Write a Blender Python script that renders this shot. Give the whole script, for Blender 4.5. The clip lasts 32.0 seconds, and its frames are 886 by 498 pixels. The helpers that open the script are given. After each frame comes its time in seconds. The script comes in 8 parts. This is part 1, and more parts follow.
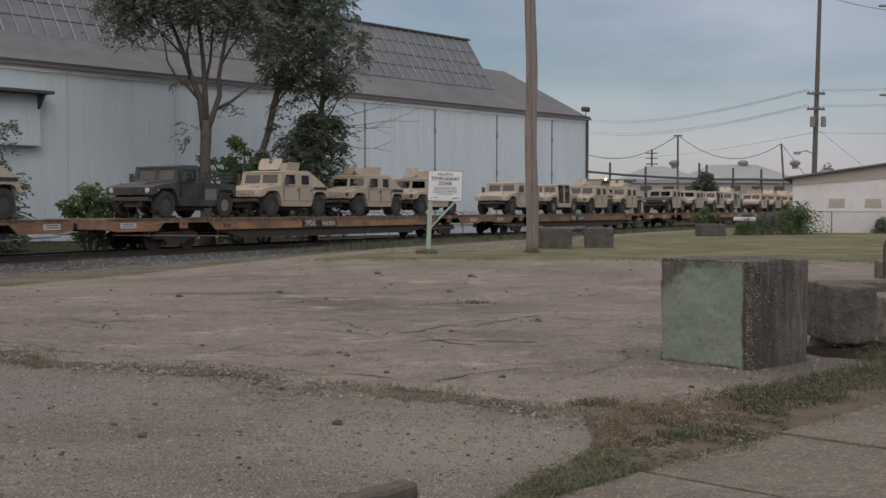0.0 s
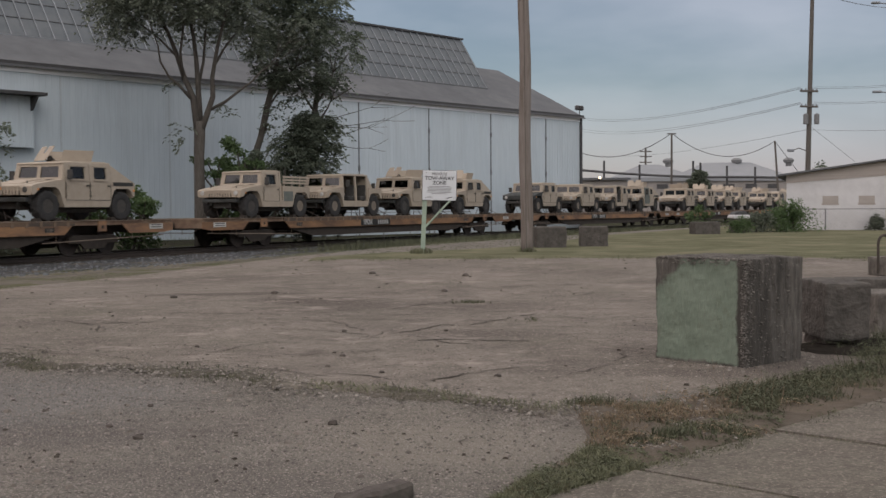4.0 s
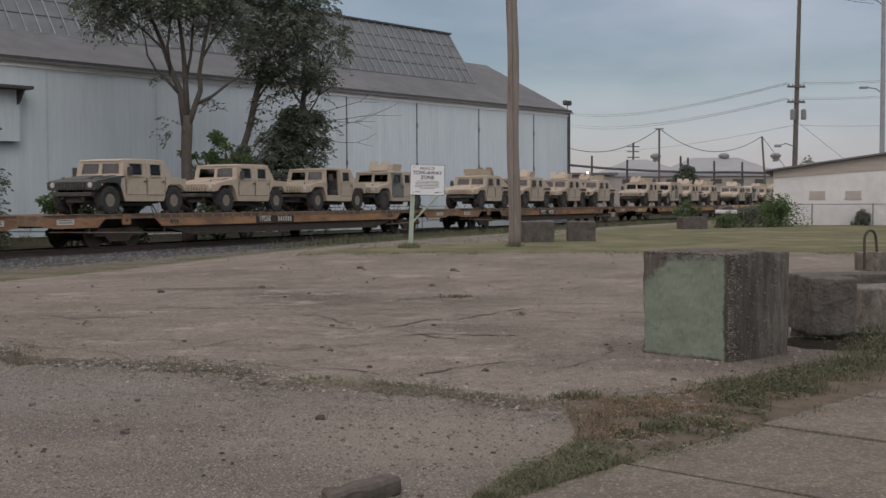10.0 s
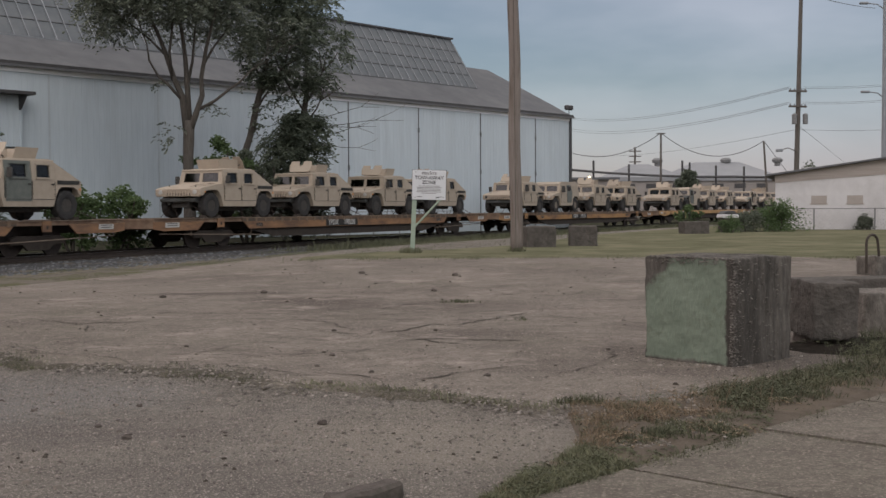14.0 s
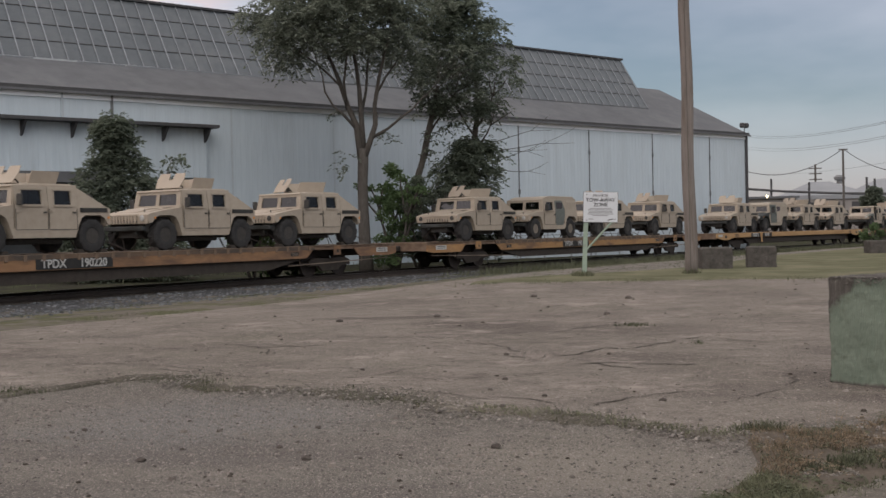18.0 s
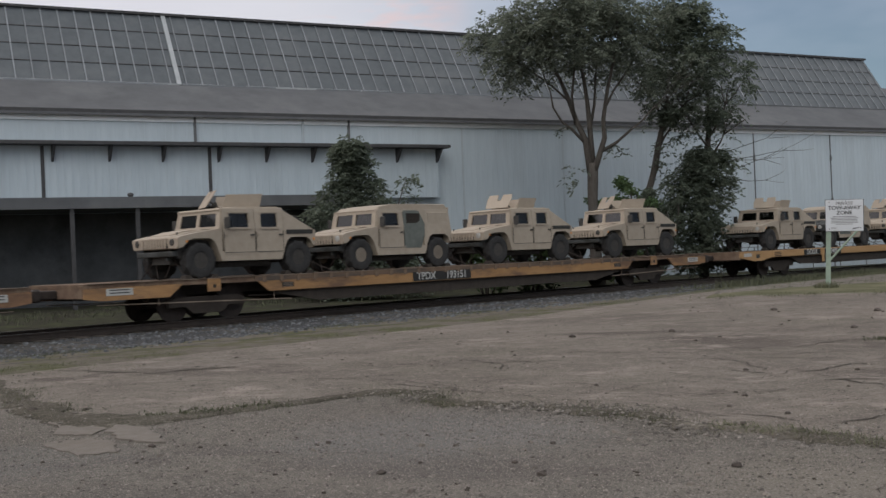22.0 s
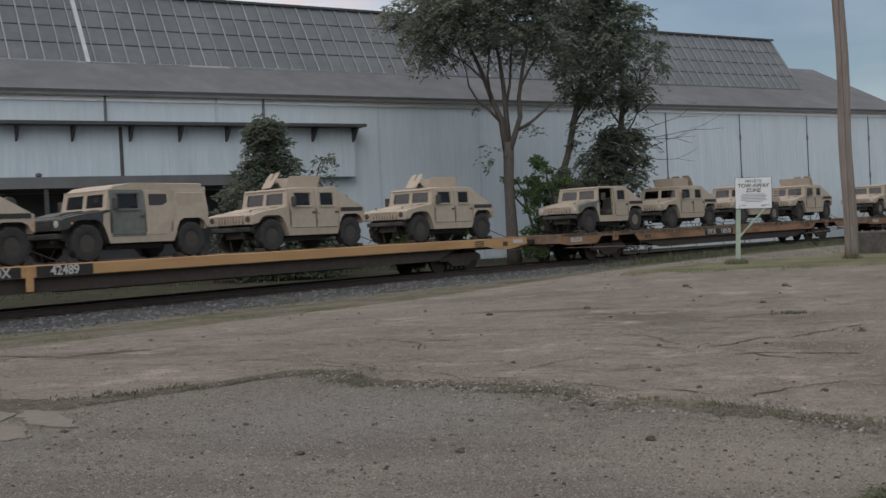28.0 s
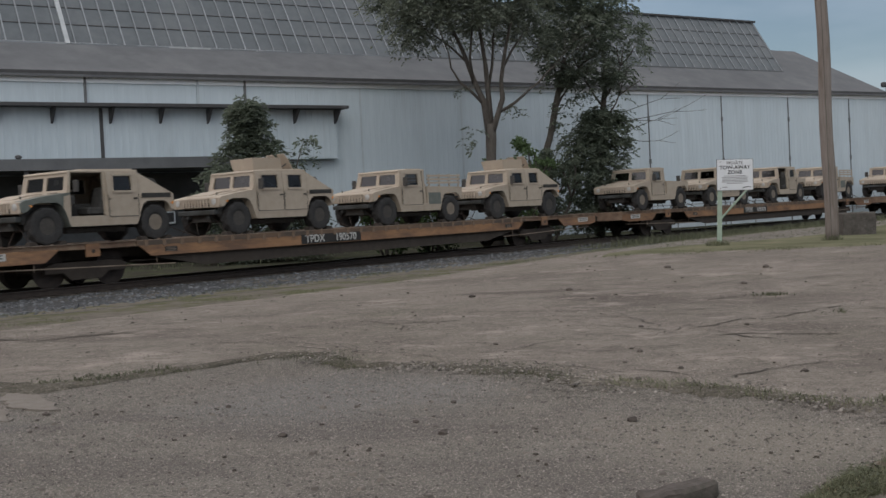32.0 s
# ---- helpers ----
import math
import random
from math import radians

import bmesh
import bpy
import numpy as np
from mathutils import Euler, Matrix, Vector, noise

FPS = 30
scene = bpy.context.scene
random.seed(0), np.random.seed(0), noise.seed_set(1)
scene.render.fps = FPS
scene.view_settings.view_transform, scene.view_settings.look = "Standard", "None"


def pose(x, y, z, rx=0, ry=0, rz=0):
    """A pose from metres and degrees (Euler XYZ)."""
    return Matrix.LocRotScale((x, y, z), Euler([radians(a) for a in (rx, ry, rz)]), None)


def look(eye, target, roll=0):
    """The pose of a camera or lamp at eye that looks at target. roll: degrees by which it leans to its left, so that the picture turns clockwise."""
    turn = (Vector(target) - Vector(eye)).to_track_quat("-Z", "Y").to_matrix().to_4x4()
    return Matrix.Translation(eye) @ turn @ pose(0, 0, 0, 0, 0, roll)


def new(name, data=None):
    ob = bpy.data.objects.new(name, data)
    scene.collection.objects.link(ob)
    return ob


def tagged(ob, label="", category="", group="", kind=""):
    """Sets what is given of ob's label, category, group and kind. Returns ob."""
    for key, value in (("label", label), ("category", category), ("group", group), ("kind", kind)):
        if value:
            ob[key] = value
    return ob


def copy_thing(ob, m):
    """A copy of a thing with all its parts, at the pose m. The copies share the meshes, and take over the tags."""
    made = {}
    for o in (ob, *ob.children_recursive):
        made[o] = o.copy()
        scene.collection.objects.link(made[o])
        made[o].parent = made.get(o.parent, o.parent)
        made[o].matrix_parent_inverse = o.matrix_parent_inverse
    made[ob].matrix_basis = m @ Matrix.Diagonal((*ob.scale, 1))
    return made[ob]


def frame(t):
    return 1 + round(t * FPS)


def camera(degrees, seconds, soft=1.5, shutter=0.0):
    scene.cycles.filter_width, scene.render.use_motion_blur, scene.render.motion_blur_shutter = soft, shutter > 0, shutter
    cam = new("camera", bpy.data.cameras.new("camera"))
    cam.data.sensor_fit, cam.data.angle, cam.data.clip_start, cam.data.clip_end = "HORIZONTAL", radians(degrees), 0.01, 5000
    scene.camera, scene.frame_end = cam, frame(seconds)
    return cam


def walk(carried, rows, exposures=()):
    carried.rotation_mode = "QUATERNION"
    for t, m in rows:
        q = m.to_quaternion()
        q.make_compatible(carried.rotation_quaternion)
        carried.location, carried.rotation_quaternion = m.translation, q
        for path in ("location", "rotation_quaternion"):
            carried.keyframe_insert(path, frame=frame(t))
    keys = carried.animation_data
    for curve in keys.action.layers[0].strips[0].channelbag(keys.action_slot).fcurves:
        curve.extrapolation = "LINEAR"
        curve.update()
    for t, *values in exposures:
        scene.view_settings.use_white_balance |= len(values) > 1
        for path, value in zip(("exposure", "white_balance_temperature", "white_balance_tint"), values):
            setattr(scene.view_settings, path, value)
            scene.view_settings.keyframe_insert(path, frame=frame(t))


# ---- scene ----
cam = camera(42.3, 32.0, soft=1.5, shutter=0.25)
# seconds, tilt, roll, yaw; the eye stays in one place
PATH = [
    (0.0, 88.000, 0.000, -0.008),
    (0.5, 87.996, 0.114, -0.144),
    (1.0, 87.958, 0.169, -0.170),
    (1.5, 87.956, 0.254, -0.214),
    (2.0, 87.972, 0.284, -0.172),
    (2.5, 87.971, 0.319, -0.189),
    (3.0, 87.982, 0.304, -0.228),
    (3.5, 87.973, 0.327, -0.255),
    (5.5, 87.971, 0.340, -0.417),
    (6.0, 87.930, 0.347, -0.463),
    (6.5, 87.924, 0.343, -0.500),
    (7.0, 87.915, 0.332, -0.535),
    (7.5, 87.878, 0.304, -0.611),
    (8.0, 87.865, 0.342, -0.671),
    (8.5, 87.835, 0.301, -0.725),
    (9.0, 87.774, 0.284, -0.771),
    (9.5, 87.717, 0.273, -0.845),
    (10.0, 87.703, 0.255, -0.894),
    (10.5, 87.626, 0.280, -0.900),
    (11.0, 87.589, 0.257, -0.912),
    (11.5, 87.582, 0.275, -0.974),
    (12.0, 87.655, 0.198, -0.933),
    (12.5, 87.670, 0.223, -0.953),
    (13.0, 87.706, 0.221, -0.992),
    (13.5, 87.779, 0.256, -1.010),
    (14.0, 87.946, 0.324, -0.807),
    (14.5, 88.098, 0.399, -0.087),
    (15.0, 88.308, 0.666, 3.060),
    (15.5, 88.471, 0.933, 5.883),
    (17.5, 89.077, 1.065, 7.018),
    (18.0, 89.237, 1.192, 7.738),
    (18.5, 89.564, 1.372, 10.757),
    (19.0, 90.269, 1.713, 18.356),
    (19.5, 90.349, 2.096, 21.706),
    (20.0, 90.334, 2.149, 21.683),
    (20.5, 90.358, 2.205, 21.249),
    (21.0, 90.397, 2.187, 19.822),
    (21.5, 90.369, 2.260, 19.571),
    (22.0, 90.360, 2.346, 19.262),
    (22.5, 90.366, 2.353, 18.894),
    (23.0, 90.413, 2.325, 18.632),
    (23.5, 90.331, 2.320, 18.331),
    (24.0, 90.300, 2.350, 18.076),
    (24.5, 90.134, 2.422, 17.829),
    (25.0, 89.996, 2.579, 17.422),
    (25.5, 89.784, 2.704, 16.679),
    (27.5, 89.222, 2.770, 15.407),
    (28.0, 89.139, 2.758, 15.111),
    (28.5, 89.059, 2.775, 14.873),
    (29.0, 88.925, 2.817, 14.747),
    (29.5, 88.798, 2.805, 14.622),
    (30.0, 88.671, 2.783, 14.446),
    (30.5, 88.527, 2.744, 14.348),
    (31.0, 88.369, 2.815, 14.240),
    (31.5, 88.300, 2.858, 14.272),
    (32.0, 88.196, 2.821, 14.233),
]
EYE = (0.0, 0.0, 1.33)
walk(cam, [(t, pose(*EYE, a, b, c)) for t, a, b, c in PATH], [(0.0, 0.06, 6500, 10), (14.0, 0.06, 6500, 10), (18.0, 0.11, 6480, 10), (19.0, -0.06, 6350, 9), (24.0, -0.06, 6200, 6), (28.0, 0.03, 6200, 6), (32.0, 0.03, 6180, 6)])

# ---------------------------------------------------------------- light
world = bpy.data.worlds.new("dusk_sky")
scene.world = world
world.use_nodes = True


def make_world():
    nt = world.node_tree
    nt.nodes.clear()
    out = nt.nodes.new("ShaderNodeOutputWorld")
    sky = nt.nodes.new("ShaderNodeTexSky")
    sky.sky_type = "NISHITA"
    sky.sun_disc = False
    sky.sun_elevation = radians(28)
    sky.sun_rotation = radians(165)
    sky.air_density, sky.dust_density = 1.0, 0.6
    bg1 = nt.nodes.new("ShaderNodeBackground")
    bg1.inputs["Strength"].default_value = 0.036
    nt.links.new(sky.outputs[0], bg1.inputs["Color"])
    co = nt.nodes.new("ShaderNodeTexCoord")
    mp = nt.nodes.new("ShaderNodeMapping")
    mp.inputs["Scale"].default_value = (1.0, 1.0, 3.2)
    mp.inputs["Location"].default_value = (0.35, 0.2, 0.1)
    nt.links.new(co.outputs["Generated"], mp.inputs["Vector"])
    nz = nt.nodes.new("ShaderNodeTexNoise")
    nz.inputs["Scale"].default_value = 2.6
    nz.inputs["Detail"].default_value = 5.0
    nz.inputs["Roughness"].default_value = 0.52
    nt.links.new(mp.outputs[0], nz.inputs["Vector"])
    cr = nt.nodes.new("ShaderNodeValToRGB")
    cr.color_ramp.elements[0].position = 0.40
    cr.color_ramp.elements[0].color = (0.124, 0.136, 0.168, 1)
    cr.color_ramp.elements[1].position = 0.63
    cr.color_ramp.elements[1].color = (0.302, 0.290, 0.326, 1)
    nt.links.new(nz.outputs["Fac"], cr.inputs["Fac"])
    # the pale, slightly pink band low over the horizon
    sep = nt.nodes.new("ShaderNodeSeparateXYZ")
    nt.links.new(co.outputs["Generated"], sep.inputs[0])
    low = nt.nodes.new("ShaderNodeMapRange")
    low.inputs["From Min"].default_value = 0.0
    low.inputs["From Max"].default_value = 0.10
    low.inputs["To Min"].default_value = 0.95
    low.inputs["To Max"].default_value = 0.0
    nt.links.new(sep.outputs["Z"], low.inputs["Value"])
    mix = nt.nodes.new("ShaderNodeMixRGB")
    mix.inputs["Color2"].default_value = (0.168, 0.120, 0.232, 1)
    nt.links.new(low.outputs[0], mix.inputs["Fac"])
    nt.links.new(cr.outputs[0], mix.inputs["Color1"])
    # an overcast sky grows brighter towards the zenith
    up = nt.nodes.new("ShaderNodeMapRange")
    up.interpolation_type = "SMOOTHSTEP"
    up.inputs["From Min"].default_value = 0.16
    up.inputs["From Max"].default_value = 0.85
    up.inputs["To Min"].default_value = 0.86
    up.inputs["To Max"].default_value = 2.15
    nt.links.new(sep.outputs["Z"], up.inputs["Value"])
    high = nt.nodes.new("ShaderNodeMapRange")
    high.interpolation_type = "SMOOTHSTEP"
    high.inputs["From Min"].default_value = 0.20
    high.inputs["From Max"].default_value = 0.55
    nt.links.new(sep.outputs["Z"], high.inputs["Value"])
    warm = nt.nodes.new("ShaderNodeMixRGB")
    warm.inputs["Color2"].default_value = (0.388, 0.366, 0.346, 1)
    nt.links.new(high.outputs[0], warm.inputs["Fac"])
    nt.links.new(mix.outputs[0], warm.inputs["Color1"])
    # the clouds are paler and pinker over the warehouse, where the sun went down
    side = nt.nodes.new("ShaderNodeMapRange")
    side.interpolation_type = "SMOOTHSTEP"
    side.inputs["From Min"].default_value, side.inputs["From Max"].default_value = -0.08, -0.45
    side.inputs["To Min"].default_value, side.inputs["To Max"].default_value = 0.0, 1.0
    nt.links.new(sep.outputs["X"], side.inputs["Value"])
    gain = nt.nodes.new("ShaderNodeMath")
    gain.operation = "MULTIPLY_ADD"
    gain.inputs[1].default_value = 1.2
    nt.links.new(side.outputs[0], gain.inputs[0])
    # a darker blue-grey bank of cloud past the end of the roof
    off = nt.nodes.new("ShaderNodeMath")
    off.operation = "ADD"
    off.inputs[1].default_value = -0.07
    nt.links.new(sep.outputs["X"], off.inputs[0])
    away = nt.nodes.new("ShaderNodeMath")
    away.operation = "ABSOLUTE"
    nt.links.new(off.outputs[0], away.inputs[0])
    bank = nt.nodes.new("ShaderNodeMapRange")
    bank.interpolation_type = "SMOOTHSTEP"
    bank.inputs["From Min"].default_value, bank.inputs["From Max"].default_value = 0.0, 0.30
    bank.inputs["To Min"].default_value, bank.inputs["To Max"].default_value = 0.86, 1.06
    nt.links.new(away.outputs[0], bank.inputs["Value"])
    nt.links.new(bank.outputs[0], gain.inputs[2])
    power = nt.nodes.new("ShaderNodeMath")
    power.operation = "MULTIPLY"
    nt.links.new(up.outputs[0], power.inputs[0])
    nt.links.new(gain.outputs[0], power.inputs[1])
    half = nt.nodes.new("ShaderNodeMath")
    half.operation = "MULTIPLY"
    half.inputs[1].default_value = 0.8
    nt.links.new(side.outputs[0], half.inputs[0])
    glow = nt.nodes.new("ShaderNodeMixRGB")
    glow.inputs["Color2"].default_value = (0.360, 0.300, 0.276, 1)
    nt.links.new(half.outputs[0], glow.inputs["Fac"])
    nt.links.new(warm.outputs[0], glow.inputs["Color1"])
    aim = nt.nodes.new("ShaderNodeVectorMath")
    aim.operation = "DISTANCE"
    nt.links.new(co.outputs["Generated"], aim.inputs[0])
    aim.inputs[1].default_value = (-0.364, 0.906, 0.216)
    near = nt.nodes.new("ShaderNodeMapRange")
    near.interpolation_type = "SMOOTHSTEP"
    near.inputs["From Min"].default_value, near.inputs["From Max"].default_value = 0.085, 0.03
    nt.links.new(aim.outputs["Value"], near.inputs["Value"])
    puff = nt.nodes.new("ShaderNodeTexNoise")
    puff.inputs["Scale"].default_value = 16.0
    puff.inputs["Detail"].default_value = 6.0
    nt.links.new(mp.outputs[0], puff.inputs["Vector"])
    shape = nt.nodes.new("ShaderNodeMapRange")
    shape.inputs["From Min"].default_value, shape.inputs["From Max"].default_value = 0.42, 0.60
    nt.links.new(puff.outputs["Fac"], shape.inputs["Value"])
    lit = nt.nodes.new("ShaderNodeMath")
    lit.operation = "MULTIPLY"
    nt.links.new(near.outputs[0], lit.inputs[0])
    nt.links.new(shape.outputs[0], lit.inputs[1])
    rose = nt.nodes.new("ShaderNodeMixRGB")
    rose.inputs["Color2"].default_value = (0.385, 0.235, 0.190, 1)
    nt.links.new(lit.outputs[0], rose.inputs["Fac"])
    nt.links.new(glow.outputs[0], rose.inputs["Color1"])
    bg2 = nt.nodes.new("ShaderNodeBackground")
    nt.links.new(power.outputs[0], bg2.inputs["Strength"])
    nt.links.new(rose.outputs[0], bg2.inputs["Color"])
    add = nt.nodes.new("ShaderNodeAddShader")
    nt.links.new(bg1.outputs[0], add.inputs[0])
    nt.links.new(bg2.outputs[0], add.inputs[1])
    nt.links.new(add.outputs[0], out.inputs["Surface"])


make_world()
sun_data = bpy.data.lights.new("sun", "SUN")
sun_data.energy = 0.75
sun_data.angle = radians(40)
sun_data.color = (1.0, 0.93, 0.87)
sun = new("sun", sun_data)
sun.matrix_world = look((10, -38, 43), (0, 0, 20))
scene.view_settings.exposure = 0.0

# ---------------------------------------------------------------- materials


def mat(name, c1, c2, scale=4.0, rough=0.8, metal=0.0, bump=0.0, bump_scale=40.0, c3=None, c3_scale=0.6, c3_at=(0.5, 0.7),
        vary=0.0, coords="Object", stretch=(1, 1, 1), spec=0.3, emit=0.0, random_island=False):
    """A procedural surface: two-tone grain, a third tone in larger patches, relief, and a small change from piece to piece."""
    m = bpy.data.materials.new(name)
    m.use_nodes = True
    nt = m.node_tree
    b = nt.nodes["Principled BSDF"]
    b.inputs["Roughness"].default_value = rough
    b.inputs["Metallic"].default_value = metal
    b.inputs["Specular IOR Level"].default_value = spec
    co = nt.nodes.new("ShaderNodeTexCoord")
    mp = nt.nodes.new("ShaderNodeMapping")
    mp.inputs["Scale"].default_value = stretch
    nt.links.new(co.outputs[coords], mp.inputs["Vector"])
    nz = nt.nodes.new("ShaderNodeTexNoise")
    nz.inputs["Scale"].default_value = scale
    nz.inputs["Detail"].default_value = 6
    nz.inputs["Roughness"].default_value = 0.65
    nt.links.new(mp.outputs[0], nz.inputs["Vector"])
    ramp = nt.nodes.new("ShaderNodeValToRGB")
    ramp.color_ramp.elements[0].position, ramp.color_ramp.elements[0].color = 0.32, (*c1, 1)
    ramp.color_ramp.elements[1].position, ramp.color_ramp.elements[1].color = 0.68, (*c2, 1)
    nt.links.new(nz.outputs["Fac"], ramp.inputs["Fac"])
    col = ramp.outputs[0]
    if c3:
        n3 = nt.nodes.new("ShaderNodeTexNoise")
        n3.inputs["Scale"].default_value = c3_scale
        n3.inputs["Detail"].default_value = 8
        n3.inputs["Roughness"].default_value = 0.7
        nt.links.new(mp.outputs[0], n3.inputs["Vector"])
        r3 = nt.nodes.new("ShaderNodeMapRange")
        r3.inputs["From Min"].default_value, r3.inputs["From Max"].default_value = c3_at
        nt.links.new(n3.outputs["Fac"], r3.inputs["Value"])
        mx = nt.nodes.new("ShaderNodeMixRGB")
        mx.inputs["Color2"].default_value = (*c3, 1)
        nt.links.new(r3.outputs[0], mx.inputs["Fac"])
        nt.links.new(col, mx.inputs["Color1"])
        col = mx.outputs[0]
    if vary:
        if random_island:
            info = nt.nodes.new("ShaderNodeNewGeometry").outputs["Random Per Island"]
        else:
            info = nt.nodes.new("ShaderNodeObjectInfo").outputs["Random"]
        mr = nt.nodes.new("ShaderNodeMapRange")
        mr.inputs["To Min"].default_value, mr.inputs["To Max"].default_value = 1 - vary, 1 + vary
        nt.links.new(info, mr.inputs["Value"])
        hs = nt.nodes.new("ShaderNodeHueSaturation")
        nt.links.new(mr.outputs[0], hs.inputs["Value"])
        nt.links.new(col, hs.inputs["Color"])
        col = hs.outputs[0]
    nt.links.new(col, b.inputs["Base Color"])
    if bump:
        n2 = nt.nodes.new("ShaderNodeTexNoise")
        n2.inputs["Scale"].default_value = bump_scale
        n2.inputs["Detail"].default_value = 4
        nt.links.new(mp.outputs[0], n2.inputs["Vector"])
        bp = nt.nodes.new("ShaderNodeBump")
        bp.inputs["Strength"].default_value = bump
        bp.inputs["Distance"].default_value = 0.02
        nt.links.new(n2.outputs["Fac"], bp.inputs["Height"])
        nt.links.new(bp.outputs[0], b.inputs["Normal"])
    if emit:
        nt.links.new(col, b.inputs["Emission Color"])
        b.inputs["Emission Strength"].default_value = emit
    return m


def ground_mat(name, c1, c2, stain, pale, speck=60, contrast=1.0, spots=(), streaks=True, patches=()):
    """Weathered paving: fine speckle, broad stains, pale worn areas and a rough grain."""
    m = bpy.data.materials.new(name)
    m.use_nodes = True
    nt = m.node_tree
    b = nt.nodes["Principled BSDF"]
    b.inputs["Roughness"].default_value = 0.94
    b.inputs["Specular IOR Level"].default_value = 0.06
    co = nt.nodes.new("ShaderNodeTexCoord")

    def field(scale, detail, lo, hi, stretch=(1, 1, 1), rough=0.65):
        mp = nt.nodes.new("ShaderNodeMapping")
        mp.inputs["Scale"].default_value = stretch
        nt.links.new(co.outputs["Object"], mp.inputs["Vector"])
        nz = nt.nodes.new("ShaderNodeTexNoise")
        nz.inputs["Scale"].default_value = scale
        nz.inputs["Detail"].default_value = detail
        nz.inputs["Roughness"].default_value = rough
        nt.links.new(mp.outputs[0], nz.inputs["Vector"])
        mr = nt.nodes.new("ShaderNodeMapRange")
        mr.inputs["From Min"].default_value, mr.inputs["From Max"].default_value = lo, hi
        nt.links.new(nz.outputs["Fac"], mr.inputs["Value"])
        return mr.outputs[0], nz.outputs["Fac"]

    def mix(fac, a, colour, kind="MIX"):
        mx = nt.nodes.new("ShaderNodeMixRGB")
        mx.blend_type = kind
        nt.links.new(fac, mx.inputs["Fac"])
        if isinstance(a, tuple):
            mx.inputs["Color1"].default_value = (*a, 1)
        else:
            nt.links.new(a, mx.inputs["Color1"])
        mx.inputs["Color2"].default_value = (*colour, 1)
        return mx.outputs[0]
    fine, raw = field(speck, 3, 0.35, 0.65)
    mid, _ = field(1.6, 8, 0.38, 0.62)
    big, _ = field(0.38, 9, 0.47, 0.60, (0.9, 0.7, 1), 0.72)
    worn, _ = field(0.55, 9, 0.50, 0.60, (0.9, 0.7, 1), 0.75)
    _, ragged = field(1.1, 7, 0, 1, (0.6, 1, 1), 0.7)
    col = mix(mid, tuple(c * k for c, k in zip(c1, (1.17, 1.22, 1.20))), tuple(c * k for c, k in zip(c2, (1.17, 1.22, 1.20))))
    col = mix(worn, col, pale)
    half = nt.nodes.new("ShaderNodeMath")
    half.operation = "MULTIPLY"
    half.inputs[1].default_value = 0.6
    nt.links.new(big, half.inputs[0])
    col = mix(half.outputs[0], col, stain)
    # a faint green film in places
    film, _ = field(0.5, 8, 0.52, 0.70, (0.7, 0.5, 1), 0.7)
    col = mix(film, col, tuple(c * k for c, k in zip(c1, (0.86, 0.95, 0.82))))
    # blotches a hand to an arm wide, darker and paler
    for size, lo, hi, k, tone in ((2.6, 0.50, 0.58, 0.40, stain), (5.5, 0.52, 0.58, 0.38, stain), (3.4, 0.53, 0.60, 0.45, pale), (9.0, 0.54, 0.60, 0.40, pale)):
        g, _ = field(size, 9, lo, hi, (0.75, 1, 1), 0.78)
        amount = nt.nodes.new("ShaderNodeMath")
        amount.operation = "MULTIPLY"
        amount.inputs[1].default_value = k
        nt.links.new(g, amount.inputs[0])
        col = mix(amount.outputs[0], col, tone)
    # grain of several sizes
    for size, lo, hi, k in ((speck * 0.11, 0.44, 0.60, 0.32), (speck * 0.33, 0.46, 0.56, 0.46), (speck * 0.9, 0.46, 0.56, 0.50)):
        g, _ = field(size, 5, lo, hi, (1, 1, 1), 0.8)
        amount = nt.nodes.new("ShaderNodeMath")
        amount.operation = "MULTIPLY"
        amount.inputs[1].default_value = k
        nt.links.new(g, amount.inputs[0])
        col = mix(amount.outputs[0], col, tuple(c * 0.62 for c in c1))
    # old stains of their own shape, some with painted shade: centre, half lengths, strength
    for sx, sy, rx, ry, k, tone in [(*q, stain) for q in spots] + list(patches):
        mp = nt.nodes.new("ShaderNodeMapping")
        mp.inputs["Location"].default_value = (-sx / rx, -sy / ry, 0)
        mp.inputs["Scale"].default_value = (1 / rx, 1 / ry, 0)
        nt.links.new(co.outputs["Object"], mp.inputs["Vector"])
        ln = nt.nodes.new("ShaderNodeVectorMath")
        ln.operation = "LENGTH"
        nt.links.new(mp.outputs[0], ln.inputs[0])
        wob = nt.nodes.new("ShaderNodeMath")
        wob.operation = "MULTIPLY_ADD"
        wob.inputs[1].default_value = 1.6
        nt.links.new(ragged, wob.inputs[0])
        nt.links.new(ln.outputs["Value"], wob.inputs[2])
        mr = nt.nodes.new("ShaderNodeMapRange")
        mr.inputs["From Min"].default_value, mr.inputs["From Max"].default_value = 1.35, 1.95
        mr.inputs["To Min"].default_value, mr.inputs["To Max"].default_value = k, 0.0
        nt.links.new(wob.outputs[0], mr.inputs["Value"])
        col = mix(mr.outputs[0], col, tone)
    if streaks:
        streak, _ = field(0.9, 9, 0.55, 0.66, (0.8, 0.9, 1), 0.78)
        col = mix(streak, col, pale)
        thin, _ = field(1.3, 9, 0.56, 0.66, (0.8, 0.9, 1), 0.78)
        col = mix(thin, col, stain)
    dots, _ = field(speck * 0.7, 2, 0.58, 0.64)
    col = mix(dots, col, tuple(c * (1 + 0.55 * contrast) for c in c2))
    dark, _ = field(speck * 0.5, 3, 0.60, 0.66)
    col = mix(dark, col, tuple(c * (1 - 0.42 * contrast) for c in c1))
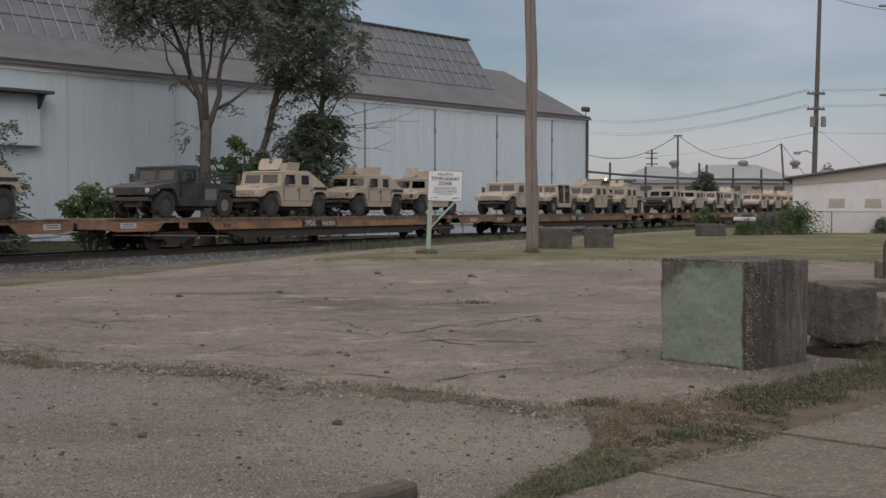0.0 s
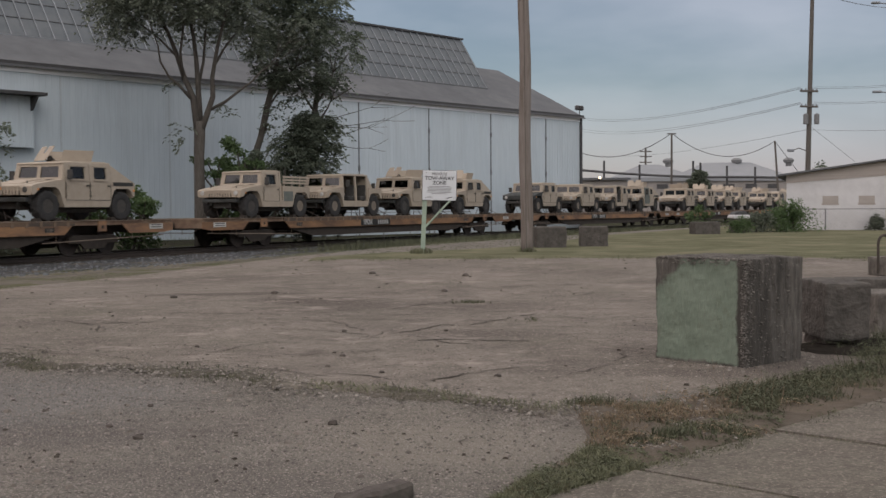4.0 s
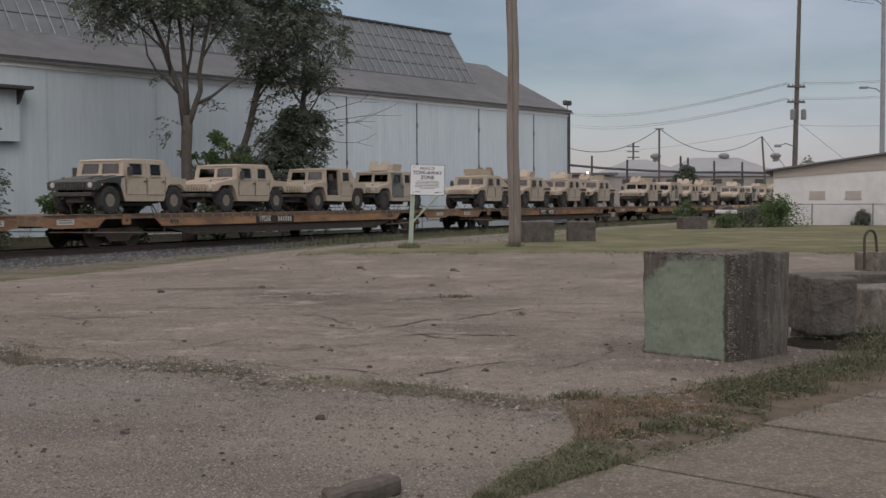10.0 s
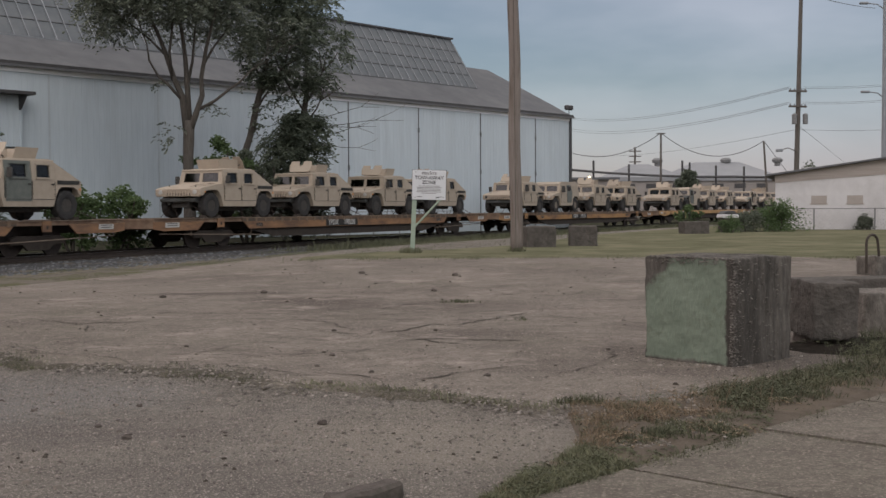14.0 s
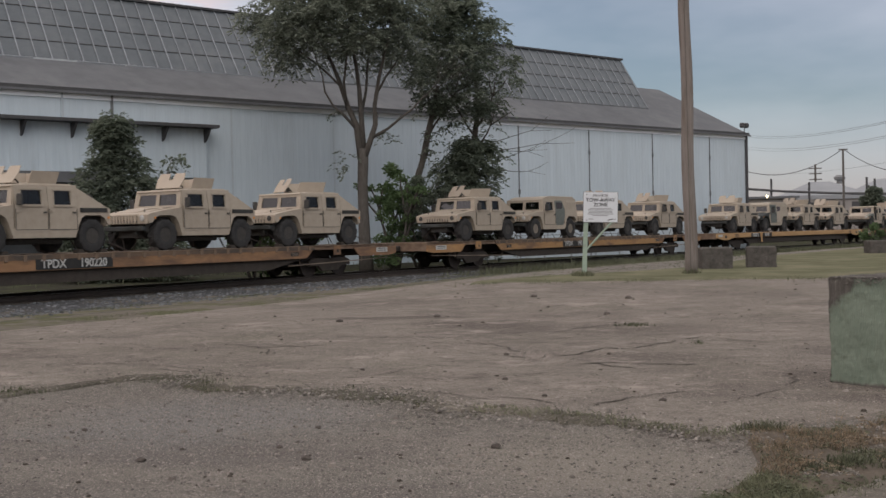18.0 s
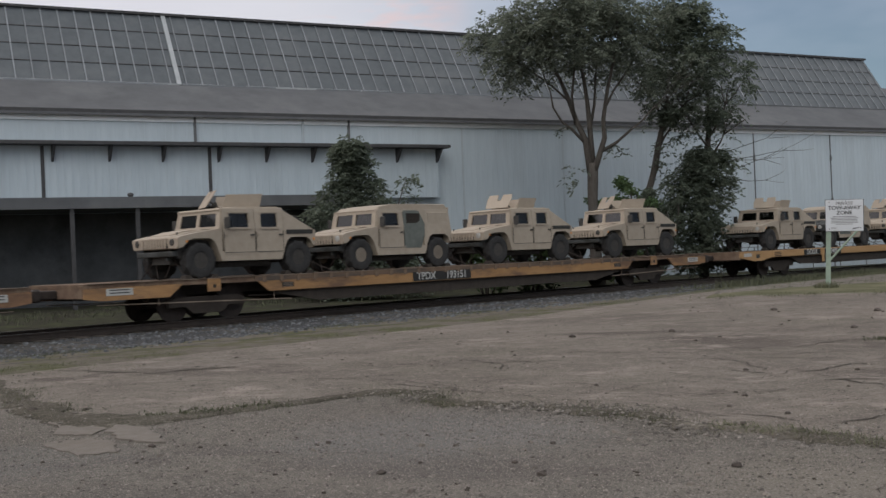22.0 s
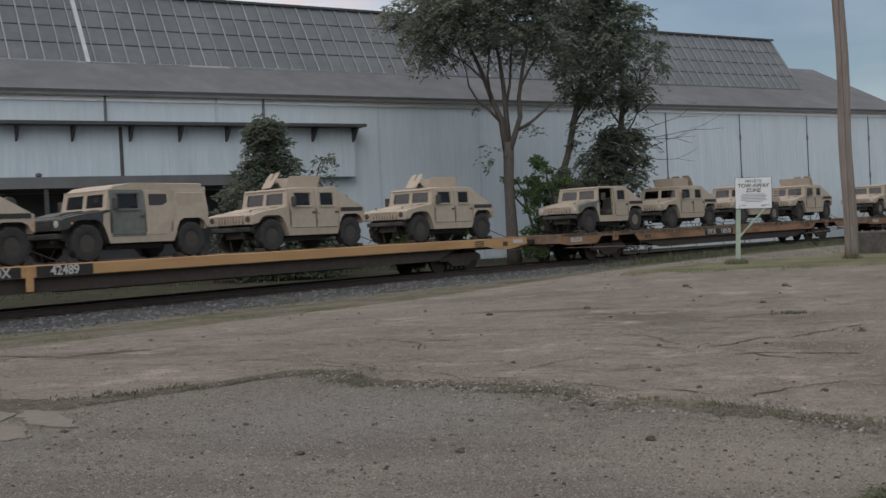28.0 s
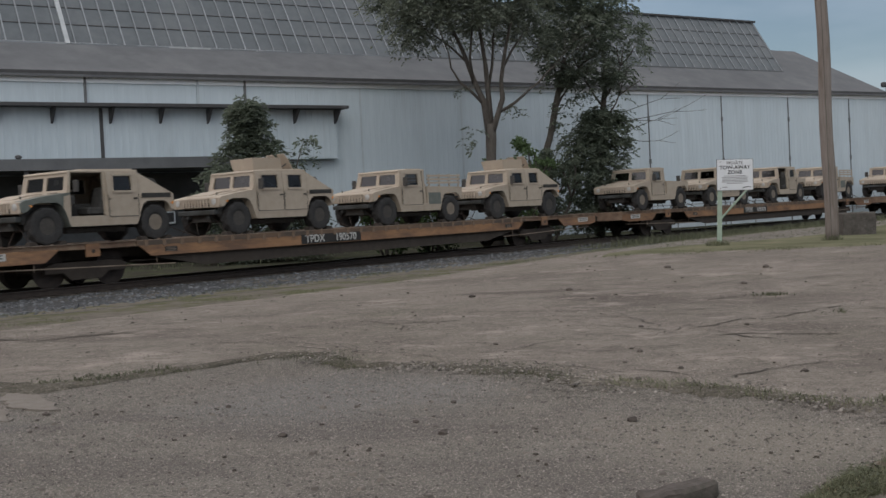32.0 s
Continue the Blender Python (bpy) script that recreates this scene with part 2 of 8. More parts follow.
    nt.links.new(col, b.inputs["Base Color"])
    bp = nt.nodes.new("ShaderNodeBump")
    bp.inputs["Strength"].default_value = 0.9
    bp.inputs["Distance"].default_value = 0.012
    nt.links.new(raw, bp.inputs["Height"])
    nt.links.new(bp.outputs[0], b.inputs["Normal"])
    return m


def leaf_mat(name, c1, c2, vary=0.35):
    """Thin foliage: light also comes through the blade."""
    m = mat(name, c1, c2, 0.8, 0.7, vary=vary, random_island=True)
    nt = m.node_tree
    b = nt.nodes["Principled BSDF"]
    tr = nt.nodes.new("ShaderNodeBsdfTranslucent")
    nt.links.new(b.inputs["Base Color"].links[0].from_socket, tr.inputs["Color"])
    mx = nt.nodes.new("ShaderNodeMixShader")
    mx.inputs["Fac"].default_value = 0.52
    nt.links.new(b.outputs[0], mx.inputs[1])
    nt.links.new(tr.outputs[0], mx.inputs[2])
    nt.links.new(mx.outputs[0], nt.nodes["Material Output"].inputs["Surface"])
    return m


def glass_mat(name, tint, rough=0.05):
    m = bpy.data.materials.new(name)
    m.use_nodes = True
    nt = m.node_tree
    nt.nodes.clear()
    out = nt.nodes.new("ShaderNodeOutputMaterial")
    tr = nt.nodes.new("ShaderNodeBsdfTransparent")
    tr.inputs["Color"].default_value = (*tint, 1)
    gl = nt.nodes.new("ShaderNodeBsdfGlossy")
    gl.inputs["Roughness"].default_value = rough
    lw = nt.nodes.new("ShaderNodeLayerWeight")
    pw = nt.nodes.new("ShaderNodeMath")
    pw.operation = "POWER"
    pw.inputs[1].default_value = 4.0
    nt.links.new(lw.outputs["Facing"], pw.inputs[0])
    fr = nt.nodes.new("ShaderNodeMath")
    fr.operation = "MULTIPLY_ADD"
    fr.inputs[1].default_value, fr.inputs[2].default_value = 0.5, 0.11
    nt.links.new(pw.outputs[0], fr.inputs[0])
    mx = nt.nodes.new("ShaderNodeMixShader")
    nt.links.new(fr.outputs[0], mx.inputs["Fac"])
    nt.links.new(tr.outputs[0], mx.inputs[1])
    nt.links.new(gl.outputs[0], mx.inputs[2])
    nt.links.new(mx.outputs[0], out.inputs["Surface"])
    return m


TAN = mat("tan_paint", (0.338, 0.288, 0.232), (0.388, 0.334, 0.272), 6, 0.62, c3=(0.30, 0.245, 0.19), c3_scale=1.3, c3_at=(0.56, 0.86), vary=0.05, bump=0.05)
TAN_DUST = mat("dusty_tan_paint", (0.362, 0.308, 0.250), (0.412, 0.353, 0.288), 4, 0.75, c3=(0.33, 0.275, 0.212), c3_scale=1.0, c3_at=(0.56, 0.85), vary=0.05)
ARMY_DARK = mat("dark_green_paint", (0.043, 0.047, 0.048), (0.070, 0.074, 0.074), 5, 0.6, c3=(0.03, 0.032, 0.03), c3_scale=1.1, c3_at=(0.45, 0.6), vary=0.08)
ARMY_GREY = mat("grey_green_panel_paint", (0.11, 0.125, 0.115), (0.16, 0.17, 0.155), 5, 0.6, vary=0.08)
BLACK = mat("black_underbody", (0.04, 0.039, 0.038), (0.07, 0.067, 0.063), 8, 0.75, bump=0.1)
RUBBER = mat("tyre_rubber", (0.026, 0.026, 0.027), (0.044, 0.043, 0.043), 12, 0.85, bump=0.2, bump_scale=60, c3=(0.060, 0.053, 0.046), c3_scale=2, c3_at=(0.55, 0.85))
RIM = mat("dusty_wheel_rim", (0.16, 0.14, 0.115), (0.24, 0.205, 0.165), 8, 0.6, c3=(0.15, 0.12, 0.1), c3_scale=3, vary=0.1)
RIM_DARK = mat("dark_wheel_rim", (0.040, 0.038, 0.036), (0.066, 0.060, 0.054), 8, 0.6, vary=0.1)
LENS = mat("headlight_lens", (0.34, 0.34, 0.33), (0.5, 0.5, 0.49), 9, 0.15, spec=0.6)
AMBER = mat("amber_marker_lens", (0.5, 0.2, 0.05), (0.6, 0.26, 0.08), 9, 0.3)
GLASS = glass_mat("vehicle_glass", (0.17, 0.17, 0.165))
GLASS_DARK = glass_mat("dark_vehicle_glass", (0.13, 0.125, 0.12))
STEEL_DULL = mat("dull_galvanised_steel", (0.16, 0.165, 0.17), (0.23, 0.235, 0.24), 8, 0.7, metal=0.2)
PAPER = mat("white_paper_sheet", (0.42, 0.42, 0.41), (0.5, 0.5, 0.49), 10, 0.8)
UNDER = mat("dark_car_frame", (0.040, 0.034, 0.030), (0.060, 0.050, 0.043), 5, 0.9, c3=(0.045, 0.037, 0.03), c3_scale=1.0)
ORANGE = mat("rusty_orange_sill", (0.235, 0.130, 0.072), (0.32, 0.185, 0.10), 1.6, 0.8, c3=(0.145, 0.09, 0.062), c3_scale=1.3, c3_at=(0.42, 0.62), vary=0.12, bump=0.15, stretch=(0.5, 1, 2))
YELLOW = mat("faded_yellow_sill", (0.37, 0.222, 0.105), (0.45, 0.28, 0.135), 1.2, 0.7, c3=(0.24, 0.13, 0.06), c3_scale=0.9, c3_at=(0.56, 0.8), vary=0.05, stretch=(0.4, 1, 2))
DECK = mat("rusty_deck_edge", (0.11, 0.075, 0.055), (0.18, 0.12, 0.085), 3, 0.85, c3=(0.24, 0.18, 0.13), c3_scale=1.2, bump=0.2)
DECK_EDGE = mat("brown_deck_edge", (0.12, 0.082, 0.058), (0.20, 0.132, 0.088), 2.2, 0.85, c3=(0.085, 0.068, 0.056), c3_scale=1.1, c3_at=(0.44, 0.6), bump=0.3, vary=0.1, stretch=(0.6, 1, 2))
LIP = mat("pale_worn_steel_lip", (0.19, 0.15, 0.12), (0.30, 0.24, 0.19), 2.5, 0.7, c3=(0.13, 0.095, 0.07), c3_scale=1.0)
MARK = mat("white_stencil_paint", (0.40, 0.40, 0.39), (0.50, 0.50, 0.48), 20, 0.7)
MARK_BG = mat("black_stencil_panel", (0.02, 0.02, 0.02), (0.035, 0.034, 0.033), 10, 0.7)
RAIL = mat("rusty_rail", (0.036, 0.030, 0.027), (0.062, 0.049, 0.043), 6, 0.6, metal=0.3)
RAIL_TOP = mat("polished_rail_head", (0.42, 0.42, 0.43), (0.52, 0.52, 0.53), 10, 0.28, metal=0.9)
TIE = mat("creosoted_tie", (0.035, 0.03, 0.026), (0.07, 0.06, 0.05), 8, 0.9, bump=0.3, vary=0.2)

# ---------------------------------------------------------------- building blocks


def part(name, bm, material, parent=None, label="", at=None, smooth=False):
    """Links a bmesh as one mesh object, as a part of a thing or as a thing of its own."""
    me = bpy.data.meshes.new(name)
    bmesh.ops.recalc_face_normals(bm, faces=bm.faces[:])
    if smooth:
        for f in bm.faces:
            f.smooth = True
    bm.to_mesh(me)
    bm.free()
    for m in material if isinstance(material, (list, tuple)) else (material,):
        me.materials.append(m)
    ob = new(name, me)
    if parent:
        ob.parent = parent
    if at is not None:
        ob.matrix_basis = at
    if label:
        ob["label"] = label
    return ob


def again(ob, m, name=None):
    """One more object on the same mesh, under the same parent."""
    o = new(name or ob.name.split(".")[0], ob.data)
    o.parent = ob.parent
    o.matrix_basis = m
    if "label" in ob:
        o["label"] = ob["label"]
    return o


def add_box(bm, x0, x1, y0, y1, z0, z1, bevel=0.0):
    c = [bm.verts.new((x, y, z)) for x in (x0, x1) for y in (y0, y1) for z in (z0, z1)]
    fs = [bm.faces.new([c[i] for i in f]) for f in ((0, 1, 3, 2), (4, 6, 7, 5), (0, 4, 5, 1), (2, 3, 7, 6), (0, 2, 6, 4), (1, 5, 7, 3))]
    if bevel:
        es = list({e for f in fs for e in f.edges})
        bmesh.ops.bevel(bm, geom=es, offset=bevel, segments=1, affect="EDGES", clamp_overlap=True)
    return bm


def box(x0, x1, y0, y1, z0, z1, bevel=0.0):
    return add_box(bmesh.new(), x0, x1, y0, y1, z0, z1, bevel)


def add_prism(bm, prof, y0, y1, bevel=0.0, taper=None):
    """A profile in x and z, pushed from y0 to y1. taper(z) scales y."""
    k = taper or (lambda z: 1.0)
    a = [bm.verts.new((x, y0 * k(z), z)) for x, z in prof]
    b = [bm.verts.new((x, y1 * k(z), z)) for x, z in prof]
    n = len(prof)
    fs = [bm.faces.new(a), bm.faces.new(b[::-1])]
    for i in range(n):
        j = (i + 1) % n
        fs.append(bm.faces.new((a[i], b[i], b[j], a[j])))
    if bevel:
        es = list({e for f in fs for e in f.edges})
        bmesh.ops.bevel(bm, geom=es, offset=bevel, segments=1, affect="EDGES", clamp_overlap=True)
    return bm


def prism(prof, y0, y1, bevel=0.0, taper=None):
    return add_prism(bmesh.new(), prof, y0, y1, bevel, taper)


def add_rod(bm, a, b, r0, r1=None, n=8, caps=True):
    """A round bar from a to b."""
    a, b = Vector(a), Vector(b)
    r1 = r0 if r1 is None else r1
    d = (b - a).normalized()
    u = d.orthogonal().normalized()
    v = d.cross(u)
    ra, rb = [], []
    for i in range(n):
        w = 2 * math.pi * i / n
        e = u * math.cos(w) + v * math.sin(w)
        ra.append(bm.verts.new(a + e * r0))
        rb.append(bm.verts.new(b + e * r1))
    for i in range(n):
        j = (i + 1) % n
        bm.faces.new((ra[i], ra[j], rb[j], rb[i]))
    if caps:
        bm.faces.new(ra[::-1])
        bm.faces.new(rb)
    return bm


def rod(a, b, r0, r1=None, n=8):
    return add_rod(bmesh.new(), a, b, r0, r1, n)


def add_tube(bm, pts, radii, n=7):
    """A round limb through several points."""
    rings = []
    for i, p in enumerate(pts):
        p = Vector(p)
        d = (Vector(pts[min(i + 1, len(pts) - 1)]) - Vector(pts[max(i - 1, 0)])).normalized()
        u = d.cross(Vector((0.31, 0.95, 0.02))).normalized()
        v = d.cross(u)
        rings.append([bm.verts.new(p + (u * math.cos(2 * math.pi * k / n) + v * math.sin(2 * math.pi * k / n)) * radii[i]) for k in range(n)])
    for a, b in zip(rings, rings[1:]):
        for k in range(n):
            bm.faces.new((a[k], a[(k + 1) % n], b[(k + 1) % n], b[k]))
    bm.faces.new(rings[0][::-1])
    bm.faces.new(rings[-1])
    return bm


def lathe(prof, n=28, axis="y", caps=True):
    """A profile of (distance along the axis, radius), turned about it."""
    bm = bmesh.new()
    rings = []
    for h, r in prof:
        ring = []
        for i in range(n):
            w = 2 * math.pi * i / n
            c, s = r * math.cos(w), r * math.sin(w)
            ring.append(bm.verts.new((c, h, s) if axis == "y" else (c, s, h)))
        rings.append(ring)
    for a, b in zip(rings, rings[1:]):
        for i in range(n):
            j = (i + 1) % n
            bm.faces.new((a[i], a[j], b[j], b[i]))
    if caps:
        bm.faces.new(rings[0][::-1])
        bm.faces.new(rings[-1])
    return bm


def add_plate(bm, outer, thick, normal_axis="y", at=0.0):
    """A flat plate of any outline (u, v), with thickness."""
    def p(u, v, w):
        return (u, w, v) if normal_axis == "y" else ((w, u, v) if normal_axis == "x" else (u, v, w))
    a = [bm.verts.new(p(u, v, at)) for u, v in outer]
    b = [bm.verts.new(p(u, v, at + thick)) for u, v in outer]
    bm.faces.new(a)
    bm.faces.new(b[::-1])
    for i in range(len(outer)):
        j = (i + 1) % len(outer)
        bm.faces.new((a[i], b[i], b[j], a[j]))
    return bm


def text_part(name, body, size, material, parent, m, label=""):
    cu = bpy.data.curves.new(name, "FONT")
    cu.body = body
    cu.size = size
    cu.extrude = 0.002
    cu.offset = 0.02 * size
    cu.align_x, cu.align_y = "CENTER", "CENTER"
    tmp = bpy.data.objects.new(name, cu)
    scene.collection.objects.link(tmp)
    me = bpy.data.meshes.new_from_object(tmp.evaluated_get(bpy.context.evaluated_depsgraph_get()))
    bpy.data.objects.remove(tmp)
    me.materials.clear()
    me.materials.append(material)
    ob = new(name, me)
    ob.parent = parent
    ob.matrix_basis = m
    if label:
        ob["label"] = label
    return ob


def thing(name, m, label, category, group="", kind=""):
    e = new(name)
    e.empty_display_size = 0.3
    e.matrix_basis = m
    return tagged(e, label, category, group, kind)


# ---------------------------------------------------------------- the track's line
K = 0.935
HEAD_S = [-30, -10, 10, 30, 50, 70, 90, 115, 140]
HEAD_A = [20.877, 23.669, 27.802, 26.87, 29.626, 29.557, 29.251, 30.427, 31.602]
STEP = 0.5
LINE_S = np.arange(-90, 330, STEP)


def make_line():
    h = np.radians(np.interp(LINE_S, HEAD_S, HEAD_A))
    x, y = np.cumsum(np.sin(h)) * STEP, np.cumsum(np.cos(h)) * STEP
    i = int(np.searchsorted(LINE_S, 0.0))
    x, y = x - x[i] - 10.955, y - y[i] + 40.793
    # from the near flank of the load to the middle of the track, with a slight swing past the sign
    off = np.interp(LINE_S, [22, 33, 44, 60, 75, 92, 130], [0.0, 0.22, 0.42, 0.44, 0.34, 0.18, 0.0]) - 1.08
    return x * K + off * np.cos(h), y * K - off * np.sin(h), h


LINE_X, LINE_Y, LINE_H = make_line()
SPEED_T = [0, 4, 8, 12, 14, 16, 18, 20, 22, 24, 28, 32]
SPEED_V = [6.18, 6.578, 6.165, 6.46, 6.345, 6.037, 6.549, 6.466, 6.092, 6.531, 6.112, 6.454]
RUN_T = np.arange(0, 32.05, 0.1)
RUN_V = np.interp(RUN_T, SPEED_T, SPEED_V)
RUN_D = np.concatenate([[0], np.cumsum((RUN_V[1:] + RUN_V[:-1]) * 0.05)])
RAIL_Z, DECK_Z = -0.07, 1.0


def on_line(s, off=0.0):
    """The place and heading at s along the track; off: metres towards the yard."""
    x, y, h = (np.interp(s, LINE_S, a) for a in (LINE_X, LINE_Y, LINE_H))
    return x + off * math.cos(h), y - off * math.sin(h), h


def ride(u, t, z=DECK_Z):
    """The pose of a load at u on the train, at t seconds: x points the way the train goes."""
    s = u - float(np.interp(t, RUN_T, RUN_D))
    x, y, h = on_line(s)
    return Matrix.Translation((x, y, z)) @ Matrix.Rotation(-math.pi / 2 - h, 4, "Z")


TRAIN = []


AXIS = radians(27.0)
LINE_W = LINE_X * math.sin(AXIS) + LINE_Y * math.cos(AXIS)
LINE_L = LINE_X * math.cos(AXIS) - LINE_Y * math.sin(AXIS)
OFF_W0, OFF_DW = -80.0, 0.5
OFF_TABLE = np.interp(np.arange(OFF_W0, 300.0, OFF_DW), LINE_W, LINE_L).tolist()


def track_distance(x, y):
    """Metres from the middle of the track, towards the yard."""
    w = x * math.sin(AXIS) + y * math.cos(AXIS)
    i = int((w - OFF_W0) / OFF_DW)
    i = 0 if i < 0 else (len(OFF_TABLE) - 1 if i >= len(OFF_TABLE) else i)
    return x * math.cos(AXIS) - y * math.sin(AXIS) - OFF_TABLE[i]

# ---------------------------------------------------------------- ground
ASPHALT = ground_mat("worn_asphalt", (0.160, 0.144, 0.129), (0.216, 0.195, 0.176), (0.118, 0.107, 0.099), (0.252, 0.228, 0.204), speck=95, contrast=1.15, streaks=False,
                     spots=((-2.5, 6.9, 1.3, 0.55, 0.8), (-0.9, 5.7, 1.0, 0.5, 0.6), (-3.6, 5.7, 1.2, 0.4, 0.7), (-5.2, 6.52, 0.4, 0.22, 0.9), (-4.75, 6.82, 0.4, 0.2, 0.9), (-4.25, 7.18, 0.4, 0.2, 0.8)),
                     patches=((-2.9, 8.1, 1.3, 1.3, 0.6, (0.168, 0.166, 0.164)), (0.0, 6.5, 1.0, 1.0, 0.55, (0.238, 0.218, 0.186)), (-6.0, 6.6, 1.6, 0.9, 0.5, (0.160, 0.158, 0.152))))


def smooth_step(a, b, x):
    t = min(1.0, max(0.0, (x - a) / (b - a)))
    return t * t * (3 - 2 * t)


def ground_z(x, y):
    d = track_distance(x, y)
    z = 0.2 * smooth_step(-7, -1, x) * smooth_step(15, 26, y)
    dip = smooth_step(11.5, 5.0, d) * smooth_step(-30, -8, d) if d < 11.5 else 0.0
    return z * (1 - dip) - 0.34 * dip


def grid_sheet(name, xs, ys, zf, material):
    me = bpy.data.meshes.new(name)
    vs = [(x, y, zf(x, y)) for y in ys for x in xs]
    n = len(xs)
    fs = [(j * n + i, j * n + i + 1, (j + 1) * n + i + 1, (j + 1) * n + i) for j in range(len(ys) - 1) for i in range(n - 1)]
    me.from_pydata(vs, [], fs)
    me.materials.append(material)
    for p in me.polygons:
        p.use_smooth = True
    return new(name, me)


def spread(lo, hi, fine_lo, fine_hi, step, grow=1.35):
    a = list(np.arange(fine_lo, fine_hi + 1e-6, step))
    s, v = step, fine_hi
    while v < hi:
        s *= grow
        v += s
        a.append(min(v, hi))
    s, v = step, fine_lo
    while v > lo:
        s *= grow
        v -= s
        a.insert(0, max(v, lo))
    return a


ground = grid_sheet("ground", spread(-1500, 1500, -30, 30, 0.8), spread(-600, 2500, -4, 80, 0.8), ground_z, ASPHALT)
tagged(ground, "grey worn asphalt yard with loose grit", "ground", kind="structure")

# ---------------------------------------------------------------- warehouse
SHED = pose(0, 0, 0, 0, 0, 47.5)
WALL_O, EAVE = 49.4, 7.95
A0, A1 = -34.0, 69.5
WALL_WHITE = mat("pale_ribbed_cladding", (0.455, 0.522, 0.575), (0.515, 0.582, 0.632), 1.2, 0.6, c3=(0.415, 0.470, 0.512), c3_scale=0.25, stretch=(2.5, 2.5, 0.35))
WALL_TRIM = mat("white_eave_flashing", (0.76, 0.80, 0.84), (0.82, 0.86, 0.89), 3, 0.5)
ROOF_GREY = mat("grey_roof_felt", (0.100, 0.104, 0.112), (0.132, 0.136, 0.145), 0.8, 0.9, c3=(0.152, 0.156, 0.163), c3_scale=0.3)
GLAZING = mat("dark_roof_glazing", (0.078, 0.090, 0.102), (0.108, 0.121, 0.134), 1.5, 0.45, c3=(0.128, 0.138, 0.148), c3_scale=0.4, spec=0.5)
GLAZE_BAR = mat("pale_glazing_bar", (0.19, 0.205, 0.225), (0.26, 0.275, 0.295), 2, 0.5, vary=0.15)
PALE_BAR = mat("dull_white_bar", (0.36, 0.38, 0.40), (0.46, 0.48, 0.50), 2, 0.6, vary=0.1)
DARK_TRIM = mat("dark_metal_trim", (0.05, 0.05, 0.053), (0.078, 0.077, 0.08), 5, 0.6)
JOINT_DARK = mat("dark_sheet_joint", (0.10, 0.105, 0.112), (0.16, 0.165, 0.172), 5, 0.7)
JOINT_PALE = mat("pale_sheet_joint", (0.40, 0.45, 0.49), (0.46, 0.51, 0.55), 5, 0.7)
# dark tones that put the shade inside the loading bay into colour
BAY_SHADE = mat("dim_bay_lining", (0.06, 0.065, 0.071), (0.10, 0.106, 0.114), 0.9, 0.9, c3=(0.045, 0.047, 0.052), c3_scale=0.5)


